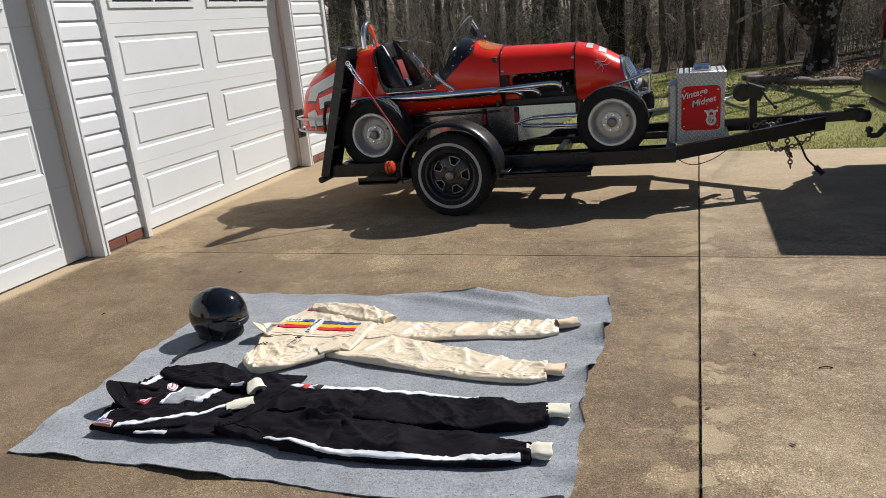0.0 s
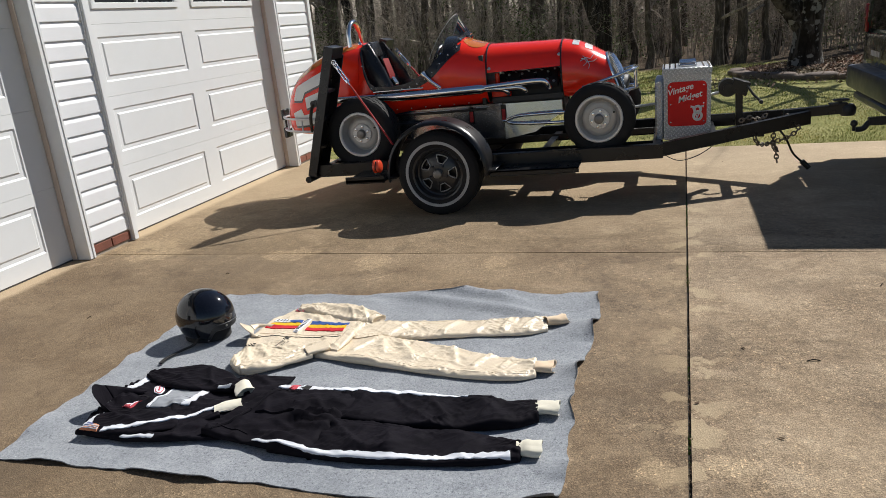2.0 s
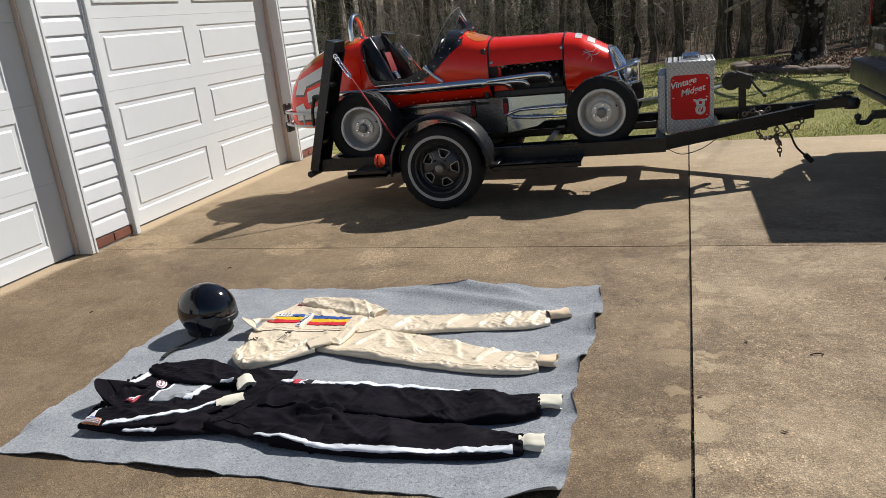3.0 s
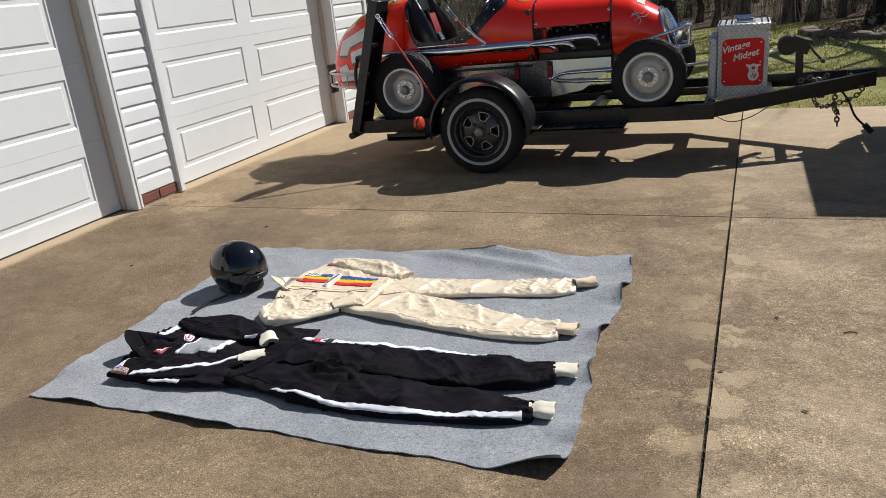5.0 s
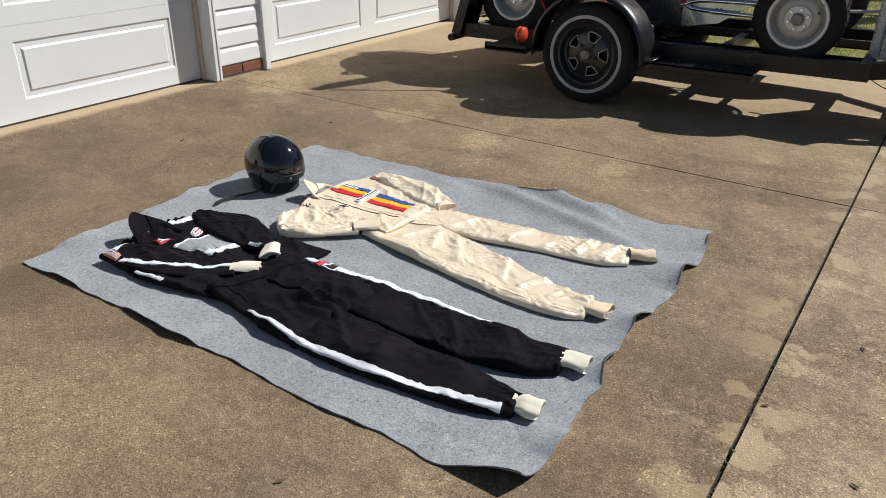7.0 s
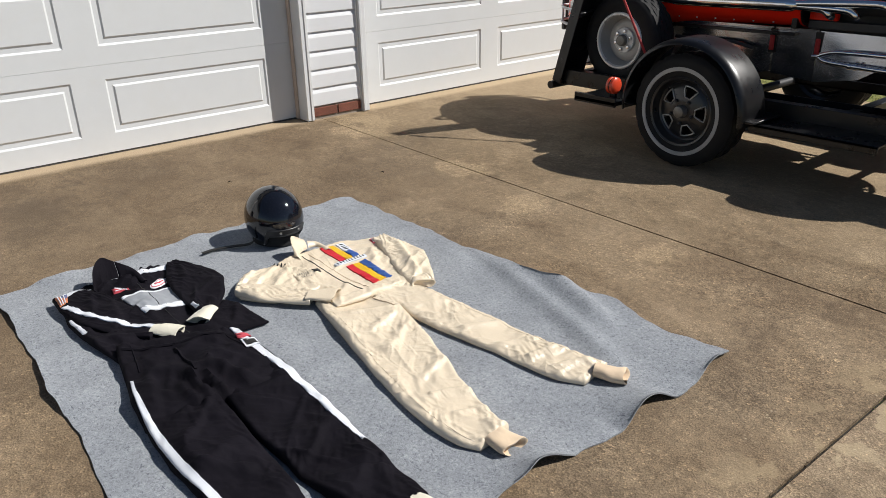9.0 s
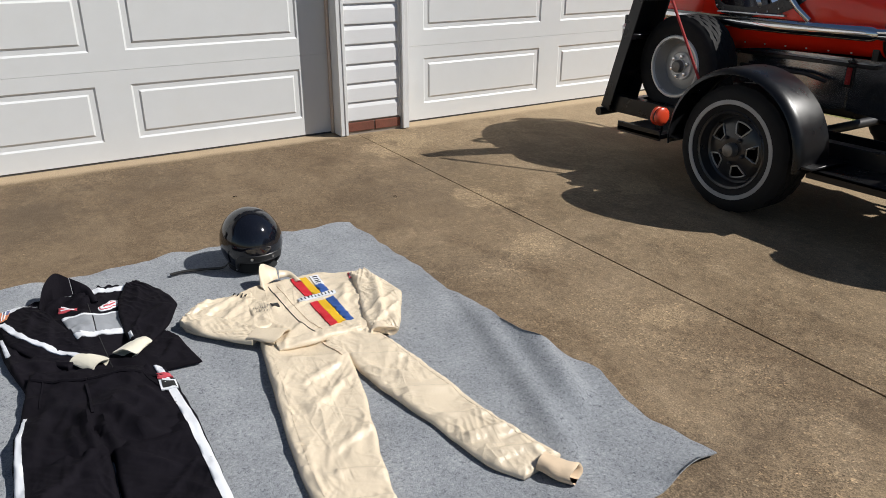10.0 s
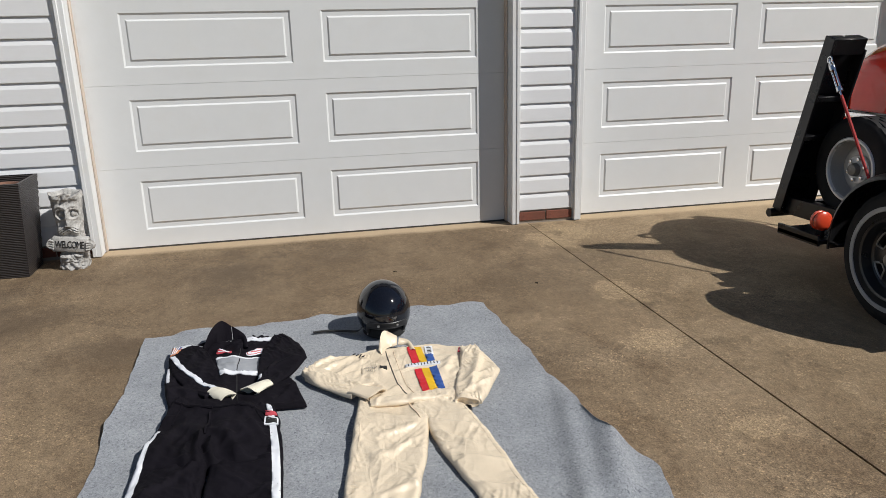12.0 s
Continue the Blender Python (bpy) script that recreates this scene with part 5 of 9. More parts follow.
# black padded coaming round the cockpit, riveted
for s in (-1, 1):
    bm = B()
    rings = []
    for k in range(41):
        x = -3.01 + 0.844 * k / 40
        z = edge_z(x)
        wide = 0.035 + 0.055 * max(0, min(1, (x + 2.62) / 0.25))
        prof = [(z + 0.012, -0.012), (z + 0.014, 0.006), (z - wide * 0.5, 0.007), (z - wide, 0.005), (z - wide, 0.001)]
        rings.append([(x, my(near_y(x, max(zz, 0.70), g), s), zz) for zz, g in prof])
    loft(bm, rings, False)
    coaming = part("coaming", bm, BLACKVINYL, car, "black riveted cockpit edging")
    for k in range(13):
        x = -2.98 + 0.79 * k / 12
        wide = 0.035 + 0.055 * max(0, min(1, (x + 2.62) / 0.25))
        z = edge_z(x) - wide * 0.55
        bm = B()
        lathe(bm, [(0.006, 0), (0.005, 0.003), (0.0005, 0.0045)], (x, my(near_y(x, z, 0.006), s), z), (0, s, 0), 8)
        part("rivet", bm, CHROME, coaming)
# black cap of the cowl under the screen
bm = B()
rings = []
for k in range(7):
    x = -2.30 + 0.13 * k / 6
    half = half_ring(x, 10, None, edge_z(x) - 0.02, 0.004)
    rings.append([(x, CY + y, z) for y, z in reversed(half)] + [(x, CY - y, z) for y, z in half[1:]])
loft(bm, rings, False)
part("dash_hood", bm, BLACKVINYL, car, "black dash hood")

# wrap-round screen
bm = B()
rings = []
for j in range(2):
    ring = []
    for k in range(25):
        t = math.pi * k / 24
        f = math.sin(t)
        if j == 0:
            ring.append((-2.40 + 0.285 * f ** 0.9, CY - 0.262 * math.cos(t), 1.065 + 0.165 * f ** 0.9))
        else:
            ring.append((-2.43 + 0.20 * f ** 0.9, CY - 0.235 * math.cos(t), 1.085 + 0.325 * f ** 0.8))
    rings.append(ring)
mid = [tuple((a + b) / 2 for a, b in zip(p, q)) for p, q in zip(*rings)]
loft(bm, [rings[0], mid, rings[1]], False)
screen = part("windscreen", bm, PLEXI, car, "clear curved plastic screen")
screen.visible_shadow = False
bm = B()
tube(bm, rings[1], 0.0022, 5)
part("screen_edge", bm, PLEXIEDGE, screen)
for k in (2, 7, 12, 17, 22):
    p = Vector(rings[0][k]) * 0.9 + Vector(rings[1][k]) * 0.1
    bm = B()
    n = Vector((math.sin(math.pi * k / 24), -math.cos(math.pi * k / 24), 0.2))
    cyl(bm, p - n * 0.006, p + n * 0.008, 0.008, None, 10)
    part("screen_stud", bm, CHROME, screen)

# cockpit: seat, harness, steering wheel, floor
bm = B()
box(bm, -2.98, -1.99, CY - 0.27, CY + 0.27, 0.66, 0.68, 0.004)
box(bm, -2.02, -1.985, CY - 0.265, CY + 0.265, 0.70, 1.08, 0.004)
part("cockpit_floor", bm, BLACKPAINT, car)
bm = B()
rings = []
for k in range(9):
    z = 0.72 + 0.55 * k / 8
    back = -2.87 - 0.14 * k / 8
    w = 0.225 - 0.085 * max(0, (k - 4) / 4) ** 1.5
    ring = []
    for j in range(13):
        t = -1 + 2 * j / 12
        ring.append((back + 0.07 * t * t + 0.006 * math.cos(6 * t), CY + w * t, z - 0.02 * t * t))
    for j in range(13):
        t = 1 - 2 * j / 12
        ring.append((back - 0.055 + 0.06 * t * t, CY + (w + 0.015) * t, z - 0.02 * t * t))
    rings.append(ring)
loft(bm, rings)
box(bm, -2.82, -2.42, CY - 0.21, CY + 0.21, 0.69, 0.76, 0.03, None, 2)
seat = part("seat", bm, BLACKVINYL, car, "black upholstered bucket seat")
for s in (-1, 1):
    # leather side wing, folded over at the top
    bm = B()
    rings = []
    for k in range(11):
        f = k / 10
        z = 0.84 + 0.40 * f
        x0, x1 = -2.93 - 0.13 * f, -2.735 - 0.215 * f + 0.02 * math.sin(3.1 * f)
        yo = 0.250 - 0.085 * f ** 1.4
        ring = []
        for j in range(16):
            t = 2 * math.pi * j / 16
            ring.append((blend(0.5 + 0.5 * math.cos(t), x0, x1), my(CY - yo + 0.028 * math.sin(t) * (1 + 0.25 * math.sin(9 * f + 2 * t)), s), z + 0.02 * math.cos(t) * f))
        rings.append(ring)
    loft(bm, rings)
    part("seat_wing", bm, BLACKVINYL, seat, "creased black leather side wing")
bm = B()
box(bm, -0.018, 0.018, -0.10, 0.10, -0.065, 0.065, 0.014, Matrix.Translation((-2.975, CY + 0.03, 1.205)) @ pose(0, 0, 0, 0, -14, 0), 3)
part("headrest", bm, BLACKVINYL, seat)
bm = B()
lathe(bm, [(0.0005, 0.0), (0.013, 0.003), (0.016, 0.012), (0.012, 0.02), (0.0005, 0.023)], (-3.03, CY - 0.165, 1.262), (0.3, -0.6, 0.4), 14)
part("seat_knob", bm, CHROME, seat)
for y in (CY - 0.10, CY + 0.10):
    bm = B()
    pts = [(-3.0, y, 1.22), (-2.945, y, 1.10), (-2.89, y + (CY - y) * 0.2, 0.98), (-2.84, y + (CY - y) * 0.4, 0.88)]
    for p, q in zip(pts, pts[1:]):
        beam(bm, p, q, 0.045, 0.012)
    strap = part("harness_strap", bm, BLACKVINYL, seat)
    bm = B()
    beam(bm, (-2.925, y + 0.006, 1.105), (-2.872, y + (CY - y) * 0.25, 0.965), 0.060, 0.034)
    part("harness_pad", bm, REDSTRAP, strap, "red padded sleeve with pale printing")
    bm = B()
    beam(bm, (-2.866, y + (CY - y) * 0.25, 0.955), (-2.835, y + (CY - y) * 0.3, 0.905), 0.05, 0.02)
    part("buckle", bm, CHROME, strap)
bm = B()
tube(bm, [(-2.43 + 0.16 * math.sin(t) * 0.35, CY + 0.165 * math.cos(t), 1.02 + 0.16 * math.sin(t)) for t in [2 * math.pi * k / 28 for k in range(28)]], 0.011, 8, True)
cyl(bm, (-2.43, CY, 1.02), (-2.10, CY, 0.98), 0.014, None, 10)
for t in (0, 2.1, 4.2):
    tube(bm, [(-2.43, CY, 1.02), (-2.43 + 0.16 * math.sin(t) * 0.35, CY + 0.165 * math.cos(t), 1.02 + 0.16 * math.sin(t))], 0.007, 6)
part("steering_wheel", bm, BLACKVINYL, car)
# roll hoop
bm = B()
hoop = [(-3.13, CY - 0.13, 1.0), (-3.13, CY - 0.13, 1.33)] + [(-3.13, CY - 0.13 * math.cos(t), 1.33 + 0.115 * math.sin(t)) for t in [math.pi * k / 12 for k in range(1, 12)]] + [(-3.13, CY + 0.13, 1.33), (-3.13, CY + 0.13, 1.0)]
tube(bm, hoop, 0.020, 12)
part("roll_hoop", bm, CHROME, car, "chromed roll hoop")
bm = B()
tube(bm, [(-3.07, CY + 0.02, 1.20), (-3.10, CY + 0.01, 1.36), (-3.125, CY, 1.43)], 0.010, 8)
part("hoop_brace", bm, REDPAINT, car)

# V8 engine behind the open side
bm = B()
box(bm, -1.93, -1.40, CY - 0.13, CY + 0.13, 0.56, 0.84, 0.02)
engine = part("engine", bm, DARKSTEEL, car, "dark flathead engine with finned heads")
for s in (-1, 1):
    tilt = Matrix.Translation((-1.66, my(CY - 0.15, s), 0.855)) @ Matrix.Rotation(radians(-38 * s), 4, "X")
    bm = B()
    box(bm, -0.235, 0.235, -0.085, 0.085, -0.028, 0.028, 0.010, None, 2)
    bmesh.ops.transform(bm, matrix=tilt, verts=bm.verts)
    head = part("cylinder_head", bm, DARKSTEEL, engine, "dark cast head")
    for k in range(18):
        bm = B()
        x, y = -0.205 + 0.0513 * (k % 9), (-0.055 if k < 9 else 0.055) + (0.014 if k % 2 else -0.014)
        p = tilt @ Vector((x, y, 0.026))
        n = tilt.to_3x3() @ Vector((0, 0, 1))
        lathe(bm, [(0.011, 0), (0.011, 0.008), (0.007, 0.013), (0.0005, 0.015)], p, n, 8)
        part("head_nut", bm, HUBMETAL, engine)
    for k in range(4):
        bm = B()
        p = tilt @ Vector((-0.17 + 0.115 * k, 0.0, 0.02))
        q = Vector((-1.92, my(CY - 0.10, s), 0.93))
        lathe(bm, [(0.012, 0), (0.010, 0.025), (0.007, 0.04)], p, tilt.to_3x3() @ Vector((0, 0, 1)), 8)
        tube(bm, curve_pts([p + Vector((0, 0, 0.04)), (p + q) / 2 + Vector((0, 0, 0.05 + 0.008 * k)), q], 6), 0.004, 6)
        part("spark_lead", bm, BLACKVINYL, engine)
bm = B()
cyl(bm, (-1.90, CY - 0.08, 0.90), (-1.90, CY - 0.08, 1.02), 0.04, None, 16)
cyl(bm, (-1.80, CY, 0.90), (-1.45, CY, 0.98), 0.07, None, 16)
part("carburettor", bm, HUBMETAL, engine, "bright carburettors and magneto")
bm = B()
tube(bm, [(-1.90, CY - 0.19, 0.78), (-1.90, CY - 0.19, 0.93)], 0.018, 10)
part("ignition_coil", bm, REDPAINT, engine)
# red side plate below and behind the engine
for s in (-1, 1):
    bm = B()
    box(bm, -1.955, -1.392, *sorted((my(CY - 0.20, s), my(CY - 0.185, s))), 0.70, 0.745, 0.003)
    part("engine_tray", bm, DARKSTEEL, car)
    bm = B()
    box(bm, -1.955, -1.80, *sorted((my(CY - 0.198, s), my(CY - 0.17, s))), 0.747, 0.81, 0.003)
    part("tray_end", bm, REDPAINT, car)

# exhausts and belly pan
for s in (-1, 1):
    ey = my(6.352, s)
    bm = B()
    pts = curve_pts([(-1.50, my(CY - 0.22, s), 0.775), (-1.485, my(6.38, s), 0.80), (-1.51, ey, 0.845), (-1.58, ey, 0.855), (-1.75, ey, 0.850), (-2.00, ey, 0.838)], 8)
    tube(bm, pts, 0.022, 12)
    for x0 in (-1.66, -1.80):
        tube(bm, curve_pts([(x0 - 0.02, my(CY - 0.22, s), 0.77), (x0, my(6.37, s), 0.785), (x0 - 0.04, my(6.355, s), 0.815), (x0 - 0.14, my(6.353, s), 0.822), (-1.98, my(6.353, s), 0.825)], 6), 0.019, 10)
    tube(bm, [(-1.97, ey, 0.832), (-2.0, ey, 0.832), (-2.03, ey, 0.832), (-2.72, ey, 0.830), (-2.80, ey, 0.834), (-3.30, ey, 0.845)], [0.022, 0.036, 0.039, 0.039, 0.034, 0.030], 18)
    ex = part("exhaust_pipe", bm, CHROME, car, "long chromed side exhaust")
    bm = B()
    box(bm, -2.90, -2.47, *sorted((my(6.325, s), my(6.385, s))), 0.878, 0.888, 0.002)
    part("heat_shield", bm, ALUMINIUM, ex, "perforated bright guard")
    for k in range(8):
        bm = B()
        cyl(bm, (-2.87 + k * 0.053, my(6.355, s), 0.888), (-2.87 + k * 0.053, my(6.355, s), 0.892), 0.012, None, 10)
        part("guard_hole", bm, BLACKPAINT, ex)
    bm = B()
    tube(bm, [(-2.45, my(6.312, s), 0.985), (-2.395, my(6.318, s), 0.925), (-2.33, my(6.335, s), 0.87)], 0.016, 10)
    cyl(bm, (-2.462, my(6.311, s), 0.997), (-2.44, my(6.313, s), 0.973), 0.023, None, 12)
    part("pipe_stay", bm, CHROME, ex)
    # belly pan in two bright sheets
    bm = B()
    y0, y1 = sorted((my(6.435, s), my(6.450, s)))
    for pts in ([(-2.95, 0.70), (-2.13, 0.70), (-2.13, 0.45), (-2.20, 0.43), (-2.95, 0.50)], [(-2.12, 0.70), (-1.87, 0.70), (-1.87, 0.42), (-2.12, 0.44)], [(-1.86, 0.695), (-1.40, 0.69), (-1.40, 0.60), (-1.62, 0.46), (-1.86, 0.42)]):
        lean = -0.06 if pts[0][0] > -1.9 else 0.03
        loft(bm, [[(x, y - s * lean * (0.70 - z), z) for x, z in pts] for y in (y0, y1)])
    pan = part("belly_pan", bm, ALUMINIUM, car, "bright aluminium side panels")
    for x in (-2.125, -1.862):
        bm = B()
        box(bm, x - 0.022, x + 0.022, *sorted((my(6.428, s), my(6.434, s))), 0.555, 0.69, 0.002)
        plate = part("strap_plate", bm, BLACKPAINT, pan)
        bm = B()
        box(bm, x - 0.014, x + 0.014, *sorted((my(6.418, s), my(6.428, s))), 0.57, 0.655, 0.004)
        for z in (0.585, 0.612, 0.640):
            lathe(bm, [(0.007, 0), (0.006, 0.004), (0.0005, 0.005)], (x, my(6.418, s), z), (0, s, 0), 8)
        part("strap", bm, REDSTRAP, pan, "red anodised latch")
    # front radius rods and shock
    bm = B()
    tube(bm, curve_pts([(-1.84, my(6.40, s), 0.565), (-1.79, my(6.39, s), 0.585), (-1.70, my(6.38, s), 0.600), (-1.38, my(6.36, s), 0.605), (-1.12, my(6.34, s), 0.60)], 6), 0.013, 10)
    tube(bm, curve_pts([(-1.84, my(6.40, s), 0.565), (-1.76, my(6.39, s), 0.540), (-1.38, my(6.36, s), 0.530), (-1.12, my(6.34, s), 0.54)], 6), 0.013, 10)
    for x in (-1.66, -1.63):
        cyl(bm, (x, my(6.38, s), 0.535), (x + 0.012, my(6.38, s), 0.535), 0.020, None, 12)
    cyl(bm, (-1.875, my(6.41, s), 0.562), (-1.84, my(6.41, s), 0.565), 0.012, None, 10)
    part("radius_rod", bm, CHROME, car, "chromed radius rods")
    bm = B()
    tube(bm, [(-2.75, my(6.40, s), 0.60), (-2.35, my(6.40, s), 0.60), (-2.22, my(6.40, s), 0.575)], 0.011, 8)
    part("rear_radius_rod", bm, DARKSTEEL, car)
    # nerf bar in front: a flat chromed loop
    bm = B()
    tube(bm, curve_pts([(-1.24, my(6.42, s), 0.77), (-1.05, my(6.44, s), 0.815), (-0.90, my(6.50, s), 0.855), (-0.852, my(6.58, s), 0.865), (-0.842, CY, 0.866)], 8), 0.014, 10)
    tube(bm, curve_pts([(-1.02, my(6.46, s), 0.695), (-0.92, my(6.50, s), 0.715), (-0.858, my(6.58, s), 0.722), (-0.848, CY, 0.722)], 8), 0.013, 10)
    for x, y in ((-0.855, 6.56),):
        tube(bm, [(x, my(y, s), 0.862), (x - 0.004, my(y, s), 0.722)], 0.010, 8)
    part("nerf_bar", bm, CHROME, car, "chromed front bumper loop")
    # tail bars
    bm = B()
    for z in (0.705, 0.60):
        tube(bm, curve_pts([(-3.40, my(6.40, s), z - 0.01), (-3.62, my(6.41, s), z), (-3.80, my(6.50, s), z + 0.005), (-3.885, my(6.60, s), z + 0.01), (-3.895, CY, z + 0.01)], 6), 0.010, 8)
    for x, y in ((-3.62, 6.41), (-3.80, 6.50)):
        tube(bm, [(x, my(y, s), 0.705), (x, my(y, s), 0.60)], 0.008, 8)
    part("rear_bumper", bm, SIGNSILVER, car, "pale tubular tail bumper")
bm = B()
for z0, z1 in ((0.69, 0.78), (0.53, 0.62)):
    box(bm, -3.925, -3.890, CY - 0.05, CY + 0.05, z0, z1, 0.006)
box(bm, -3.915, -3.900, CY - 0.02, CY + 0.02, 0.53, 0.78, 0.003)
part("push_pad", bm, BLACKVINYL, car, "black rubber push pad")
bm = B()
tube(bm, curve_pts([(-3.46, 6.345, 0.83), (-3.49, 6.34, 0.74), (-3.51, 6.36, 0.66), (-3.53, 6.40, 0.60)], 6), 0.014, 8)
part("tie_rope", bm, BARK, car, "frayed brown rope")
bm = B()
cyl(bm, (-3.455, 6.40, 0.83), (-3.455, 6.345, 0.83), 0.028, None, 16)
part("filler_cap", bm, BLACKPAINT, car)

# slanted radiator grille with vertical bars
bm = B()
xs0 = -1.0
half = half_ring(xs0, 10)
ring = [(xs0 + 0.34 * (0.80 - z), CY - y, z) for y, z in half] + [(xs0 + 0.34 * (0.80 - z), CY + y, z) for y, z in reversed(half[1:-1])]
rings = []
zc = 0.825
for k in range(6):
    f = 1 - 0.9 * (k / 5) ** 1.6
    rings.append([(x + 0.055 * math.sin(k / 5 * math.pi / 2), CY + (y - CY) * f, zc + (z - zc) * f) for x, y, z in ring])
loft(bm, rings, True, (False, True))
grille = part("grille", bm, DARKSTEEL, car, "slanted chromed radiator grille")
bm = B()
tube(bm, [Vector(p) + Vector((0.004, 0, 0)) for p in ring], 0.012, 8, True)
part("grille_surround", bm, CHROME, grille)
for k in range(-7, 8):
    yy = k * 0.026
    pts = []
    for j in range(13):
        z = 0.68 + 0.30 * j / 12
        hw, zb, zt = station(xs0)
        lim = CY - near_y(xs0, z)
        if abs(yy) > lim * 0.96:
            continue
        bulge = 0.058 * max(0, 1 - (abs(yy) / (lim + 1e-6)) ** 2) ** 0.5 * max(0.2, 1 - ((z - zc) / 0.19) ** 2) ** 0.5
        pts.append((xs0 + 0.34 * (0.80 - z) + bulge + 0.006, CY + yy, z))
    if len(pts) > 2:
        bm = B()
        tube(bm, pts, 0.0055, 6)
        part("grille_bar", bm, CHROME, grille)


def decal(name, outline, material, parent, grow, label="", side=-1, cell=0.02):
    """A painted shape on the body's side: a flat outline in (x, z) wrapped on to the shell."""
    bm = B()
    vs = [bm.verts.new((x, 0, z)) for x, z in outline]
    bm.faces.new(vs)
    for axis, lo, hi in ((0, min(p[0] for p in outline), max(p[0] for p in outline)), (2, min(p[1] for p in outline), max(p[1] for p in outline))):
        n = int((hi - lo) / cell)
        for k in range(1, n + 1):
            co, no = [0, 0, 0], [0, 0, 0]
            co[axis], no[axis] = lo + (hi - lo) * k / (n + 1), 1
            bmesh.ops.bisect_plane(bm, geom=bm.verts[:] + bm.edges[:] + bm.faces[:], plane_co=co, plane_no=no)
    for v in bm.verts:
        v.co.y = my(near_y(v.co.x, v.co.z, grow), side)
    return part(name, bm, material, parent, label, angle=60)


# white tail numeral with a dark drop shadow
for shift, mat, grow, lab in (((-0.0, -0.018), GREYPAINT, 0.003, "dark drop shadow"), ((0.0, 0.0), WHITEPAINT, 0.0055, "white painted numeral")):
    dx, dz = shift
    for shape in ([(-3.70, 0.86), (-3.655, 0.975), (-3.36, 1.085), (-3.36, 0.99), (-3.56, 0.925), (-3.60, 0.86)],
                  [(-3.56, 0.79), (-3.56, 0.88), (-3.34, 0.94), (-3.34, 0.85)],
                  [(-3.72, 0.64), (-3.72, 0.755), (-3.62, 0.79), (-3.60, 0.735), (-3.50, 0.75), (-3.34, 0.80), (-3.34, 0.69), (-3.55, 0.65)]):
        for s in (-1, 1):
            decal("numeral", [(x + dx, z + dz) for x, z in shape], mat, tail, grow, lab, s)
# pale emblem on the nose side and badge plates on the nose top
bm = B()
for pts in ([(-1.22, 0.965), (-1.17, 0.985), (-1.13, 0.975), (-1.10, 1.0)], [(-1.20, 0.93), (-1.16, 0.955), (-1.11, 0.955), (-1.08, 0.97)], [(-1.19, 1.0), (-1.16, 0.97), (-1.15, 0.93), (-1.165, 0.905)], [(-1.21, 0.985), (-1.18, 0.975), (-1.165, 0.955)]):
    tube(bm, [(x + 0.34 * (x + 1.384) / 0.384 * (0.80 - z), near_y(x, z, 0.001), z) for x, z in pts], 0.0028, 5)
part("emblem", bm, SIGNSILVER, nose, "small pale line emblem")
for x0, x1 in ((-1.28, -1.215), (-1.165, -1.10)):
    bm = B()
    rings = []
    for x in span(x0, x1, 6):
        h = half_ring(x, 18, None, None, 0.002)[:7]
        rings.append([(x + 0.34 * (x + 1.384) / 0.384 * (0.80 - z), CY - y, z) for y, z in h])
    loft(bm, rings, False)
    part("nose_mark", bm, WHITEPAINT, nose, "white painted mark")
for x, z in ((-1.94, 0.975), (-1.40, 1.03)):
    bm = B()
    lathe(bm, [(0.013, 0), (0.013, 0.004), (0.008, 0.008), (0.0005, 0.009)], (x, near_y(x, z, -0.001), z), (0, -1, 0.2), 12)
    part("hood_fastener", bm, HUBMETAL, car)
for x in span(-2.85, -2.02, 7):
    bm = B()
    lathe(bm, [(0.006, 0), (0.005, 0.002), (0.0005, 0.003)], (x, near_y(x, 0.725, 0.0), 0.725), (0, -1, 0), 8)
    part("rivet", bm, HUBMETAL, car)

# axles and wheels
bm = B()
cyl(bm, (-1.10, 6.28, 0.575), (-1.10, 7.06, 0.575), 0.024, None, 12)
part("front_axle", bm, CHROME, car)
bm = B()
cyl(bm, (-2.97, 6.30, 0.575), (-2.97, 7.04, 0.575), 0.045, None, 14)
lathe(bm, [(0.05, -0.12), (0.12, -0.06), (0.13, 0), (0.12, 0.06), (0.05, 0.12)], (-2.97, CY, 0.575), (0, 1, 0), 20)
part("rear_axle", bm, DARKSTEEL, car)
for s in (-1, 1):
    racing_wheel(car, (-1.098, my(6.105, s), 0.568), (0, s, 0), 0.255, 0.161, 0.135, 0.030, "silver disc front wheel")
    racing_wheel(car, (-2.972, my(6.115, s), 0.580), (0, s, 0), 0.284, 0.167, 0.190, 0.062, "silver deep-dish rear wheel")

# the trailer stands nose-up on its wheels, with the car strapped down on it
trailer.matrix_basis = pose(-2.232, CY + 0.018, 0.012, 0, -1.05, 0)
car.matrix_basis = pose(-2.232, CY + 0.018, 0.324, 0, -1.05, 0)

# ---- grey felt blanket on the concrete ----


def smooth01(t):
    t = max(0.0, min(1.0, t))
    return t * t * (3 - 2 * t)


def edge_wave(p, seed, amp):
    return amp * (noise.noise(Vector((p * 4.1, seed, 0.3))) + 0.5 * noise.noise(Vector((p * 11.0, seed, 4.0))))


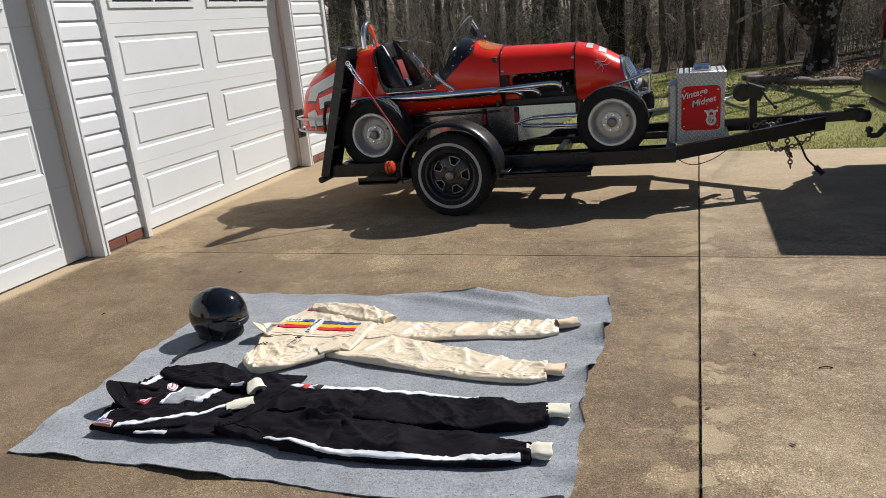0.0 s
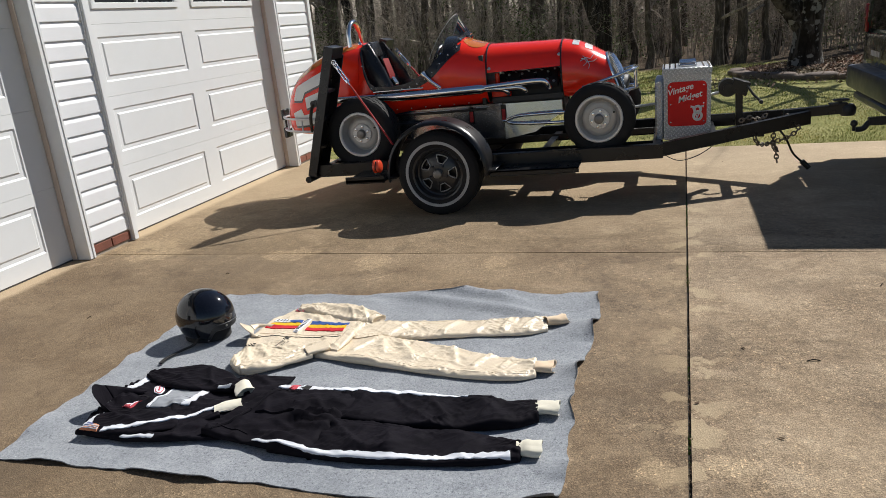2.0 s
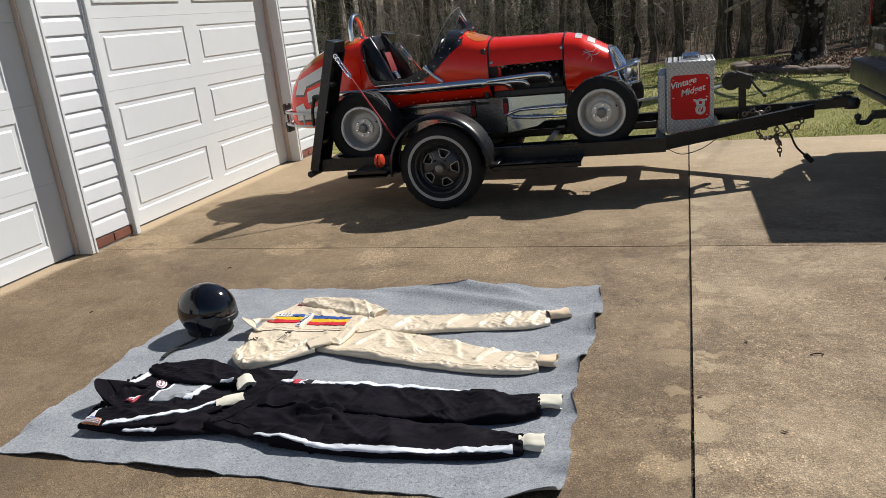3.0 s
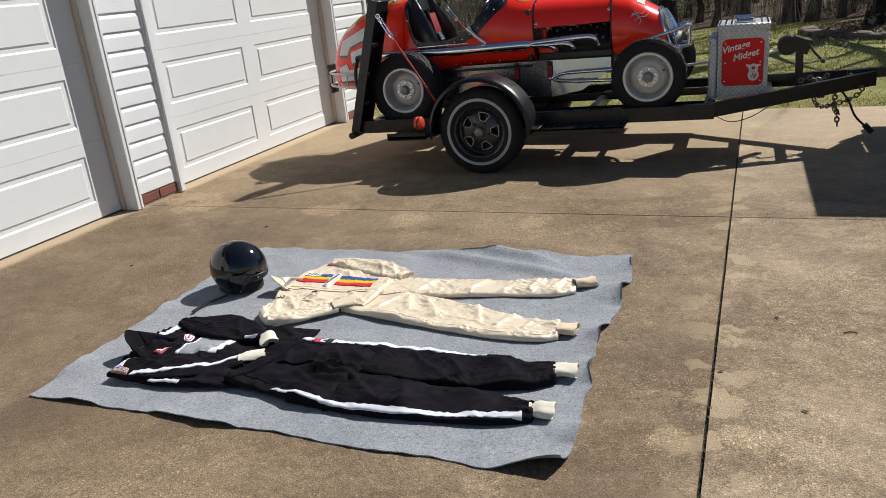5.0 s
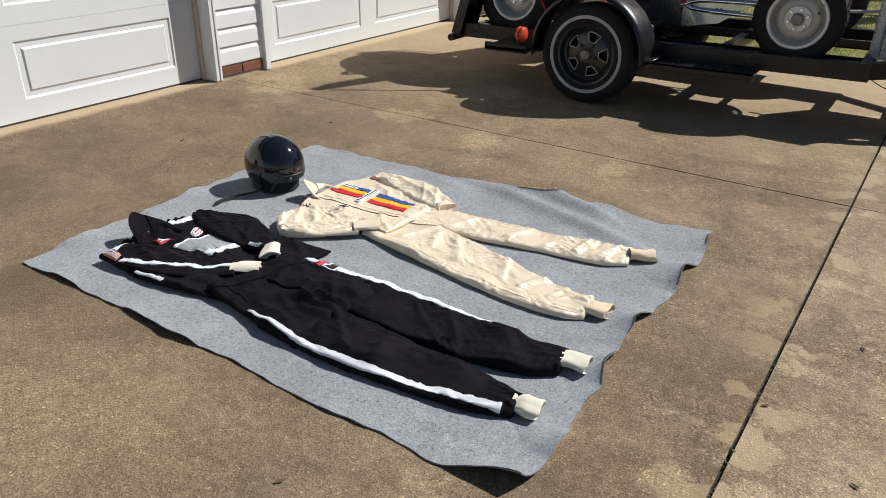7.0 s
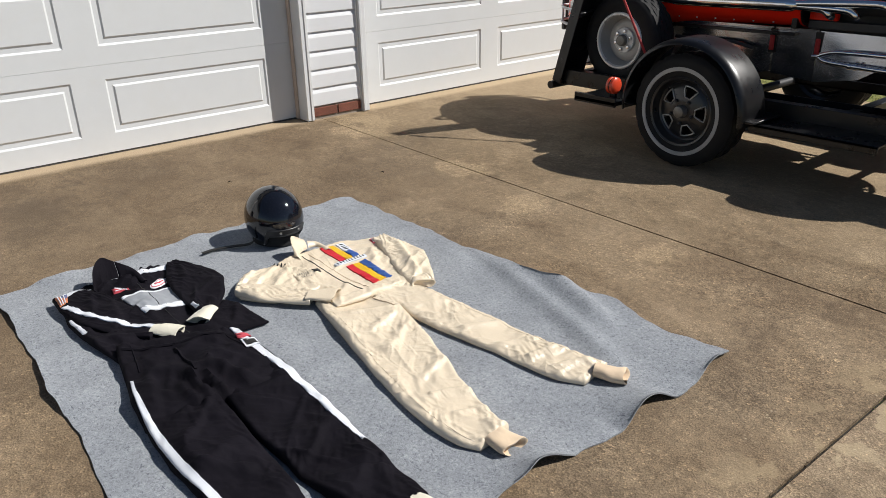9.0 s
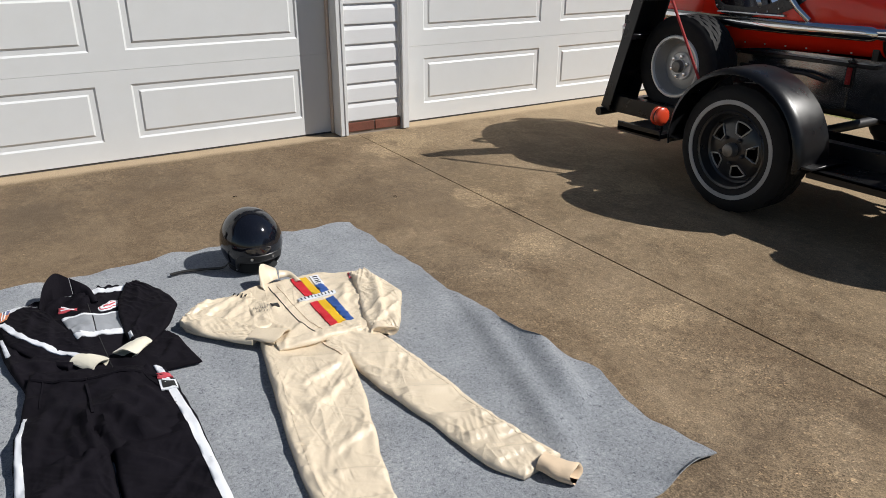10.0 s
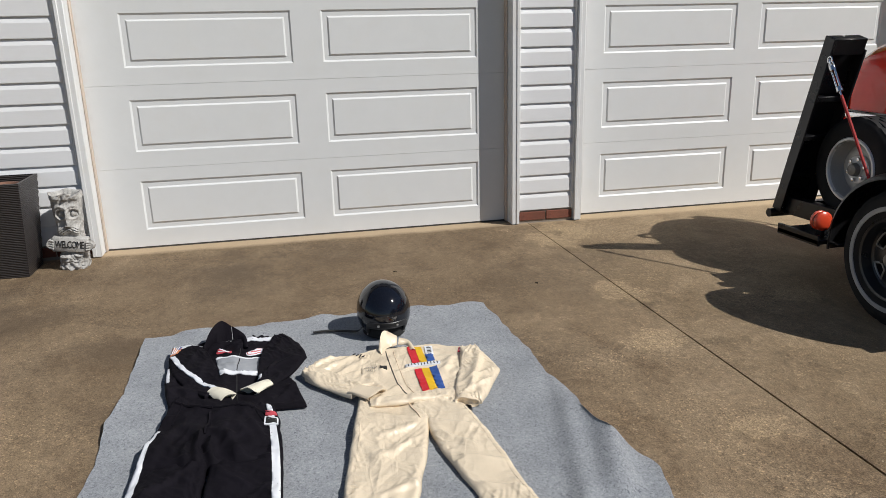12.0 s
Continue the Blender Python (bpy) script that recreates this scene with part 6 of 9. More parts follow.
def blanket_point(u, v):
    """u along x (0 at the garage side), v along y; corners, wavy edges, ripples and lifted hems."""
    x = -3.03 + 2.055 * u
    y = 2.455 + v * (1.625 + 0.115 * u)
    x += edge_wave(v * 1.7, 3.0, 0.028) * (smooth01((0.2 - u) / 0.2) + smooth01((u - 0.8) / 0.2))
    y += 0.055 * math.exp(-((u - 0.745) / 0.06) ** 2) * smooth01((v - 0.8) / 0.2) - 0.035 * math.exp(-((u - 0.60) / 0.09) ** 2) * smooth01((v - 0.8) / 0.2)
    y += edge_wave(u * 2.1, 8.0, 0.022) * (smooth01((0.2 - v) / 0.2) + smooth01((v - 0.8) / 0.2))
    x += -0.055 * math.sin(v * math.pi) * smooth01((0.15 - u) / 0.15)
    x += 0.015 * math.sin(v * 9 + 1) * smooth01((u - 0.9) / 0.1)
    rim = math.exp(-min(u * 2.0, (1 - u) * 2.0, v * 1.65, (1 - v) * 1.65) / 0.16)
    z = 0.006 + 0.003 * noise.noise(Vector((x * 5, y * 5, 0))) + (0.0012 + 0.0045 * rim) * max(0.0, noise.noise(Vector((x * 15, y * 15, 3))) + 0.1)
    # ridge that runs in from the far edge towards the end hem
    d = (y - 4.09) + 0.34 * (x + 1.50)
    z += 0.050 * math.exp(-(d / (0.05 if d > 0 else 0.075)) ** 2) * smooth01((x + 2.45) / 0.75) * smooth01((-1.25 - x) / 0.22)
    d2 = (y - 3.97) + 0.27 * (x + 1.5)
    z += 0.022 * math.exp(-(d2 / 0.045) ** 2) * smooth01((x + 2.3) / 0.5) * smooth01((-1.05 - x) / 0.3)
    # lifted scallops along the hems
    for edge, along, seed in ((1 - u, v, 1.0), (v, u, 2.0), (u, v, 5.0), (1 - v, u, 7.0)):
        lift = max(0.0, noise.noise(Vector((along * 9.0, seed, 1.5))) + 0.02)
        amp = 0.080 if seed < 3 else 0.030
        near = math.exp(-(edge / 0.030) ** 1.0)
        z += amp * lift * near
        if seed == 2.0:
            y += (0.030 * lift - 0.006) * near
        elif seed == 1.0:
            x -= (0.018 * lift - 0.004) * near
    return Vector((x, y, z))


NU, NV = 190, 160
verts, faces = [], []
for lay in (0, 1):
    for i in range(NU + 1):
        for j in range(NV + 1):
            p = blanket_point(i / NU, j / NV)
            verts.append((p.x, p.y, p.z if lay == 0 else p.z - 0.0045))
def vid(lay, i, j):
    return lay * (NU + 1) * (NV + 1) + i * (NV + 1) + j
for i in range(NU):
    for j in range(NV):
        faces.append((vid(0, i, j), vid(0, i + 1, j), vid(0, i + 1, j + 1), vid(0, i, j + 1)))
        faces.append((vid(1, i, j), vid(1, i, j + 1), vid(1, i + 1, j + 1), vid(1, i + 1, j)))
for i in range(NU):
    for j in (0, NV):
        faces.append((vid(0, i, j), vid(1, i, j), vid(1, i + 1, j), vid(0, i + 1, j)))
for j in range(NV):
    for i in (0, NU):
        faces.append((vid(0, i, j), vid(0, i, j + 1), vid(1, i, j + 1), vid(1, i, j)))
me = bpy.data.meshes.new("blanket")
me.from_pydata(verts, [], faces)
tagged(part_from("blanket", me, FELT, angle=70), "grey flecked felt blanket with wavy edges on concrete", "blanket")


# ---- clothing laid flat ----


class Panel:
    """A flat double layer of cloth between two edges, given as (x, y, x, y) stations; s runs along, u across."""

    def __init__(self, stations, base, thick, seed, fold=0.008, creases=(), soft=0.5, sink=0.0, gather=1.0, crisp=0.0):
        self.st = [tuple(map(float, p)) for p in stations]
        self.base, self.thick, self.seed, self.fold, self.creases, self.soft, self.sink, self.gather, self.crisp = base, thick, seed, fold, creases, soft, sink, gather, crisp
        acc = [0.0]
        for p, q in zip(self.st, self.st[1:]):
            acc.append(acc[-1] + math.hypot((q[0] + q[2] - p[0] - p[2]) / 2, (q[1] + q[3] - p[1] - p[3]) / 2))
        self.acc, self.length = acc, acc[-1]

    def edges(self, s):
        d = min(max(s, 0.0), 1.0) * self.length
        i = 0
        while i < len(self.acc) - 2 and d > self.acc[i + 1]:
            i += 1
        t = (d - self.acc[i]) / max(1e-6, self.acc[i + 1] - self.acc[i])
        p, q = self.st[i], self.st[i + 1]
        lin = [blend(t, p[k], q[k]) for k in range(4)]
        o, r = self.st[max(0, i - 1)], self.st[min(len(self.st) - 1, i + 2)]
        t2, t3 = t * t, t * t * t
        cub = [0.5 * (2 * p[k] + (q[k] - o[k]) * t + (2 * o[k] - 5 * p[k] + 4 * q[k] - r[k]) * t2 + (3 * p[k] - o[k] - 3 * q[k] + r[k]) * t3) for k in range(4)]
        return [blend(self.soft, m, n) for m, n in zip(lin, cub)]

    def flat(self, s, u):
        x0, y0, x1, y1 = self.edges(s)
        d = s * self.length
        wob = 0.004 * noise.noise(Vector((d * 13, math.copysign(3.0, u), self.seed))) * abs(u) ** 3
        wide = math.hypot(x1 - x0, y1 - y0)
        f = (u * (1 + 2 * wob / max(wide, 0.02)) + 1) / 2
        return blend(f, x0, x1), blend(f, y0, y1), wide

    def where(self, x, y):
        """The (s, u) that lies under a place on the ground."""
        best = (1e9, 0, 0)
        lo, hi = 0.0, 1.0
        for rounds in range(3):
            for k in range(25):
                s = lo + (hi - lo) * k / 24
                x0, y0, x1, y1 = self.edges(s)
                dx, dy = x1 - x0, y1 - y0
                n2 = dx * dx + dy * dy
                f = ((x - x0) * dx + (y - y0) * dy) / n2
                d = (x - x0 - f * dx) ** 2 + (y - y0 - f * dy) ** 2
                if d < best[0]:
                    best = (d, s, 2 * f - 1)
            w = (hi - lo) / 24
            lo, hi = max(0.0, best[1] - w), min(1.0, best[1] + w)
        return best[1], best[2]

    def point(self, s, u, off=0.0):
        x, y, wide = self.flat(s, u)
        d = s * self.length
        l = u * wide / 2
        e = min((1 - abs(u)) * wide / 2, d + 0.004, self.length - d + 0.004)
        r = 0.016
        crown = math.sqrt(max(0.0, 1 - (1 - min(1.0, max(0.0, e) / r)) ** 2))
        low = noise.noise(Vector((x * 6.5, y * 6.5, self.seed * 3.1)))
        folds = 0.0
        for ang, dens, sd, gain in ((0.5, 11, 1.7, 1.0), (-0.75, 10, 2.9, 1.0), (1.2, 19, 4.3, 0.6), (-0.2, 21, 5.9, 0.6), (0.9, 36, 7.1, 0.38)):
            ca, sa = math.cos(ang), math.sin(ang)
            n = noise.noise(Vector(((d * ca + l * sa) * 3.4, (l * ca - d * sa) * dens, self.seed * sd)))
            rid = max(0.0, 1 - abs(n) * 3.2)
            folds += (1.0 - 0.7 * (1 - self.gather) * smooth01((abs(u) - 0.55) / 0.25)) * gain * rid ** 1.3 * max(0.0, 0.35 + 1.3 * noise.noise(Vector((x * 4.3, y * 4.3, self.seed + sd))))
        hem = math.exp(-min(d, self.length - d) / 0.05)
        side = math.exp(-(((1 - abs(u)) * wide / 2 - 0.03) / 0.022) ** 2)
        pucker = noise.noise(Vector((d * 16, l * 60, self.seed + 20))) * hem + 0.8 * self.gather * noise.noise(Vector((d * 55, l * 16, self.seed + 31))) * side
        z = self.thick * (0.8 + 0.5 * low) * crown + self.fold * (0.5 * low + 1.0 * folds + 0.55 * pucker) * min(1.0, 0.35 + crown)
        if self.crisp:
            # short sharp wrinkles that run in from seams and hems
            for ang, dens, sd in ((0.35, 46, 3.3), (-0.6, 52, 8.8), (1.25, 40, 5.1)):
                ca, sa = math.cos(ang), math.sin(ang)
                n = noise.noise(Vector(((d * ca + l * sa) * 9.0, (l * ca - d * sa) * dens, self.seed * sd)))
                gate = max(0.0, noise.noise(Vector((x * 7.5, y * 7.5, self.seed + sd * 2))) - 0.05 + 0.45 * hem + 0.25 * side)
                z += self.crisp * 0.0085 * max(0.0, 1 - abs(n) * 4.0) * min(0.7, gate) * crown
        for x0, y0, x1, y1, amp, w in self.creases:
            dx, dy = x1 - x0, y1 - y0
            n = math.hypot(dx, dy)
            t = ((x - x0) * dx + (y - y0) * dy) / (n * n)
            if -0.05 < t < 1.05:
                dist = ((x - x0) * -dy + (y - y0) * dx) / n + 0.006 * noise.noise(Vector((t * 4, x0 * 9, 1.0)))
                width = w if dist > 0 else w * 2.2
                z += amp * math.exp(-(dist / width) ** 2) * smooth01((t + 0.05) / 0.25) * smooth01((1.05 - t) / 0.3) * min(1.0, crown + 0.2)
        return Vector((x, y, self.base + max(z, -0.001) - self.sink * smooth01((s - 0.82) / 0.10) + off))

    def mesh(self, name, material, parent, label="", step=0.006, across=56):
        n = max(4, int(self.length / step))
        bm = B()
        rings = []
        for k in range(n + 1):
            s = k / n
            top = [self.point(s, math.sin(math.pi * (j / across - 0.5)) * 0.4 + (2 * j / across - 1) * 0.6) for j in range(across + 1)]
            under = [Vector((p.x, p.y, min(p.z, self.base) - 0.003)) for p in (top[-1].lerp(top[0], t) for t in (0.02, 0.5, 0.98))]
            rings.append(top + under)
        loft(bm, rings)
        return part(name, bm, material, parent, label, angle=80)

    def patch(self, name, material, parent, c0, c1, c2, c3, off=0.002, label="", step=0.008):
        """A piece of cloth sewn on between four corners on the ground, c0-c1 its start and c3-c2 its end."""
        n = max(2, int(max(math.dist(c0, c3), math.dist(c1, c2)) / step))
        m = max(2, int(max(math.dist(c0, c1), math.dist(c3, c2)) / step))
        bm = B()
        rings = []
        for k in range(n + 1):
            t = k / n
            row = []
            for j in range(m + 1):
                f = j / m
                x = blend(f, blend(t, c0[0], c3[0]), blend(t, c1[0], c2[0]))
                y = blend(f, blend(t, c0[1], c3[1]), blend(t, c1[1], c2[1]))
                s, u = self.where(x, y)
                row.append(self.point(s, max(-0.97, min(0.97, u)), off))
            rings.append(row)
        top = loft(bm, rings, False)
        low = loft(bm, [[p + Vector((0, 0, -0.004)) for p in r] for r in rings], False)
        for k in range(n):
            for j in (0, m):
                bm.faces.new((top[k][j], top[k + 1][j], low[k + 1][j], low[k][j]))
        for j in range(m):
            for k in (0, n):
                bm.faces.new((top[k][j], top[k][j + 1], low[k][j + 1], low[k][j]))
        return part(name, bm, material, parent, label, angle=80)

    def oval(self, name, material, parent, c, a, b, turn, off=0.003, label=""):
        """A sewn-on oval round a place on the ground, with half axes a and b."""
        bm = B()
        rings = []
        for f in (1.0, 0.75, 0.5, 0.25, 0.02):
            ring = []
            for k in range(28):
                t = 2 * math.pi * k / 28
                x, y = a * f * math.cos(t), b * f * math.sin(t)
                s, u = self.where(c[0] + x * math.cos(turn) - y * math.sin(turn), c[1] + x * math.sin(turn) + y * math.cos(turn))
                ring.append(self.point(s, u, off))
            rings.append(ring)
        loft(bm, [[p + Vector((0, 0, -0.004)) for p in rings[0]]] + rings)
        return part(name, bm, material, parent, label, angle=80)

    def along(self, name, material, parent, s0, s1, u0, u1, w, off=0.002, label=""):
        """A stripe of width w whose middle runs from (s0, u0) to (s1, u1)."""
        n = max(2, int(self.length * abs(s1 - s0) / 0.01))
        bm = B()
        rings = []
        for k in range(n + 1):
            s, u = blend(k / n, s0, s1), blend(k / n, u0, u1)
            h = w / self.flat(s, u)[2]
            rings.append([self.point(s, max(-0.985, min(0.985, u + h * q)), off) for q in (-1, -0.5, 0, 0.5, 1)])
        rings = [r + [p + Vector((0, 0, -0.004)) for p in reversed(r)] for r in rings]
        loft(bm, rings)
        return part(name, bm, material, parent, label, angle=80)

    def seam(self, name, material, parent, pts, r=0.0016, off=0.0006, label=""):
        """A seam or a bar of print through places on the ground."""
        out = []
        for p, q in zip(pts, pts[1:]):
            n = max(2, int(math.dist(p, q) / 0.012))
            for k in range(n):
                s, u = self.where(blend(k / n, p[0], q[0]), blend(k / n, p[1], q[1]))
                out.append(self.point(s, u, off))
        s, u = self.where(*pts[-1])
        out.append(self.point(s, u, off))
        bm = B()
        tube(bm, out, r, 5)
        return part(name, bm, material, parent, label)

    def print_row(self, parent, p, q, count, tall, r, material):
        """A row of unreadable print: short upright bars between two places."""
        dx, dy = q[0] - p[0], q[1] - p[1]
        n = math.hypot(dx, dy)
        for k in range(count):
            t = (k + 0.5) / count
            x, y = p[0] + dx * t, p[1] + dy * t
            hx, hy = -dy / n * tall / 2, dx / n * tall / 2
            self.seam("print_bar", material, parent, [(x - hx, y - hy), (x + hx, y + hy)], r, 0.0050)


def knit_cuff(name, p0, p1, w0, w1, h, base, material, parent, label=""):
    """A soft ribbed cuff: gathered where it is sewn on, flaring, sagging flat, with a hollow mouth."""
    p0, p1 = Vector((*p0, 0)), Vector((*p1, 0))
    d = (p1 - p0).normalized()
    side = Vector((-d.y, d.x, 0))
    seed = p0.x * 7 + p0.y * 3
    bm = B()
    rings = []
    for f, sc, up in ((-0.12, 0.84, 0.95), (0.05, 0.80, 0.95), (0.2, 0.86, 1.0), (0.4, 0.93, 1.0), (0.6, 0.97, 0.95), (0.8, 1.0, 0.95), (0.93, 1.03, 1.0), (1.0, 1.0, 0.98), (0.99, 0.90, 0.84), (0.90, 0.84, 0.74), (0.7, 0.80, 0.66)):
        c = p0 + (p1 - p0) * f + side * 0.006 * math.sin(f * 3 + seed * 5)
        w = (w0 + (w1 - w0) * f) * sc
        hh = h * up * (0.92 + 0.18 * noise.noise(Vector((f * 2.5, seed, 2.0))))
        ring = []
        for j in range(48):
            t = 2 * math.pi * j / 48
            soft = 1 + 0.13 * noise.noise(Vector((math.cos(t) * 1.3 + seed, math.sin(t) * 1.3, f * 1.6)))
            rib = 1 + 0.016 * (1 if j % 2 else -1)
            z = hh * (0.5 + 0.5 * math.sin(t) * soft * rib) + 0.004 * math.sin(2 * t + seed) * max(0.0, math.sin(t))
            mouth = d * (0.006 * math.sin(t + seed) + 0.003 * math.sin(3 * t + seed)) * smooth01((f - 0.5) / 0.5)
            ring.append(c + side * (w * math.cos(t) * soft * rib) + mouth + Vector((0, 0, base + max(0.0005, z))))
        rings.append(ring)
    loft(bm, rings, True, (False, True))
    return part(name, bm, material, parent, label, angle=70)


def collar_flap(name, base, top, material, parent, label=""):
    """A standing or folded collar leaf between a line along the neck and its free edge."""
    lo, hi = curve_pts(base, 8), curve_pts(top, 8)
    bm = B()
    rings = []
    for p, q in zip(lo, hi):
        out = (q - p).normalized().cross(Vector((0, 0, 1)).cross(q - p)).normalized() * 0.002
        bow = Vector((0, 0, 0.006))
        rings.append([p + out, p.lerp(q, 0.5) + bow + out, q + out, q - out, p.lerp(q, 0.5) + bow - out, p - out])
    loft(bm, rings)
    return part(name, bm, material, parent, label, angle=75)


GB = 0.014                       # cloth lies on the felt


def draped(name, panels, pts, w, material, parent, label="", off=0.0026, taper=0.0):
    """A band of cloth of width w through places on the ground, lying over whichever panel is on top."""
    line = curve_pts([(x, y, 0) for x, y in pts], 10)
    bm = B()
    rings = []
    for i, p in enumerate(line):
        d = (line[min(i + 1, len(line) - 1)] - line[max(i - 1, 0)]).normalized()
        side = Vector((-d.y, d.x, 0))
        ww = w * (1 - taper * (1 - smooth01(i / 30)))
        ring = []
        for q in (-0.5, -0.25, 0, 0.25, 0.5):
            c = p + side * ww * q
            z = GB
            for pan in panels:
                s, u = pan.where(c.x, c.y)
                if abs(u) <= 1.0:
                    z = max(z, pan.point(s, max(-0.97, min(0.97, u))).z)
            ring.append(Vector((c.x, c.y, z + off)))
        rings.append(ring + [v + Vector((0, 0, -0.005)) for v in reversed(ring)])
    loft(bm, rings)
    return part(name, bm, material, parent, label, angle=80)


# -- cream suit --
cream = thing("racing_suit", (-1.920, 3.528, 0.008), "cream satin racing suit with three coloured chest stripes on the blanket", "racing suit", "suits on the blanket")
leg_b = Panel([(-2.150, 3.346, -2.02, 3.56), (-2.03, 3.325, -1.945, 3.575), (-1.922, 3.304, -1.866, 3.562), (-1.728, 3.270, -1.706, 3.524), (-1.559, 3.238, -1.545, 3.476), (-1.417, 3.220, -1.400, 3.430), (-1.301, 3.216, -1.290, 3.402), (-1.202, 3.227, -1.215, 3.388), (-1.144, 3.258, -1.160, 3.382)], GB, 0.019, 2.6, 0.0055, [(-1.900, 3.544, -2.000, 3.364, 0.011, 0.012), (-1.890, 3.539, -1.820, 3.363, 0.010, 0.012), (-1.800, 3.524, -1.680, 3.340, 0.010, 0.011), (-1.720, 3.338, -1.600, 3.484, 0.008, 0.010), (-1.540, 3.477, -1.480, 3.310, 0.009, 0.010), (-1.420, 3.293, -1.350, 3.436, 0.008, 0.009), (-1.300, 3.289, -1.260, 3.401, 0.008, 0.008)], gather=0.9, crisp=0.9)
leg_a = Panel([(-2.06, 3.53, -2.06, 3.715), (-1.927, 3.558, -1.944, 3.732), (-1.777, 3.566, -1.814, 3.758), (-1.666, 3.582, -1.696, 3.769), (-1.553, 3.607, -1.567, 3.776), (-1.433, 3.629, -1.451, 3.785), (-1.323, 3.642, -1.347, 3.799), (-1.235, 3.664, -1.270, 3.818), (-1.165, 3.705, -1.190, 3.842)], GB, 0.019, 1.3, 0.0055, [(-1.920, 3.558, -1.820, 3.733, 0.010, 0.011), (-1.840, 3.572, -1.680, 3.700, 0.010, 0.010), (-1.650, 3.611, -1.580, 3.775, 0.009, 0.010), (-1.500, 3.629, -1.420, 3.793, 0.010, 0.009), (-1.380, 3.655, -1.330, 3.827, 0.010, 0.009), (-1.280, 3.690, -1.220, 3.813, 0.010, 0.009)], gather=0.9, crisp=0.9)
torso = Panel([(-2.055, 3.346, -2.030, 3.723), (-2.130, 3.358, -2.110, 3.733), (-2.240, 3.373, -2.220, 3.763), (-2.360, 3.378, -2.350, 3.808), (-2.460, 3.368, -2.450, 3.853), (-2.520, 3.383, -2.495, 3.863), (-2.550, 3.458, -2.555, 3.718)], GB + 0.004, 0.016, 4.2, 0.0055, [(-2.470, 3.418, -2.270, 3.478, 0.008, 0.010), (-2.420, 3.778, -2.240, 3.698, 0.010, 0.010), (-2.320, 3.398, -2.140, 3.458, 0.009, 0.010), (-2.080, 3.400, -2.190, 3.518, 0.008, 0.009), (-2.490, 3.718, -2.420, 3.818, 0.008, 0.009)], 0.3, crisp=0.7)
slv_l = Panel([(-2.520, 3.438, -2.220, 3.418), (-2.525, 3.318, -2.210, 3.318), (-2.510, 3.233, -2.255, 3.233), (-2.455, 3.183, -2.320, 3.183), (-2.410, 3.153, -2.365, 3.158)], GB + 0.003, 0.022, 6.1, 0.006, [(-2.500, 3.378, -2.380, 3.188, 0.010, 0.010), (-2.460, 3.418, -2.320, 3.258, 0.009, 0.010), (-2.515, 3.288, -2.440, 3.198, 0.009, 0.008)], 0.2, crisp=1.0)
fore_l = Panel([(-2.395, 3.146, -2.450, 3.183), (-2.300, 3.188, -2.375, 3.263), (-2.205, 3.258, -2.282, 3.336), (-2.140, 3.320, -2.200, 3.383)], GB + 0.014, 0.018, 8.4, 0.007, [(-2.380, 3.168, -2.240, 3.308, 0.008, 0.009)], 0.3, crisp=1.0)
slv_r = Panel([(-2.460, 3.813, -2.485, 3.898), (-2.350, 3.790, -2.355, 3.911), (-2.235, 3.753, -2.235, 3.930), (-2.120, 3.713, -2.105, 3.859), (-2.035, 3.694, -1.985, 3.787)], GB + 0.010, 0.026, 7.7, 0.007, [(-2.380, 3.883, -2.040, 3.757, 0.016, 0.011), (-2.430, 3.808, -2.320, 3.838, 0.008, 0.008)], 0.1, crisp=1.0)
leg_a.mesh("trouser_leg", CREAM, cream)
leg_b.mesh("trouser_leg", CREAM, cream)
trunk_c = torso.mesh("jacket_front", CREAM, cream)
slv_l.mesh("sleeve", CREAM, cream)
fore_l.mesh("forearm", CREAM, cream)
slv_r.mesh("sleeve", CREAM, cream)
leg_b.along("side_seam", CREAM, cream, 0.10, 0.97, -0.80, -0.72, 0.0024, 0.0008)
leg_a.along("side_seam", CREAM, cream, 0.12, 0.97, 0.80, 0.72, 0.0024, 0.0008)
torso.seam("zip", DARKSTEEL, trunk_c, [(-2.070, 3.532), (-2.179, 3.506), (-2.419, 3.501), (-2.520, 3.505)], 0.0020, 0.0006, "dark metal front zip")
torso.seam("placket_seam", CREAMKNIT, trunk_c, [(-2.080, 3.562), (-2.180, 3.538), (-2.420, 3.533), (-2.530, 3.538)], 0.0013, 0.0006)
leg_b.seam("fly_seam", CREAMKNIT, cream, [(-2.050, 3.519), (-1.970, 3.535), (-1.910, 3.540)], 0.0022, 0.0008)
# waist band, a flat gathered strip that stands up at its ends
waist = Panel([(-2.050, 3.381, -2.105, 3.384), (-2.035, 3.472, -2.092, 3.474), (-2.040, 3.582, -2.090, 3.584), (-2.045, 3.672, -2.080, 3.685)], GB + 0.020, 0.010, 9.9, 0.010)
waist.mesh("waist_band", CREAM, cream, "gathered waist band")
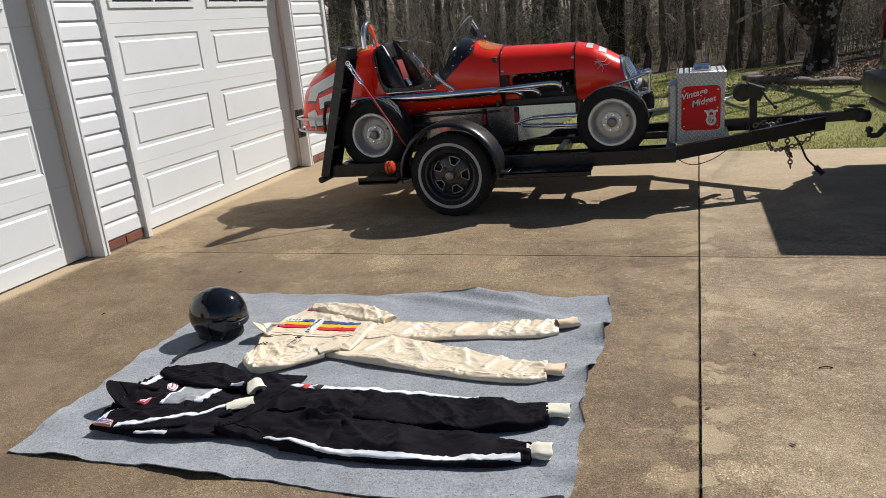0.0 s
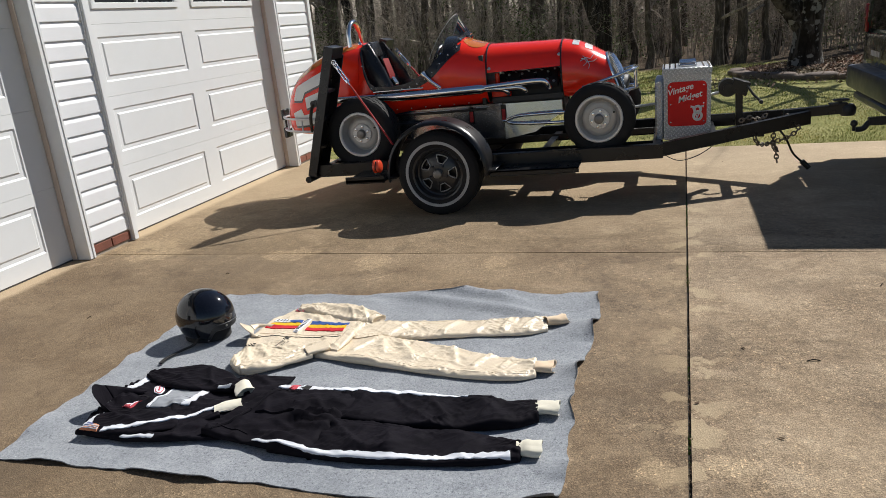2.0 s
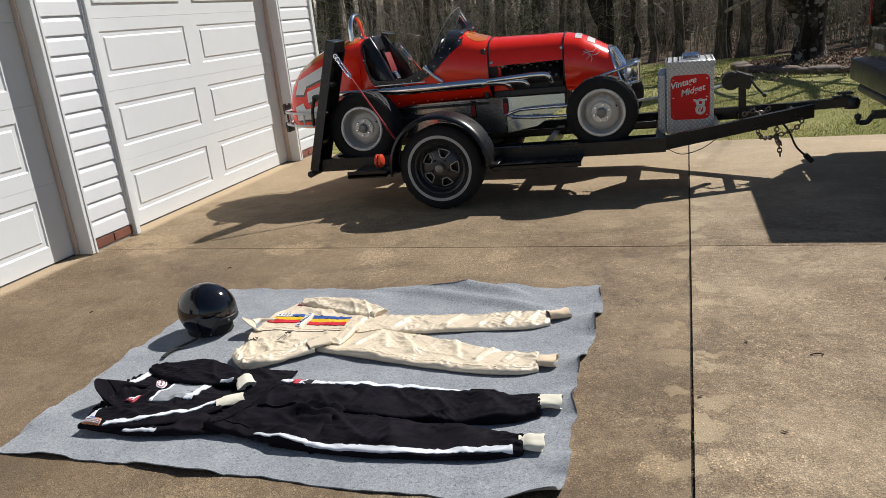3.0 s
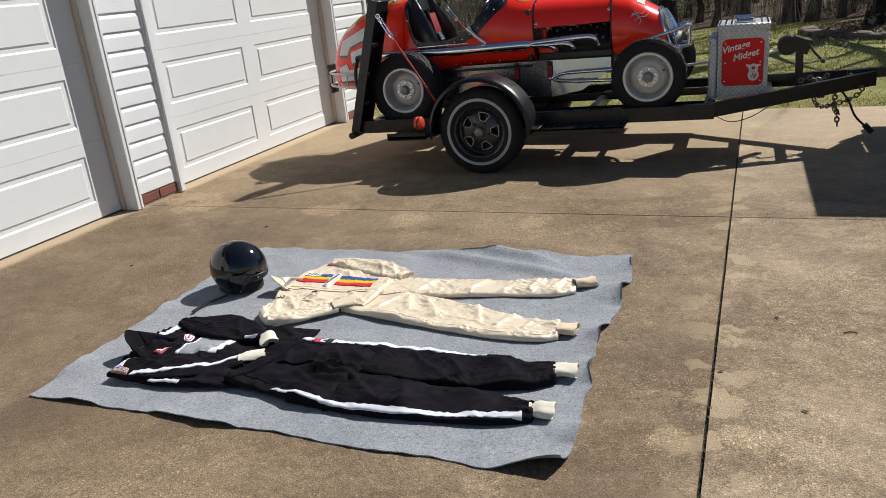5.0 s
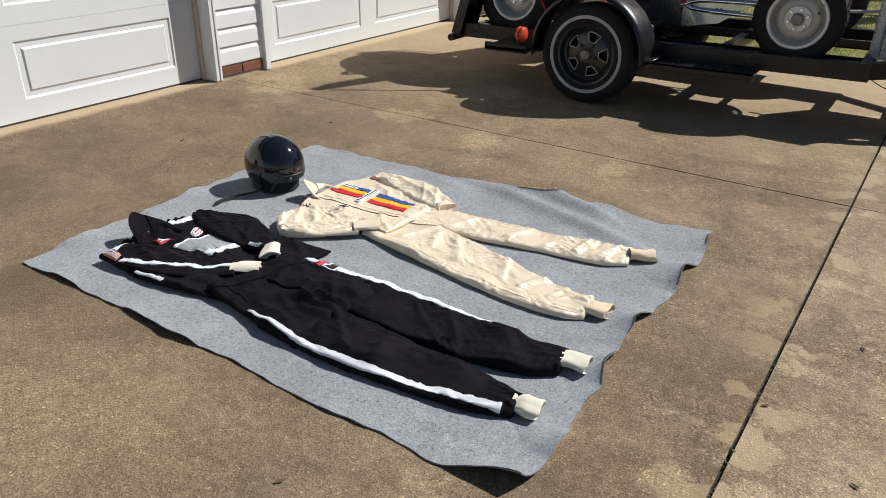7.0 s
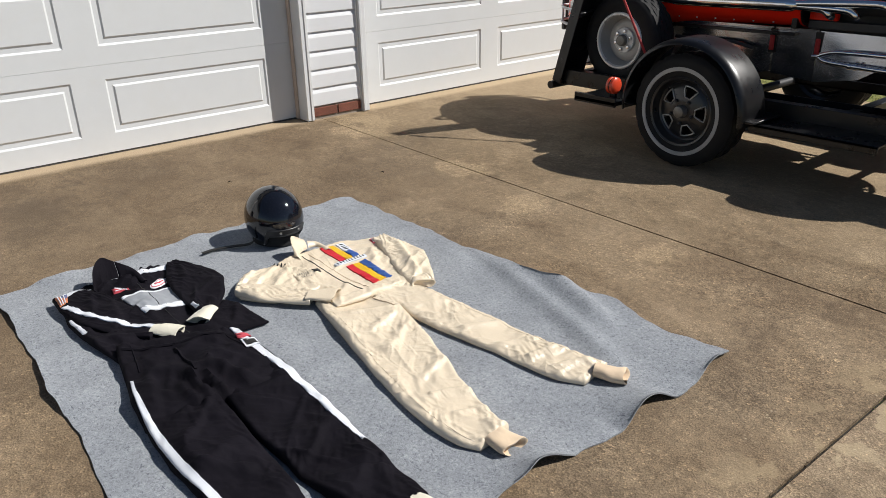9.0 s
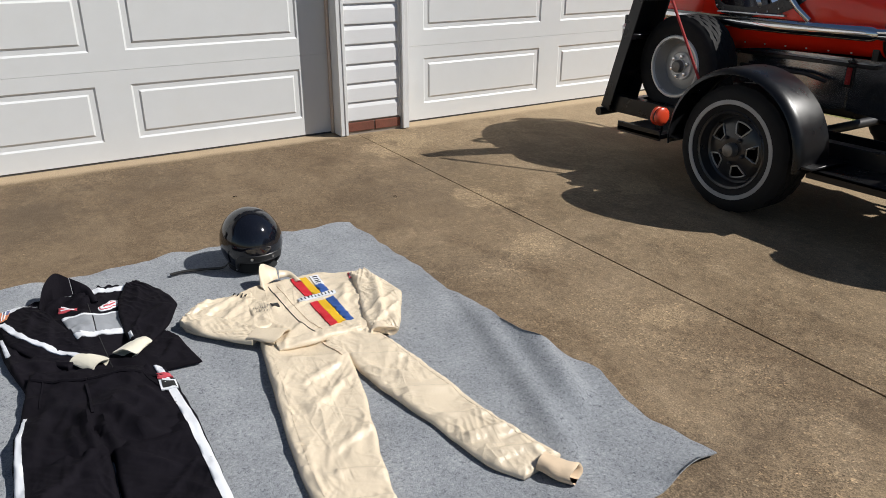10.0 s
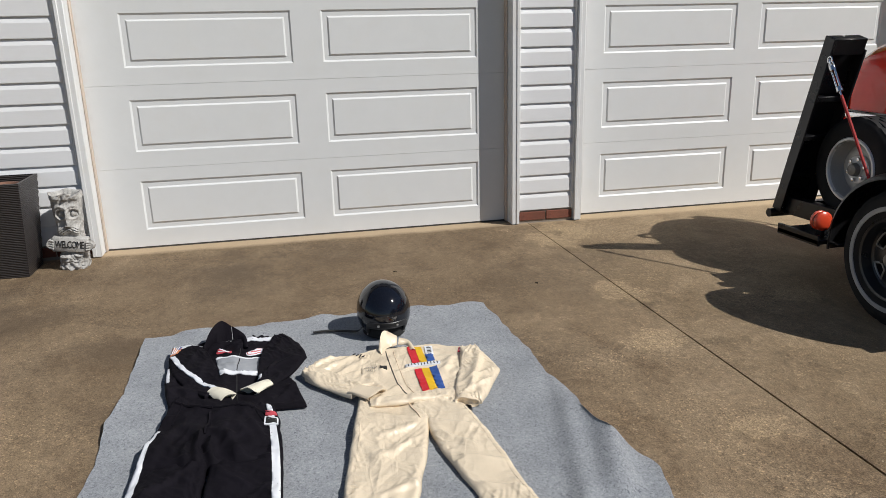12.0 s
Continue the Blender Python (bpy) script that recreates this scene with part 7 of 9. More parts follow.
# chest stripes, sewn over the wearer's left side
for mat, lab, a0, a1, b1, b0 in ((CLOTHRED, "red", (-2.535, 3.598), (-2.530, 3.630), (-2.118, 3.615), (-2.116, 3.588)), (CLOTHYELLOW, "yellow", (-2.530, 3.631), (-2.525, 3.658), (-2.116, 3.646), (-2.118, 3.616)), (CLOTHBLUE, "blue", (-2.435, 3.659), (-2.440, 3.692), (-2.117, 3.676), (-2.116, 3.647))):
    for t0, t1 in ((0.0, 0.40), (0.52, 1.0)) if lab != "blue" else ((0.0, 0.22), (0.37, 1.0)):
        q = [(blend(t, c[0], d[0]), blend(t, c[1], d[1])) for t in (t0, t1) for c, d in ((a0, b0), (a1, b1))]
        torso.patch("chest_stripe", mat, trunk_c, q[0], q[1], q[3], q[2], 0.0036, lab + " satin stripe")
torso.patch("name_band", STRIPEWHITE, trunk_c, (-2.364, 3.563), (-2.357, 3.708), (-2.333, 3.704), (-2.340, 3.559), 0.0044, "white band with dark printing")
torso.print_row(trunk_c, (-2.352, 3.568), (-2.346, 3.700), 10, 0.015, 0.0019, PATCHBLACK)
torso.patch("shoulder_badge", STRIPEWHITE, trunk_c, (-2.528, 3.673), (-2.525, 3.708), (-2.430, 3.696), (-2.432, 3.663), 0.0036, "white badge with dark printing")
torso.print_row(trunk_c, (-2.518, 3.690), (-2.445, 3.681), 4, 0.018, 0.0022, PATCHBLACK)
torso.patch("red_badge", PATCHRED, trunk_c, (-2.482, 3.816), (-2.482, 3.842), (-2.425, 3.824), (-2.425, 3.798), 0.0034, "small red and white badge")
torso.print_row(trunk_c, (-2.472, 3.827), (-2.434, 3.813), 3, 0.014, 0.0026, STRIPEWHITE)
torso.patch("pen_patch", PATCHBLACK, trunk_c, (-2.360, 3.458), (-2.364, 3.488), (-2.330, 3.484), (-2.328, 3.455), 0.0026, "small black patch")
slv_l.print_row(cream, (-2.505, 3.363), (-2.475, 3.410), 4, 0.020, 0.0026, PATCHBLACK)
torso.print_row(trunk_c, (-2.366, 3.394), (-2.342, 3.446), 7, 0.014, 0.0010, GREYPAINT)
torso.print_row(trunk_c, (-2.336, 3.396), (-2.318, 3.438), 5, 0.011, 0.0010, GREYPAINT)
collar_flap("collar", [(-2.490, 3.483, 0.034), (-2.545, 3.508, 0.036), (-2.575, 3.563, 0.036)], [(-2.520, 3.473, 0.046), (-2.610, 3.508, 0.092), (-2.615, 3.570, 0.060)], CREAM, cream)
collar_flap("collar", [(-2.575, 3.568, 0.036), (-2.565, 3.603, 0.036), (-2.510, 3.608, 0.034)], [(-2.605, 3.578, 0.056), (-2.585, 3.618, 0.046), (-2.495, 3.630, 0.040)], CREAM, cream)
knit_cuff("cuff", (-1.175, 3.778), (-1.098, 3.818), 0.042, 0.036, 0.042, GB, CREAMKNIT, cream, "cream knitted ankle cuff")
knit_cuff("cuff", (-1.150, 3.322), (-1.082, 3.330), 0.046, 0.040, 0.040, GB, CREAMKNIT, cream, "cream knitted ankle cuff")
knit_cuff("cuff", (-2.175, 3.348), (-2.105, 3.411), 0.042, 0.045, 0.034, GB + 0.016, CREAM, cream, "cream turned-back wrist cuff")
knit_cuff("cuff", (-2.020, 3.741), (-1.985, 3.725), 0.044, 0.046, 0.034, GB + 0.008, CREAM, cream, "cream wrist cuff")

# -- black suit: jacket and trousers --
jacket = thing("racing_jacket", (-2.520, 2.827, 0.008), "black racing jacket with white stripes and a silver chest panel", "jacket", "suits on the blanket")
trousers = thing("racing_trousers", (-1.720, 2.833, 0.008), "black racing trousers with white side stripes laid on the blanket", "trousers", "suits on the blanket")
bl = Panel([(-1.979, 2.618, -1.93, 2.83), (-1.749, 2.600, -1.74, 2.828), (-1.591, 2.600, -1.58, 2.822), (-1.470, 2.611, -1.455, 2.824), (-1.339, 2.625, -1.33, 2.818), (-1.227, 2.643, -1.225, 2.806), (-1.156, 2.664, -1.15, 2.788), (-1.100, 2.684, -1.10, 2.775)], GB, 0.021, 11.0, 0.0150, [(-1.820, 2.812, -1.640, 2.654, 0.011, 0.012), (-1.570, 2.635, -1.440, 2.777, 0.011, 0.010), (-1.320, 2.659, -1.240, 2.780, 0.011, 0.010)], gather=0.3, crisp=0.8)
br = Panel([(-1.93, 2.83, -1.96, 3.062), (-1.760, 2.832, -1.77, 3.066), (-1.604, 2.826, -1.60, 3.062), (-1.445, 2.835, -1.45, 3.056), (-1.334, 2.842, -1.325, 3.048), (-1.231, 2.858, -1.225, 3.047), (-1.145, 2.884, -1.150, 3.053), (-1.080, 2.935, -1.095, 3.045)], GB, 0.026, 12.0, 0.0150, [(-1.800, 2.832, -1.620, 2.985, 0.011, 0.012), (-1.500, 3.016, -1.380, 2.868, 0.012, 0.010), (-1.290, 2.889, -1.220, 3.031, 0.012, 0.010)], gather=0.3, crisp=0.8)
hip = Panel([(-2.278, 2.674, -2.140, 3.040), (-2.171, 2.652, -2.060, 3.056), (-2.045, 2.632, -1.980, 3.060), (-1.940, 2.612, -1.90, 3.062), (-1.840, 2.604, -1.80, 3.064), (-1.740, 2.602, -1.73, 3.062)], GB + 0.010, 0.020, 13.0, 0.0150, [(-1.970, 2.794, -1.740, 2.805, 0.027, 0.010), (-1.940, 2.755, -1.750, 2.768, 0.021, 0.010), (-1.940, 2.835, -1.750, 2.853, 0.024, 0.009), (-1.970, 2.879, -1.780, 2.952, 0.015, 0.011), (-2.070, 2.708, -1.820, 2.652, 0.013, 0.012), (-2.040, 2.948, -1.870, 3.021, 0.013, 0.010)], 0.4, 0.045, gather=0.3, crisp=0.8)
bl.mesh("trouser_leg", BLACKCLOTH, trousers)
br.mesh("trouser_leg", BLACKCLOTH, trousers)
seat_b = hip.mesh("trouser_top", BLACKCLOTH, trousers)
hip.seam("waist_seam", BLACKCLOTH, seat_b, [(-2.235, 2.682), (-2.190, 2.747), (-2.155, 2.822)], 0.0055, 0.0020)
hip.seam("waist_seam", BLACKCLOTH, seat_b, [(-2.155, 2.827), (-2.120, 2.927), (-2.080, 3.028)], 0.0050, 0.0018)
hip.seam("fly_seam", BLACKCLOTH, seat_b, [(-2.130, 2.817), (-2.020, 2.816), (-1.945, 2.812)], 0.0060, 0.0022)
hip.seam("pocket_seam", BLACKCLOTH, seat_b, [(-2.230, 2.712), (-2.090, 2.687)], 0.003, 0.001)
hip.seam("pocket_seam", BLACKCLOTH, seat_b, [(-2.100, 2.972), (-1.990, 3.019)], 0.003, 0.001)
draped("leg_stripe", (hip, bl), [(-2.050, 2.650), (-1.960, 2.633), (-1.840, 2.621), (-1.730, 2.616), (-1.627, 2.616), (-1.534, 2.624), (-1.444, 2.637), (-1.354, 2.647), (-1.267, 2.660), (-1.184, 2.674), (-1.130, 2.686)], 0.023, STRIPEWHITE, trousers, "white side stripe", taper=0.6)
draped("leg_stripe", (hip, br), [(-2.140, 3.018), (-2.060, 3.029), (-1.956, 3.036), (-1.813, 3.043), (-1.658, 3.044), (-1.531, 3.043), (-1.430, 3.044), (-1.360, 3.042)], 0.026, STRIPEWHITE, trousers, "white side stripe", taper=0.3)
hip.patch("hip_badge", STRIPEWHITE, trousers, (-2.056, 3.006), (-2.040, 3.051), (-1.992, 3.054), (-2.000, 3.004), 0.006, "white badge with a dark print")
hip.patch("hip_badge", PATCHBLACK, trousers, (-2.046, 3.012), (-2.034, 3.046), (-2.001, 3.049), (-2.008, 3.010), 0.0076, "dark print on the badge")
hip.print_row(trousers, (-2.030, 3.016), (-2.018, 3.044), 3, 0.014, 0.0022, STRIPEWHITE)
hip.patch("hip_badge", PATCHRED, trousers, (-2.092, 3.008), (-2.080, 3.045), (-2.060, 3.049), (-2.070, 3.006), 0.006, "small faded red badge")
knit_cuff("cuff", (-1.110, 2.730), (-1.040, 2.742), 0.040, 0.038, 0.042, GB, WHITEKNIT, trousers, "white knitted ankle cuff")
knit_cuff("cuff", (-1.090, 2.992), (-1.018, 3.008), 0.042, 0.040, 0.042, GB, WHITEKNIT, trousers, "white knitted ankle cuff")

chest = Panel([(-2.185, 2.667, -2.142, 3.157), (-2.310, 2.639, -2.290, 3.132), (-2.440, 2.613, -2.430, 3.092), (-2.570, 2.602, -2.570, 3.062), (-2.700, 2.611, -2.720, 3.049), (-2.785, 2.627, -2.795, 3.052), (-2.825, 2.727, -2.835, 2.992)], GB + 0.002, 0.015, 21.0, 0.013, [(-2.220, 2.927, -2.380, 3.067, 0.008, 0.010), (-2.220, 2.727, -2.420, 2.687, 0.008, 0.012), (-2.180, 3.047, -2.300, 3.107, 0.010, 0.010), (-2.680, 2.867, -2.470, 2.887, 0.005, 0.010)], 0.3, gather=0.3, crisp=0.8)
jl = Panel([(-2.782, 2.602, -2.755, 2.742), (-2.670, 2.603, -2.645, 2.779), (-2.520, 2.631, -2.510, 2.817), (-2.390, 2.699, -2.405, 2.851), (-2.265, 2.782, -2.325, 2.869)], GB + 0.016, 0.016, 22.0, 0.0090, [(-2.720, 2.727, -2.520, 2.677, 0.008, 0.010), (-2.620, 2.767, -2.440, 2.747, 0.007, 0.009)], 0.25, gather=0.3, crisp=0.8)
jr = Panel([(-2.790, 3.032, -2.802, 3.092), (-2.680, 2.992, -2.695, 3.149), (-2.565, 2.975, -2.550, 3.175), (-2.430, 2.973, -2.410, 3.112), (-2.335, 2.973, -2.305, 3.033)], GB + 0.018, 0.018, 23.0, 0.0105, [(-2.760, 3.077, -2.580, 3.047, 0.008, 0.010), (-2.540, 3.147, -2.440, 2.997, 0.010, 0.010)], 0.15, gather=0.3, crisp=0.8)
body_j = chest.mesh("jacket_body", BLACKCLOTH, jacket)
jl.mesh("sleeve", BLACKCLOTH, jacket)
jr.mesh("sleeve", BLACKCLOTH, jacket)
jl.along("sleeve_stripe", STRIPEWHITE, jacket, 0.22, 0.985, -0.80, 0.10, 0.022, 0.0036, "white sleeve stripe")
jl.patch("flag_patch", FLAGORANGE, jacket, (-2.765, 2.610), (-2.755, 2.652), (-2.695, 2.639), (-2.685, 2.609), 0.004, "faded orange and blue cloth patch")
for f in (0.2, 0.45, 0.7):
    jl.seam("print_bar", STRIPEWHITE, jacket, [(blend(f, -2.765, -2.755), blend(f, 2.610, 2.652)), (blend(f, -2.685, -2.695), blend(f, 2.609, 2.639))], 0.0022, 0.0052)
jl.patch("flag_patch", PATCHBLUE, jacket, (-2.762, 2.632), (-2.755, 2.652), (-2.725, 2.645), (-2.732, 2.627), 0.0055, "faded blue corner")
jr.along("sleeve_stripe", STRIPEWHITE, jacket, 0.84, 0.98, -0.80, -0.70, 0.012, 0.0026, "white sleeve stripe")
jl.patch("shoulder_stripe", STRIPEWHITE, jacket, (-2.800, 2.745), (-2.765, 2.730), (-2.738, 2.632), (-2.776, 2.632), 0.004, "white shoulder stripe")
chest.patch("shoulder_stripe", STRIPEWHITE, body_j, (-2.818, 2.912), (-2.788, 2.907), (-2.762, 3.037), (-2.792, 3.042), 0.003, "white shoulder stripe")
chest.patch("chest_panel", SILVERCLOTH, body_j, (-2.595, 2.802), (-2.605, 2.895), (-2.465, 2.889), (-2.455, 2.825), 0.0032, "silver chest panel")
chest.patch("chest_panel", SILVERCLOTH, body_j, (-2.605, 2.899), (-2.620, 2.987), (-2.465, 2.972), (-2.465, 2.893), 0.0032, "silver chest panel")
chest.patch("panel_edge", STRIPEWHITE, body_j, (-2.465, 2.822), (-2.472, 2.975), (-2.438, 2.972), (-2.432, 2.829), 0.0036, "white piping")
chest.patch("panel_edge", STRIPEWHITE, body_j, (-2.610, 2.799), (-2.625, 2.985), (-2.615, 2.987), (-2.598, 2.801), 0.0036, "white piping")
chest.patch("side_stripe", STRIPEWHITE, body_j, (-2.585, 2.606), (-2.580, 2.618), (-2.450, 2.634), (-2.455, 2.618), 0.003, "white stripe along the side")
chest.seam("zip", DARKSTEEL, body_j, [(-2.220, 2.902), (-2.460, 2.892), (-2.720, 2.895)], 0.0016, 0.0006, "dark front zip")
chest.oval("oval_badge", STRIPEWHITE, body_j, (-2.672, 2.961), 0.046, 0.021, 2.17, 0.0036, "white oval badge with red print")
chest.oval("oval_badge", PATCHRED, body_j, (-2.672, 2.961), 0.042, 0.017, 2.17, 0.0046, "red ring of the badge")
chest.oval("oval_badge", STRIPEWHITE, body_j, (-2.672, 2.961), 0.038, 0.0135, 2.17, 0.0056, "white middle of the badge")
chest.seam("print_bar", PATCHRED, body_j, [(-2.658, 2.941), (-2.686, 2.981)], 0.0034, 0.0062)
chest.patch("square_badge", PATCHRED, body_j, (-2.728, 2.800), (-2.716, 2.858), (-2.672, 2.853), (-2.684, 2.795), 0.0036, "small faded red badge with white print")
chest.seam("print_bar", STRIPEWHITE, body_j, [(-2.712, 2.808), (-2.704, 2.848)], 0.0030, 0.005)
chest.seam("print_bar", STRIPEWHITE, body_j, [(-2.692, 2.804), (-2.684, 2.845)], 0.0024, 0.005)
collar_flap("collar", [(-2.720, 2.749, 0.032), (-2.785, 2.765, 0.034), (-2.820, 2.812, 0.036), (-2.820, 2.857, 0.036)], [(-2.732, 2.739, 0.052), (-2.820, 2.769, 0.096), (-2.855, 2.812, 0.122), (-2.845, 2.855, 0.098)], BLACKCLOTH, jacket)
collar_flap("collar", [(-2.820, 2.859, 0.036), (-2.795, 2.893, 0.034), (-2.720, 2.907, 0.032)], [(-2.845, 2.857, 0.098), (-2.808, 2.911, 0.064), (-2.705, 2.929, 0.042)], BLACKCLOTH, jacket)
knit_cuff("cuff", (-2.300, 2.822), (-2.222, 2.868), 0.036, 0.038, 0.027, GB + 0.022, WHITEKNIT, jacket, "white knitted wrist cuff")
knit_cuff("cuff", (-2.305, 3.005), (-2.247, 2.950), 0.035, 0.038, 0.030, GB + 0.026, WHITEKNIT, jacket, "white knitted wrist cuff")

# ---- black open-face helmet ----
helmet = thing("helmet", (-2.80, 3.545, 0.008), "glossy black open-face crash helmet standing on the blanket", "helmet")
HC = Vector((-2.815, 3.540, 0.118))


def shell_point(th, ph, r=1.0):
    """th round from the face's side, ph up from the middle."""
    x, y, z = math.cos(ph) * math.cos(th), math.cos(ph) * math.sin(th), math.sin(ph)
    back = 1.0 + 0.03 * max(0, -x)
    return HC + Vector((0.146 * x * back, 0.124 * y, 0.136 * z)) * r


def rim_ph(th):
    """Lower edge of the shell: high over the face, low at the back."""
    c = math.cos(th)
    return radians(-58 + 40 * smooth01((c - 0.35) / 0.4))


bm = B()
rings = []
for i in range(65):
    th = 2 * math.pi * (i % 64) / 64
    p0 = rim_ph(th)
    rings.append([shell_point(th, p0 + (math.pi / 2 - p0) * k / 22) for k in range(23)] + [shell_point(th, math.pi / 2 - (math.pi / 2 - p0) * k / 22, 0.94) for k in range(23)])
loft(bm, rings, False)
bmesh.ops.remove_doubles(bm, verts=bm.verts, dist=0.0005)
part("shell", bm, HELMETBLACK, helmet, angle=50)
bm = B()
tube(bm, [shell_point(2 * math.pi * i / 64, rim_ph(2 * math.pi * i / 64), 0.985) for i in range(64)], 0.0065, 8, True)
part("edge_trim", bm, HELMETRIM, helmet, "black rubber edge")
bm = B()
rings = []
for i in range(25):
    th = radians(-72 + 144 * i / 24)
    p0 = rim_ph(th)
    rings.append([shell_point(th, p0 + radians(a), r) for a, r in ((1, 1.004), (2, 1.02), (11, 1.02), (12, 1.004))])
loft(bm, rings, True)
part("brow_band", bm, HELMETRIM, helmet, "black brow band with studs")
for th in (-62, -20, 20, 62):
    bm = B()
    p = shell_point(radians(th), rim_ph(radians(th)) + radians(6), 1.02)
    n = (p - HC).normalized()
    lathe(bm, [(0.006, 0), (0.006, 0.003), (0.0005, 0.005)], p, n, 10)
    part("stud", bm, HUBMETAL, helmet)
bm = B()
rings = []
for k in range(7):
    z = 0.014 + 0.085 * k / 6
    rings.append([HC + Vector((0.115 * math.cos(t) - 0.004, 0.098 * math.sin(t), z - HC.z)) for t in [2 * math.pi * j / 28 for j in range(28)]])
loft(bm, rings)
part("padding", bm, HELMETPAD, helmet, "dark padded lining")
bm = B()
pts = curve_pts([(-2.80, 3.445, 0.055), (-2.815, 3.415, 0.022), (-2.84, 3.35, 0.020), (-2.865, 3.27, 0.019), (-2.86, 3.215, 0.019)], 6)
for p, q in zip(pts, pts[1:]):
    beam(bm, p, q, 0.018, 0.004)
part("chin_strap", bm, HELMETPAD, helmet, "loose black chin strap")

# ---- planter and ornament beside the garage ----
planter = thing("planter", (-4.39, 1.470, 0.0), "tall tapered planter of dark woven resin by the garage", "planter")
bm = B()
rings = []
n = 30
for k in range(n + 1):
    z = 0.568 * k / n
    h = 0.138 + 0.044 * k / n + 0.0015 * math.sin(k * 2.4)
    rings.append([(-4.39 + a * h, 1.470 + b * h, z) for a, b in ((-1, -1), (-0.5, -1.006), (0, -0.994), (0.5, -1.006), (1, -1), (1.006, -0.5), (0.994, 0), (1.006, 0.5), (1, 1), (0.5, 1.006), (0, 0.994), (-0.5, 1.006), (-1, 1), (-1.006, 0.5), (-0.994, 0), (-1.006, -0.5))])
for k, h in ((0, 0.168), (1, 0.162), (2, 0.158)):
    rings.append([(-4.39 + a * h, 1.470 + b * h, 0.570 - 0.05 * k) for a, b in ((-1, -1), (-0.5, -1), (0, -1), (0.5, -1), (1, -1), (1, -0.5), (1, 0), (1, 0.5), (1, 1), (0.5, 1), (0, 1), (-0.5, 1), (-1, 1), (-1, 0.5), (-1, 0), (-1, -0.5))])
loft(bm, rings)
part("body", bm, WICKER, planter, angle=30)
bm = B()
lathe(bm, [(0.10, 0.30), (0.125, 0.46), (0.130, 0.49), (0.142, 0.49), (0.144, 0.535), (0.130, 0.536), (0.122, 0.51), (0.12, 0.47), (0.001, 0.47)], (-4.39, 1.470, 0), (0, 0, 1), 32)
part("clay_pot", bm, TERRACOTTA, planter, "terracotta pot inside")

# carved stump ornament: one lumpy mesh with its lettering
SC = Vector((-4.425, 1.832, 0.0))


def carving(l, z):
    """Relief of the ornament's front: brows, ringed eyes, long nose, leafy moustache, stones at the foot."""
    h = 0.0
    t = smooth01((0.41 - z) / 0.13)
    if z > 0.262:
        h += 0.034 * math.exp(-(l / (0.009 + 0.010 * t)) ** 2) * smooth01((z - 0.262) / 0.014) * smooth01((0.43 - z) / 0.08) * (0.35 + 0.65 * t)
    for e in (-1, 1):
        d = math.hypot(l - e * 0.034, (z - 0.345) * 0.95)
        h += -0.026 * math.exp(-(d / 0.025) ** 4) + 0.024 * math.exp(-(d / 0.0150) ** 6) + 0.010 * math.exp(-((d - 0.030) / 0.005) ** 2)
        brow = z - 0.385 - 0.010 * math.cos((l - e * 0.036) * 60)
        h += 0.012 * math.exp(-(brow / 0.010) ** 2) * math.exp(-((l - e * 0.036) / 0.035) ** 4)
        d = ((l - e * 0.036) / 0.040) ** 2 + ((z - 0.252 + 0.25 * abs(l)) / 0.026) ** 2
        h += math.exp(-d * d) * (0.022 + 0.006 * math.sin(z * 420 + e * l * 300))
        d = ((l - e * 0.016) / 0.010) ** 2 + ((z - 0.272) / 0.010) ** 2
        h += 0.012 * math.exp(-d)
    if z < 0.105:
        c = noise.noise(Vector((l * 30 + 4, z * 42, 2.0)))
        h += (0.020 - 0.05 * max(0.0, 0.18 - abs(c))) * smooth01((0.105 - z) / 0.02) + 0.012 * c
    if z > 0.432:
        h += (0.010 + 0.007 * math.sin(l * 150 + 1.5 * math.sin(z * 160))) * smooth01((z - 0.432) / 0.01)
    return h


bm = B()
rings = []
for k in range(121):
    z = 0.465 * k / 120
    ring = []
    for j in range(112):
        t = 2 * math.pi * j / 112
        cx, sy = math.cos(t), math.sin(t)
        r = 0.070 + 0.012 * smooth01((z - 0.2) / 0.25)
        r *= 0.30 + 0.70 * (abs(cx) ** 4 + abs(sy) ** 4) ** -0.25
        r += 0.006 * noise.noise(Vector((cx * 3, sy * 3, z * 22))) + 0.0035 * noise.noise(Vector((cx * 9, sy * 9, z * 60)))
        if z > 0.43:
            r += 0.007 * max(0.0, math.sin(t * 9 + 0.6)) + 0.003
        if z < 0.10:
            r += 0.008 + 0.010 * noise.noise(Vector((cx * 4, sy * 4, z * 40)))
        top = 0.012 * max(0.0, math.sin(t * 4 + 1)) * smooth01((z - 0.44) / 0.025)
        ring.append(SC + Vector((cx * r + carving(sy * r - 0.010, z) * smooth01((cx - 0.15) / 0.35), sy * r, z + top)))
    rings.append(ring)
rings.append([SC + Vector((p.x - SC.x, p.y - SC.y, 0)) * 0.72 + Vector((0, 0, 0.458)) for p in rings[-1]])
rings.append([SC + Vector((p.x - SC.x, p.y - SC.y, 0)) * 0.85 + Vector((0, 0, 0.430)) for p in rings[-1]])
loft(bm, rings)
rot = Matrix.Translation((-4.335, 1.837, 0.160)) @ Matrix.Rotation(radians(-7), 4, "X")
tmp = B()
box(tmp, -0.050, 0.010, -0.100, 0.100, -0.046, 0.046, 0.006)
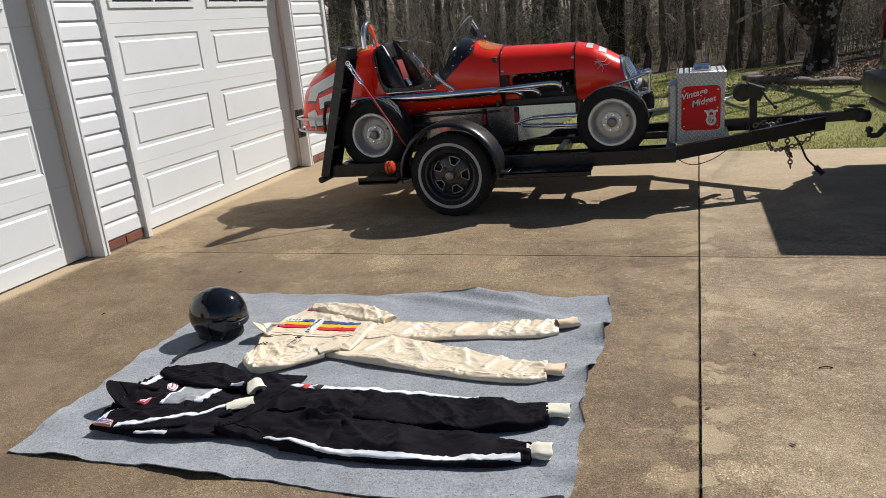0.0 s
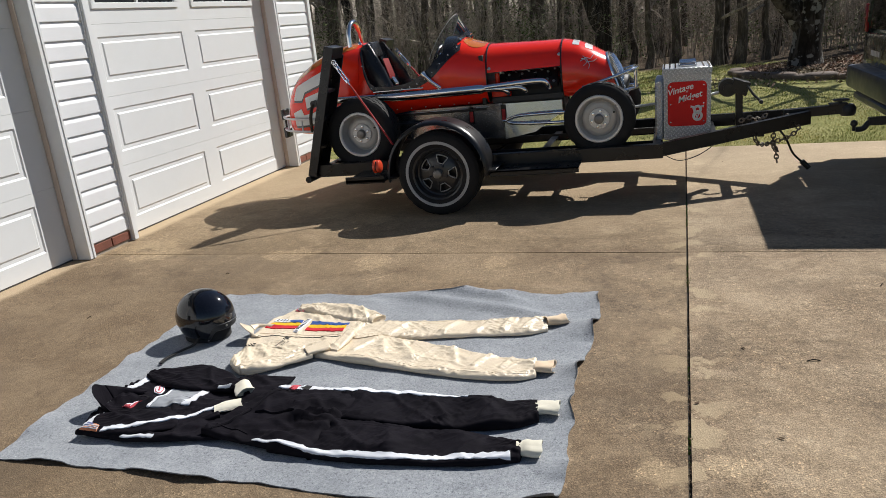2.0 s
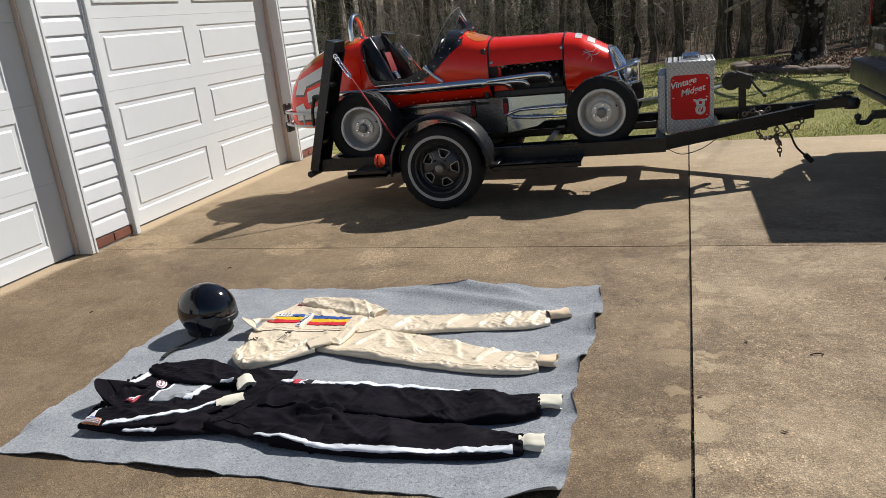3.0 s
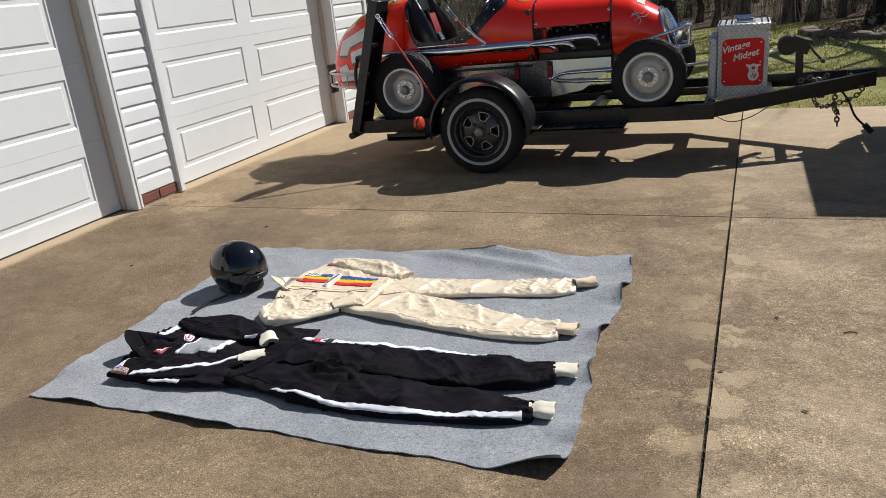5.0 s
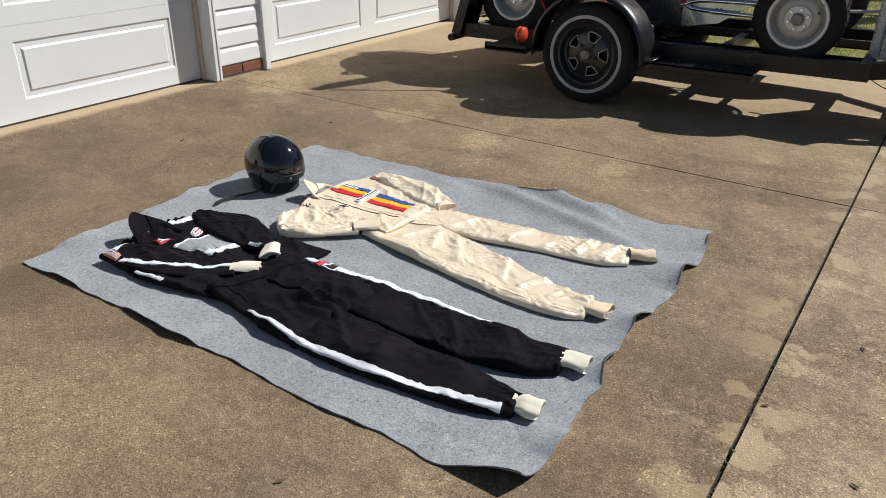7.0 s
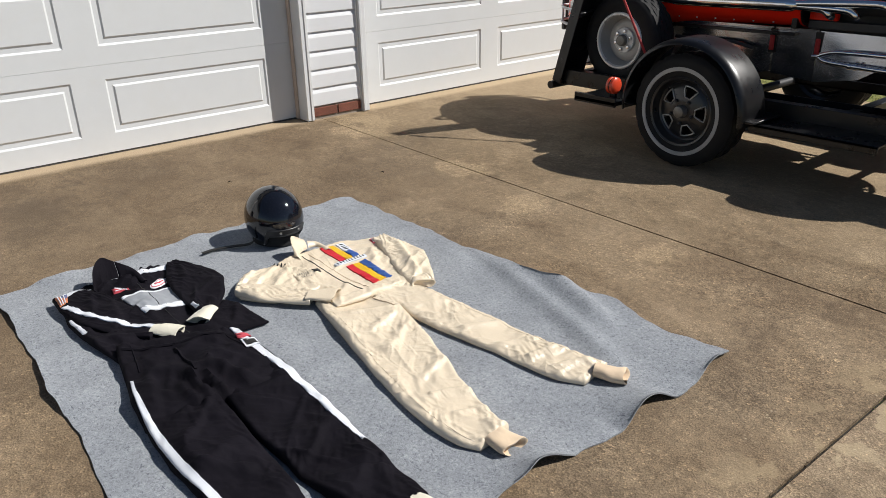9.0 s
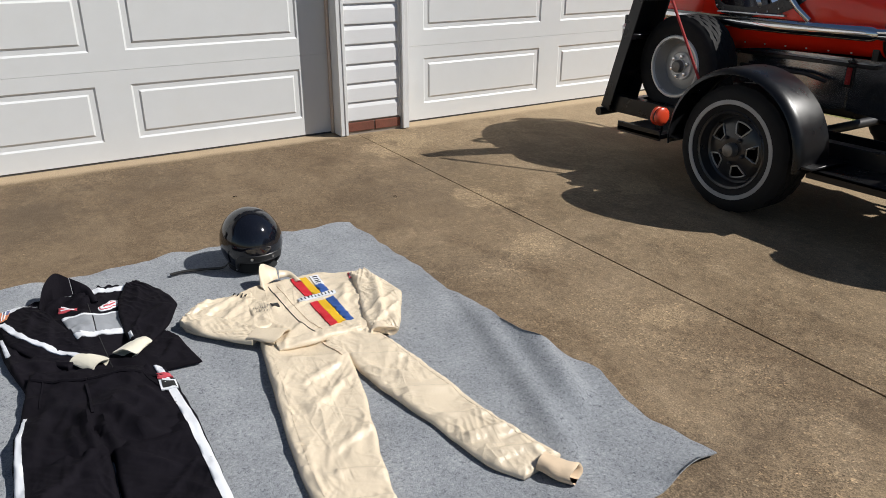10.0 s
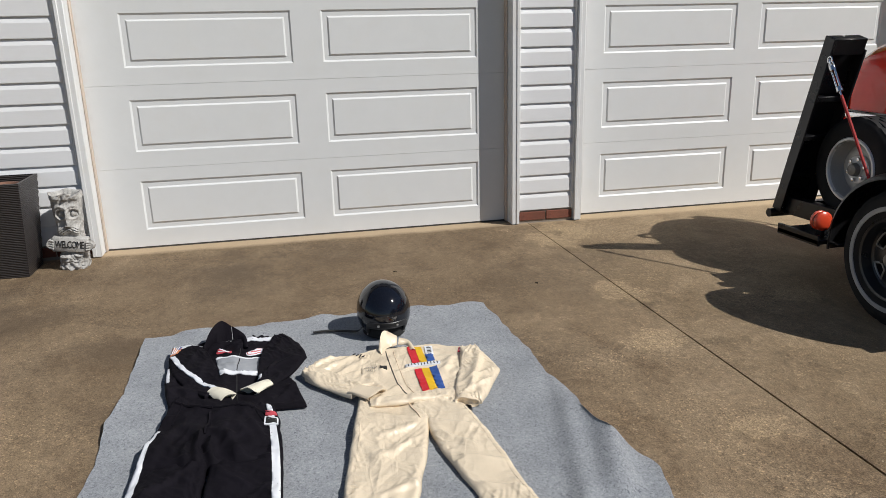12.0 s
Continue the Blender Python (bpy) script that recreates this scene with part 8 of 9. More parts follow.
for e in (-1, 1):
    for k in range(4):
        cyl(tmp, (0.004, e * 0.112, -0.024 + 0.015 * k), (0.016, e * 0.090, -0.026 + 0.015 * k), 0.0085, 0.006, 8)
    cyl(tmp, (-0.03, e * 0.108, -0.004), (0.008, e * 0.108, -0.004), 0.030, 0.024, 10)
bmesh.ops.transform(tmp, matrix=rot, verts=tmp.verts)
tm = bpy.data.meshes.new("plaque")
tmp.to_mesh(tm)
tmp.free()
bm.from_mesh(tm)
n0 = len(bm.faces)
cu = bpy.data.curves.new("welcome", "FONT")
cu.body, cu.size, cu.extrude, cu.align_x, cu.align_y, cu.resolution_u, cu.space_character = "WELCOME", 0.050, 0.002, "CENTER", "CENTER", 3, 0.86
tob = new("welcome", cu)
bpy.context.view_layer.update()
lm = bpy.data.meshes.new_from_object(tob)
bpy.data.objects.remove(tob)
lm.transform(rot @ Matrix.Translation((0.0112, 0, 0)) @ Matrix.Rotation(radians(90), 4, "Z") @ Matrix.Rotation(radians(90), 4, "X") @ Matrix.Diagonal((0.74, 1.25, 1, 1)))
bm.from_mesh(lm)
bm.faces.ensure_lookup_table()
for f in bm.faces:
    f.material_index = 0
for f in bm.faces[n0:]:
    f.material_index = 1
me = bpy.data.meshes.new("garden_ornament")
me.materials.append(CASTSTONE)
me.materials.append(BLACKLETTER)
for v in bm.verts:
    v.co -= SC
bm.to_mesh(me)
bm.free()
orn = part_from("garden_ornament", me, CASTSTONE, angle=60)
orn.location = SC
tagged(orn, "weathered cast-stone stump ornament holding a WELCOME plaque", "garden ornament")

# ---- sport utility vehicle the trailer is hitched to ----
suv = thing("parked_vehicle", (2.9, 6.85, 0.0), "dark parked sport utility vehicle with tinted windows", "vehicle")
SX0, SX1, SY = 0.87, 5.05, 6.85


def suv_box(name, x0, x1, hw0, hw1, z0, z1, mat, label="", bevel=0.05, inset=0.0):
    """A body piece that narrows upwards."""
    bm = B()
    rings = []
    for f in (0, 1):
        z, hw = (z0, hw0) if f == 0 else (z1, hw1)
        a = inset * f
        rings.append([(x0 + a, SY - hw, z), (x1 - a, SY - hw, z), (x1 - a, SY + hw, z), (x0 + a, SY + hw, z)])
    loft(bm, rings)
    bmesh.ops.bevel(bm, geom=bm.edges[:], offset=bevel, segments=3, affect="EDGES", profile=0.6)
    return part(name, bm, mat, suv, label)


suv_box("lower_body", SX0, SX1, 0.83, 0.86, 0.44, 0.98, CARDARK, "dark green body")
suv_box("hood_panel", 3.75, SX1 - 0.04, 0.80, 0.74, 0.96, 1.06, CARDARK)
suv_box("roof", SX0 - 0.02, 3.20, 0.66, 0.62, 1.56, 1.62, CARDARK, "", 0.02)
for s in (-1, 1):
    for x0, x1, w in ((SX0 + 0.0, SX0 + 0.02, 0.10), (1.86, 1.88, 0.07), (2.68, 2.70, 0.07), (3.62, 3.16, 0.07)):
        bm = B()
        loft(bm, [[(x, SY + s * y, z), (x + w, SY + s * y, z), (x + w, SY + s * (y - 0.05), z), (x, SY + s * (y - 0.05), z)] for x, y, z in ((x0, 0.835, 0.96), (x1, 0.655, 1.575))])
        part("pillar", bm, CARDARK, suv)
    for x0, x1, x2, x3 in ((1.02, 1.85, 1.10, 1.86), (1.95, 2.67, 1.96, 2.68), (2.76, 3.60, 2.78, 3.14)):
        bm = B()
        loft(bm, [[(x0, SY + s * 0.82, 0.975), (x1, SY + s * 0.82, 0.975), (x3, SY + s * 0.645, 1.565), (x2, SY + s * 0.645, 1.565)], [(x0, SY + s * 0.814, 0.975), (x1, SY + s * 0.814, 0.975), (x3, SY + s * 0.639, 1.565), (x2, SY + s * 0.639, 1.565)]])
        g = part("side_window", bm, CARGLASS, suv, "dark tinted glass")
        g.visible_shadow = False
    bm = B()
    box(bm, SX0 - 0.010, SX0 + 0.018, *sorted((SY + s * 0.76, SY + s * 0.81)), 0.97, 1.19, 0.008)
    part("tail_lamp", bm, LAMPDARK, suv, "red tail lamp")
    for x in (1.72, 4.20):
        bm = B()
        lathe(bm, [(0.20, 0.0), (0.31, 0.01), (0.355, -0.02), (0.36, -0.11), (0.355, -0.20), (0.20, -0.22)], (x, SY + s * 0.83, 0.36), (0, s, 0), 36)
        tyre = part("wheel", bm, TYRE, suv, "black road tyre")
        bm = B()
        lathe(bm, [(0.205, 0.0), (0.20, -0.02), (0.12, -0.04), (0.06, -0.01), (0.001, -0.005)], (x, SY + s * 0.83, 0.36), (0, s, 0), 30)
        part("rim", bm, SILVERRIM, tyre)
bm = B()
loft(bm, [[(SX0 + 0.012, SY - 0.70, 1.0), (SX0 + 0.012, SY + 0.70, 1.0), (SX0 + 0.03, SY + 0.56, 1.55), (SX0 + 0.03, SY - 0.56, 1.55)], [(SX0 + 0.022, SY - 0.70, 1.0), (SX0 + 0.022, SY + 0.70, 1.0), (SX0 + 0.04, SY + 0.56, 1.55), (SX0 + 0.04, SY - 0.56, 1.55)]])
part("rear_window", bm, CARGLASS, suv, "dark tinted rear glass")
bm = B()
loft(bm, [[(3.66, SY - 0.70, 1.03), (3.66, SY + 0.70, 1.03), (3.20, SY + 0.58, 1.56), (3.20, SY - 0.58, 1.56)], [(3.65, SY - 0.70, 1.03), (3.65, SY + 0.70, 1.03), (3.19, SY + 0.58, 1.56), (3.19, SY - 0.58, 1.56)]])
g = part("windscreen", bm, CARGLASS, suv, "tinted windscreen")
g.visible_shadow = False
bm = B()
box(bm, SX0 - 0.12, SX0 + 0.06, SY - 0.80, SY + 0.80, 0.54, 0.72, 0.025, None, 2)
box(bm, SX0 - 0.10, SX0 + 0.10, SY - 0.60, SY + 0.60, 0.46, 0.53, 0.02)
part("rear_bumper", bm, BUMPERGREY, suv, "blue-grey rear bumper")
bm = B()
beam(bm, (0.72, CY, 0.40), (1.3, CY, 0.40), 0.055, 0.055)
tube(bm, curve_pts([(0.80, CY, 0.40), (0.73, CY, 0.395), (0.69, CY, 0.35), (0.64, CY, 0.345)], 5), 0.020, 10)
lathe(bm, [(0.012, 0), (0.012, 0.03), (0.025, 0.045), (0.022, 0.07), (0.001, 0.08)], (0.628, CY, 0.335), (0, 0, 1), 16)
part("tow_hitch", bm, DARKSTEEL, suv, "black receiver with tow ball")
for k in range(6):
    bm = B()
    box(bm, SX0 - 0.004, SX0 + 0.004, SY + 0.30 + 0.045 * k, SY + 0.33 + 0.045 * k, 0.80, 0.84, 0.001)
    part("badge_bar", bm, SIGNSILVER, suv)

# ---- lawn, grass and weeds ----


def blades(name, spots, material, label, category, h=(0.03, 0.08), w=0.006):
    vs, fs = [], []
    for x, y, z, k in spots:
        hh, a = random.uniform(*h) * k, random.uniform(0, 6.283)
        lean = hh * random.uniform(0.1, 0.7)
        la = random.uniform(0, 6.283)
        dx, dy = math.cos(a) * w * k, math.sin(a) * w * k
        i = len(vs)
        vs += [(x - dx, y - dy, z), (x + dx, y + dy, z), (x + math.cos(la) * lean, y + math.sin(la) * lean, z + hh)]
        fs.append((i, i + 1, i + 2))
    me = bpy.data.meshes.new(name)
    me.from_pydata(vs, [], fs)
    return tagged(part_from(name, me, material, smooth=False), label, category, kind="stuff")


spots = []
for _ in range(150000):
    y = 7.95 + 9.1 * random.random() ** 1.5
    x = random.uniform(-5.6, 0.55 * y - 1.0)
    if y < 8.12 - 0.03 * x:
        continue
    if noise.noise(Vector((x * 0.9, y * 0.9, 2.0))) + 0.55 * random.random() < 0.05:
        continue
    if x < -4.4 and y < 8.85:
        continue
    spots.append((x, y, -0.032, 0.8 + 0.09 * (y - 8)))
blades("grass", spots, GRASS, "thin winter grass, green and straw-coloured", "grass", (0.010, 0.032), 0.0034)
spots = []
for cy, n, r in ((5.72, 110, 0.05), (5.50, 40, 0.03), (4.58, 60, 0.03), (4.40, 50, 0.03), (3.40, 40, 0.025), (6.0, 30, 0.03), (2.9, 40, 0.02), (2.45, 50, 0.02), (2.05, 60, 0.025)):
    for _ in range(n):
        y = cy + random.gauss(0, r * 2)
        spots.append((joint_x(y) + random.gauss(0, 0.006), y, -0.012, random.uniform(0.4, 1.0)))
for cx in (-0.25, 0.15, 0.45):
    for _ in range(30):
        x = cx + random.gauss(0, 0.08)
        spots.append((x, joint_y(x) + random.gauss(0, 0.006), -0.012, random.uniform(0.4, 0.9)))
blades("weeds", spots, WEED, "small green weeds in the driveway joint", "weed", (0.010, 0.026), 0.004)
# crumbs of leaf and soil lodged in the joint
vs, fs = [], []
rj = random.Random(41)
for _ in range(1500):
    y = 1.2 + 6.8 * rj.random()
    if noise.noise(Vector((y * 3.0, 5.0, 0))) + 0.35 < rj.random() * 0.6:
        continue
    c = Vector((joint_x(y) + rj.gauss(0, 0.0035), y, -0.006 + 0.005 * rj.random()))
    i = len(vs)
    for _ in range(4):
        d = Vector((rj.gauss(0, 1), rj.gauss(0, 1), rj.gauss(0, 1))).normalized() * rj.uniform(0.002, 0.006)
        vs.append(tuple(c + d))
    fs += [(i, i + 1, i + 2), (i, i + 1, i + 3), (i + 1, i + 2, i + 3), (i, i + 2, i + 3)]
me = bpy.data.meshes.new("joint_debris")
me.from_pydata(vs, [], fs)
tagged(part_from("joint_debris", me, LEAVES, smooth=False), "brown leaf crumbs and soil lodged in the driveway joint", "debris", kind="stuff")
# fallen leaves and scraps on the concrete
for x, y, a in ((-0.55, 3.15, 0.5), (-0.22, 7.35, 1.2), (-0.36, 3.62, 2.0), (-1.45, 2.18, 0.9), (-0.30, 2.95, 2.6)):
    bm = B()
    vs = [bm.verts.new((x + math.cos(a) * u * 0.014 - math.sin(a) * v * 0.006, y + math.sin(a) * u * 0.014 + math.cos(a) * v * 0.006, 0.002 + 0.003 * abs(v) + 0.002 * u * u)) for u, v in ((-1, 0), (-0.4, -0.8), (0.4, -0.7), (1, 0), (0.4, 0.8), (-0.4, 0.7))]
    c = bm.verts.new((x, y, 0.002))
    for p, q in zip(vs, vs[1:] + vs[:1]):
        bm.faces.new((p, q, c))
    tagged(part("dead_leaf", bm, LEAVES), "small curled dead leaf on the concrete", "leaf", "leaves on the driveway")

for x, y, a, L in ((-0.14, 3.52, 0.15, 0.05), (-0.02, 2.62, -0.2, 0.05), (0.30, 4.35, 1.0, 0.03), (-0.62, 2.05, 2.2, 0.02), (-3.30, 4.45, 0.4, 0.02), (-3.72, 3.72, 1.3, 0.02)):
    bm = B()
    tube(bm, curve_pts([(x, y, 0.003), (x + L * 0.5 * math.cos(a), y + L * 0.5 * math.sin(a) + 0.006, 0.006), (x + L * math.cos(a), y + L * math.sin(a), 0.003)], 4), 0.0022, 5)
    tagged(part("twig", bm, BARKDARK), "small dry twig fallen on the concrete", "twig", "twigs on the driveway")

# ---- trees ----


def grow(bm, p, d, length, r, depth, rng, gnarl=0.22, kids=(2, 4), min_r=0.004):
    """A limb with its branches."""
    pts, rs = [p], [r]
    n = max(3, int(length / 0.35))
    q, dd = p, d
    for k in range(n):
        dd = (dd + Vector((rng.gauss(0, gnarl), rng.gauss(0, gnarl), rng.gauss(0.02, gnarl * 0.5))) * (0.35 if depth == 0 else 0.8)).normalized()
        q = q + dd * (length / n)
        pts.append(q)
        rs.append(max(min_r * 0.6, r * (1 - 0.72 * (k + 1) / n)))
    tube(bm, pts, rs, 8 if r > 0.08 else 5 if r > 0.02 else 3)
    if depth < 3 and r > min_r:
        for _ in range(rng.randint(*kids)):
            k = rng.randint(max(1, n // 3), n)
            a = rng.uniform(0, 6.283)
            base = (pts[k] - pts[k - 1]).normalized()
            side = Vector((math.cos(a), math.sin(a), rng.uniform(0.05, 0.7))).normalized()
            grow(bm, pts[k], (base * 0.45 + side).normalized(), length * rng.uniform(0.35, 0.6), rs[k] * 0.6, depth + 1, rng, gnarl, kids, min_r)


def bare_tree(seed, height, r, name="bare_tree", label="tall bare winter tree with a grey-brown trunk", low=False, bark=None):
    rng = random.Random(seed)
    t = thing(name, (0, 0, 0), label, "tree", "trees of the wood")
    bm = B()
    pts, rs = [], []
    x = y = 0.0
    for k in range(15):
        f = k / 14
        pts.append((x, y, height * f - 0.1))
        rs.append(r * ((1.0 - 0.8 * f) + 0.45 * math.exp(-f * 40)))
        x += rng.gauss(0, 0.05)
        y += rng.gauss(0, 0.05)
    tube(bm, pts, rs, 10)
    part("trunk", bm, bark or BARK, t)
    bm = B()
    for _ in range(rng.randint(7, 10)):
        k = rng.randint(2 if low else 3, 13)
        a = rng.uniform(0, 6.283)
        grow(bm, Vector(pts[k]), Vector((math.cos(a), math.sin(a), rng.uniform(0.0, 0.8))).normalized(), height * rng.uniform(0.10, 0.22), rs[k] * 0.4, 1, rng, 0.25, (1, 3), 0.006)
    part("crown", bm, TWIG, t, "fine bare branches")
    return t


kinds = [bare_tree(11, 8, 0.17), bare_tree(12, 7, 0.11, low=True), bare_tree(13, 8.5, 0.21), bare_tree(14, 6, 0.075, low=True), bare_tree(15, 8, 0.14, bark=BARKDARK), bare_tree(16, 5.5, 0.06, low=True)]
rng = random.Random(5)
placed = []
n_made = 0
EDGE_TREES = ((-1.11, 17.7, 3), (-0.79, 20.8, 1), (0.27, 17.3, 1), (0.42, 17.5, 3), (0.66, 17.3, 1), (1.24, 17.8, 3), (-1.5, 19.0, 3))
for i in range(900):
    y = 18.4 + 30.0 * rng.random() ** 1.25
    x = rng.uniform(-0.62 * y - 2, 0.33 * y + 2.5)
    if len(kinds) <= n_made < len(kinds) + len(EDGE_TREES):
        x, y, k = EDGE_TREES[n_made - len(kinds)]
        placed.append((x, y))
        copy_thing(kinds[k], pose(x, y, -0.03, 0.5, 0.4, 50 * i))
        n_made += 1
        continue
    if any((x - a) ** 2 + (y - b) ** 2 < 0.6 for a, b in placed):
        continue
    if x > -2.5 and rng.random() < 0.45:
        continue
    placed.append((x, y))
    k = rng.choice((0, 1, 1, 2, 3, 3, 4, 5, 5))
    m = pose(x, y, -0.03, rng.gauss(0, 1.8), rng.gauss(0, 1.8), rng.uniform(0, 360))
    if n_made < len(kinds):
        kinds[n_made].matrix_basis = m
    else:
        copy_thing(kinds[k], m)
    n_made += 1
    if n_made >= 290:
        break

# big tree with a leaning limb, in its stone-edged bed
oak = thing("old_tree", (1.86, 15.0, 0.0), "thick dark trunk with furrowed bark in a stone-edged bed", "tree")
rng = random.Random(31)
bm = B()
tube(bm, [(1.86, 15.0, -0.15), (1.86, 15.0, 0.05), (1.86, 15.0, 0.4), (1.90, 15.0, 0.9), (1.95, 15.0, 1.5), (2.05, 15.02, 2.6), (2.2, 15.1, 4.5), (2.4, 15.2, 7.5)], [0.42, 0.30, 0.235, 0.225, 0.235, 0.20, 0.16, 0.08], 18)
part("trunk", bm, BARKOAK, oak)
bm = B()
tube(bm, [(1.84, 15.0, 0.62), (1.62, 14.98, 0.98), (1.34, 14.95, 1.35), (0.9, 14.9, 2.0), (0.2, 14.8, 2.9), (-0.7, 14.7, 3.9)], [0.16, 0.17, 0.16, 0.13, 0.10, 0.05], 14)
part("limb", bm, BARKOAK, oak)
# unseen right-hand limb, added to throw branch shade on the lawn
bm = B()
tube(bm, [(1.98, 15.0, 1.55), (2.35, 14.9, 2.05), (2.9, 14.7, 2.6), (3.5, 14.5, 3.4), (4.0, 14.3, 4.4)], [0.12, 0.14, 0.12, 0.09, 0.05], 12)
part("limb", bm, BARKOAK, oak)
bm = B()
# its twigs, also out of view, thicken that shade
for p, d in (((2.35, 14.9, 2.05), (0.2, -0.9, 0.25)), ((2.9, 14.7, 2.6), (-0.2, -0.9, 0.3)), ((2.9, 14.7, 2.6), (0.9, -0.3, 0.1)), ((3.5, 14.5, 3.4), (-0.3, -0.8, 0.2)), ((3.5, 14.5, 3.4), (0.6, 0.5, 0.3)), ((2.1, 15.0, 3.2), (0.3, -0.9, 0.15)), ((2.15, 15.05, 3.8), (-0.4, -0.8, 0.2))):
    grow(bm, Vector(p), Vector(d).normalized(), 2.3, 0.06, 0, rng, 0.3, (4, 6), 0.005)
for p, d, L, r in (((0.9, 14.9, 2.0), (-0.8, 0.1, -0.05), 2.4, 0.05), ((0.2, 14.8, 2.9), (-0.9, 0.2, -0.35), 2.6, 0.045), ((1.3, 14.95, 1.5), (-0.9, 0.3, 0.15), 1.8, 0.03), ((2.0, 15.0, 2.2), (0.8, 0.1, 0.2), 2.2, 0.05), ((-0.5, 14.7, 3.7), (-0.8, 0.1, -0.45), 2.4, 0.035), ((2.2, 15.1, 4.5), (-0.6, 0.3, 0.4), 2.5, 0.06), ((2.3, 15.1, 5.5), (0.7, -0.3, 0.4), 2.5, 0.06)):
    grow(bm, Vector(p), Vector(d).normalized(), L, r, 0, rng, 0.3, (3, 5), 0.004)
part("crown", bm, TWIG, oak, "fine bare branches")
fork = thing("forked_tree", (-1.72, 18.2, 0.0), "dark forked tree at the edge of the wood", "tree")
bm = B()
tube(bm, [(-1.72, 18.2, -0.1), (-1.70, 18.2, 0.5), (-1.68, 18.2, 0.9), (-1.66, 18.2, 1.6), (-1.6, 18.2, 3.5), (-1.5, 18.3, 8)], [0.26, 0.19, 0.18, 0.15, 0.12, 0.05], 12)
tube(bm, [(-1.70, 18.2, 0.72), (-1.86, 18.2, 1.05), (-2.0, 18.2, 1.5), (-2.2, 18.2, 3.0), (-2.5, 18.1, 6)], [0.12, 0.14, 0.13, 0.10, 0.05], 12)
part("trunk", bm, BARKDARK, fork)
bm = B()
for p, d, L in (((-2.15, 18.2, 2.4), (-0.9, 0, 0.1), 2.5), ((-1.63, 18.2, 1.6), (0.9, 0.1, 0.3), 2.2), ((-2.0, 18.2, 1.5), (-0.8, -0.2, 0.3), 2.0), ((-1.6, 18.2, 3.0), (0.8, -0.3, 0.1), 2.4)):
    grow(bm, Vector(p), Vector(d).normalized(), L, 0.045, 0, rng, 0.3, (3, 5), 0.004)
part("crown", bm, TWIG, fork, "fine bare branches")

oak.matrix_basis = pose(1.56, 15.0, 0.0)
fork.matrix_basis = pose(-2.12, 18.2, 0.0)

# leaf-strewn bed and its edging stones
bm = B()
rings = []
for k in range(8):
    r = 1.75 * (1 - k / 7)
    rings.append([(2.47 + r * 1.1 * math.cos(t), 15.0 + r * math.sin(t), -0.03 + 0.10 * (1 - (r / 1.75) ** 2) + 0.02 * noise.noise(Vector((r * 3 * math.cos(t), r * 3 * math.sin(t), 1)))) for t in [2 * math.pi * j / 40 for j in range(40)]])
loft(bm, rings, True, (False, True))
structure("planting_bed", bm, LEAVES, "mounded planting bed covered in dead leaves", "planting bed")
vs, fs = [], []
rl = random.Random(77)
for _ in range(7000):
    a, r = rl.uniform(0, 6.283), 1.85 * math.sqrt(rl.random())
    x, y = 2.47 + 1.15 * r * math.cos(a), 15.0 + r * math.sin(a)
    if rl.random() < 0.07:
        x, y = rl.uniform(-1, 4.5), rl.uniform(12.2, 14.2)
    z = (-0.03 + 0.10 * max(0, 1 - (r / 1.75) ** 2)) if r < 1.75 else -0.03
    b, t1, t2 = rl.uniform(0, 6.283), rl.uniform(-0.02, 0.03), rl.uniform(0, 0.05)
    dx, dy = 0.03 * math.cos(b), 0.03 * math.sin(b)
    i = len(vs)
    vs += [(x - dx, y - dy, z + 0.01), (x + dy * 0.6, y - dx * 0.6, z + 0.012 + t2), (x + dx, y + dy, z + 0.02 + t1), (x - dy * 0.6, y + dx * 0.6, z + 0.03)]
    fs.append((i, i + 1, i + 2, i + 3))
me = bpy.data.meshes.new("leaf_litter")
me.from_pydata(vs, [], fs)
tagged(part_from("leaf_litter", me, LEAVES, smooth=False), "scattered curled dead leaves under the tree", "leaf litter", kind="stuff")
border = tagged(new("stone_border"), "low uneven border of flat brown stones round the bed", "stone border")
border.location = (2.47, 15.0, -0.03)
for k in range(20):
    a = radians(172 + 196 * k / 19 + rl.uniform(-2, 2))
    L, W, Hh = rl.uniform(0.20, 0.30), rl.uniform(0.10, 0.16), rl.uniform(0.06, 0.11)
    bm = B()
    ring0 = [(math.cos(t) * L * (1 + 0.15 * rl.uniform(-1, 1)), math.sin(t) * W * (1 + 0.2 * rl.uniform(-1, 1))) for t in [2 * math.pi * j / 10 for j in range(10)]]
    loft(bm, [[(x * s, y * s, z) for x, y in ring0] for s, z in ((0.9, 0), (1.0, Hh * 0.3), (1.0, Hh * 0.75), (0.85, Hh))])
    bmesh.ops.transform(bm, matrix=Matrix.Translation((2.47 + 2.0 * math.cos(a), 15.0 + 1.75 * math.sin(a), -0.03)) @ Matrix.Rotation(a + math.pi / 2, 4, "Z") @ Matrix.Rotation(rl.uniform(-0.12, 0.12), 4, "X"), verts=bm.verts)
    part("stone", bm, STONE, border, angle=50)

# ---- undergrowth and the far wood ----
rng = random.Random(9)
vs, fs = [], []


def twig(p, d, L, w):
    q = p + d * L
    a = d.cross(Vector((rng.gauss(0, 1), rng.gauss(0, 1), rng.gauss(0, 1)))).normalized() * w
    i = len(vs)
    vs.extend([tuple(p - a), tuple(p + a), tuple(q)])
    fs.append((i, i + 1, i + 2))
    return q


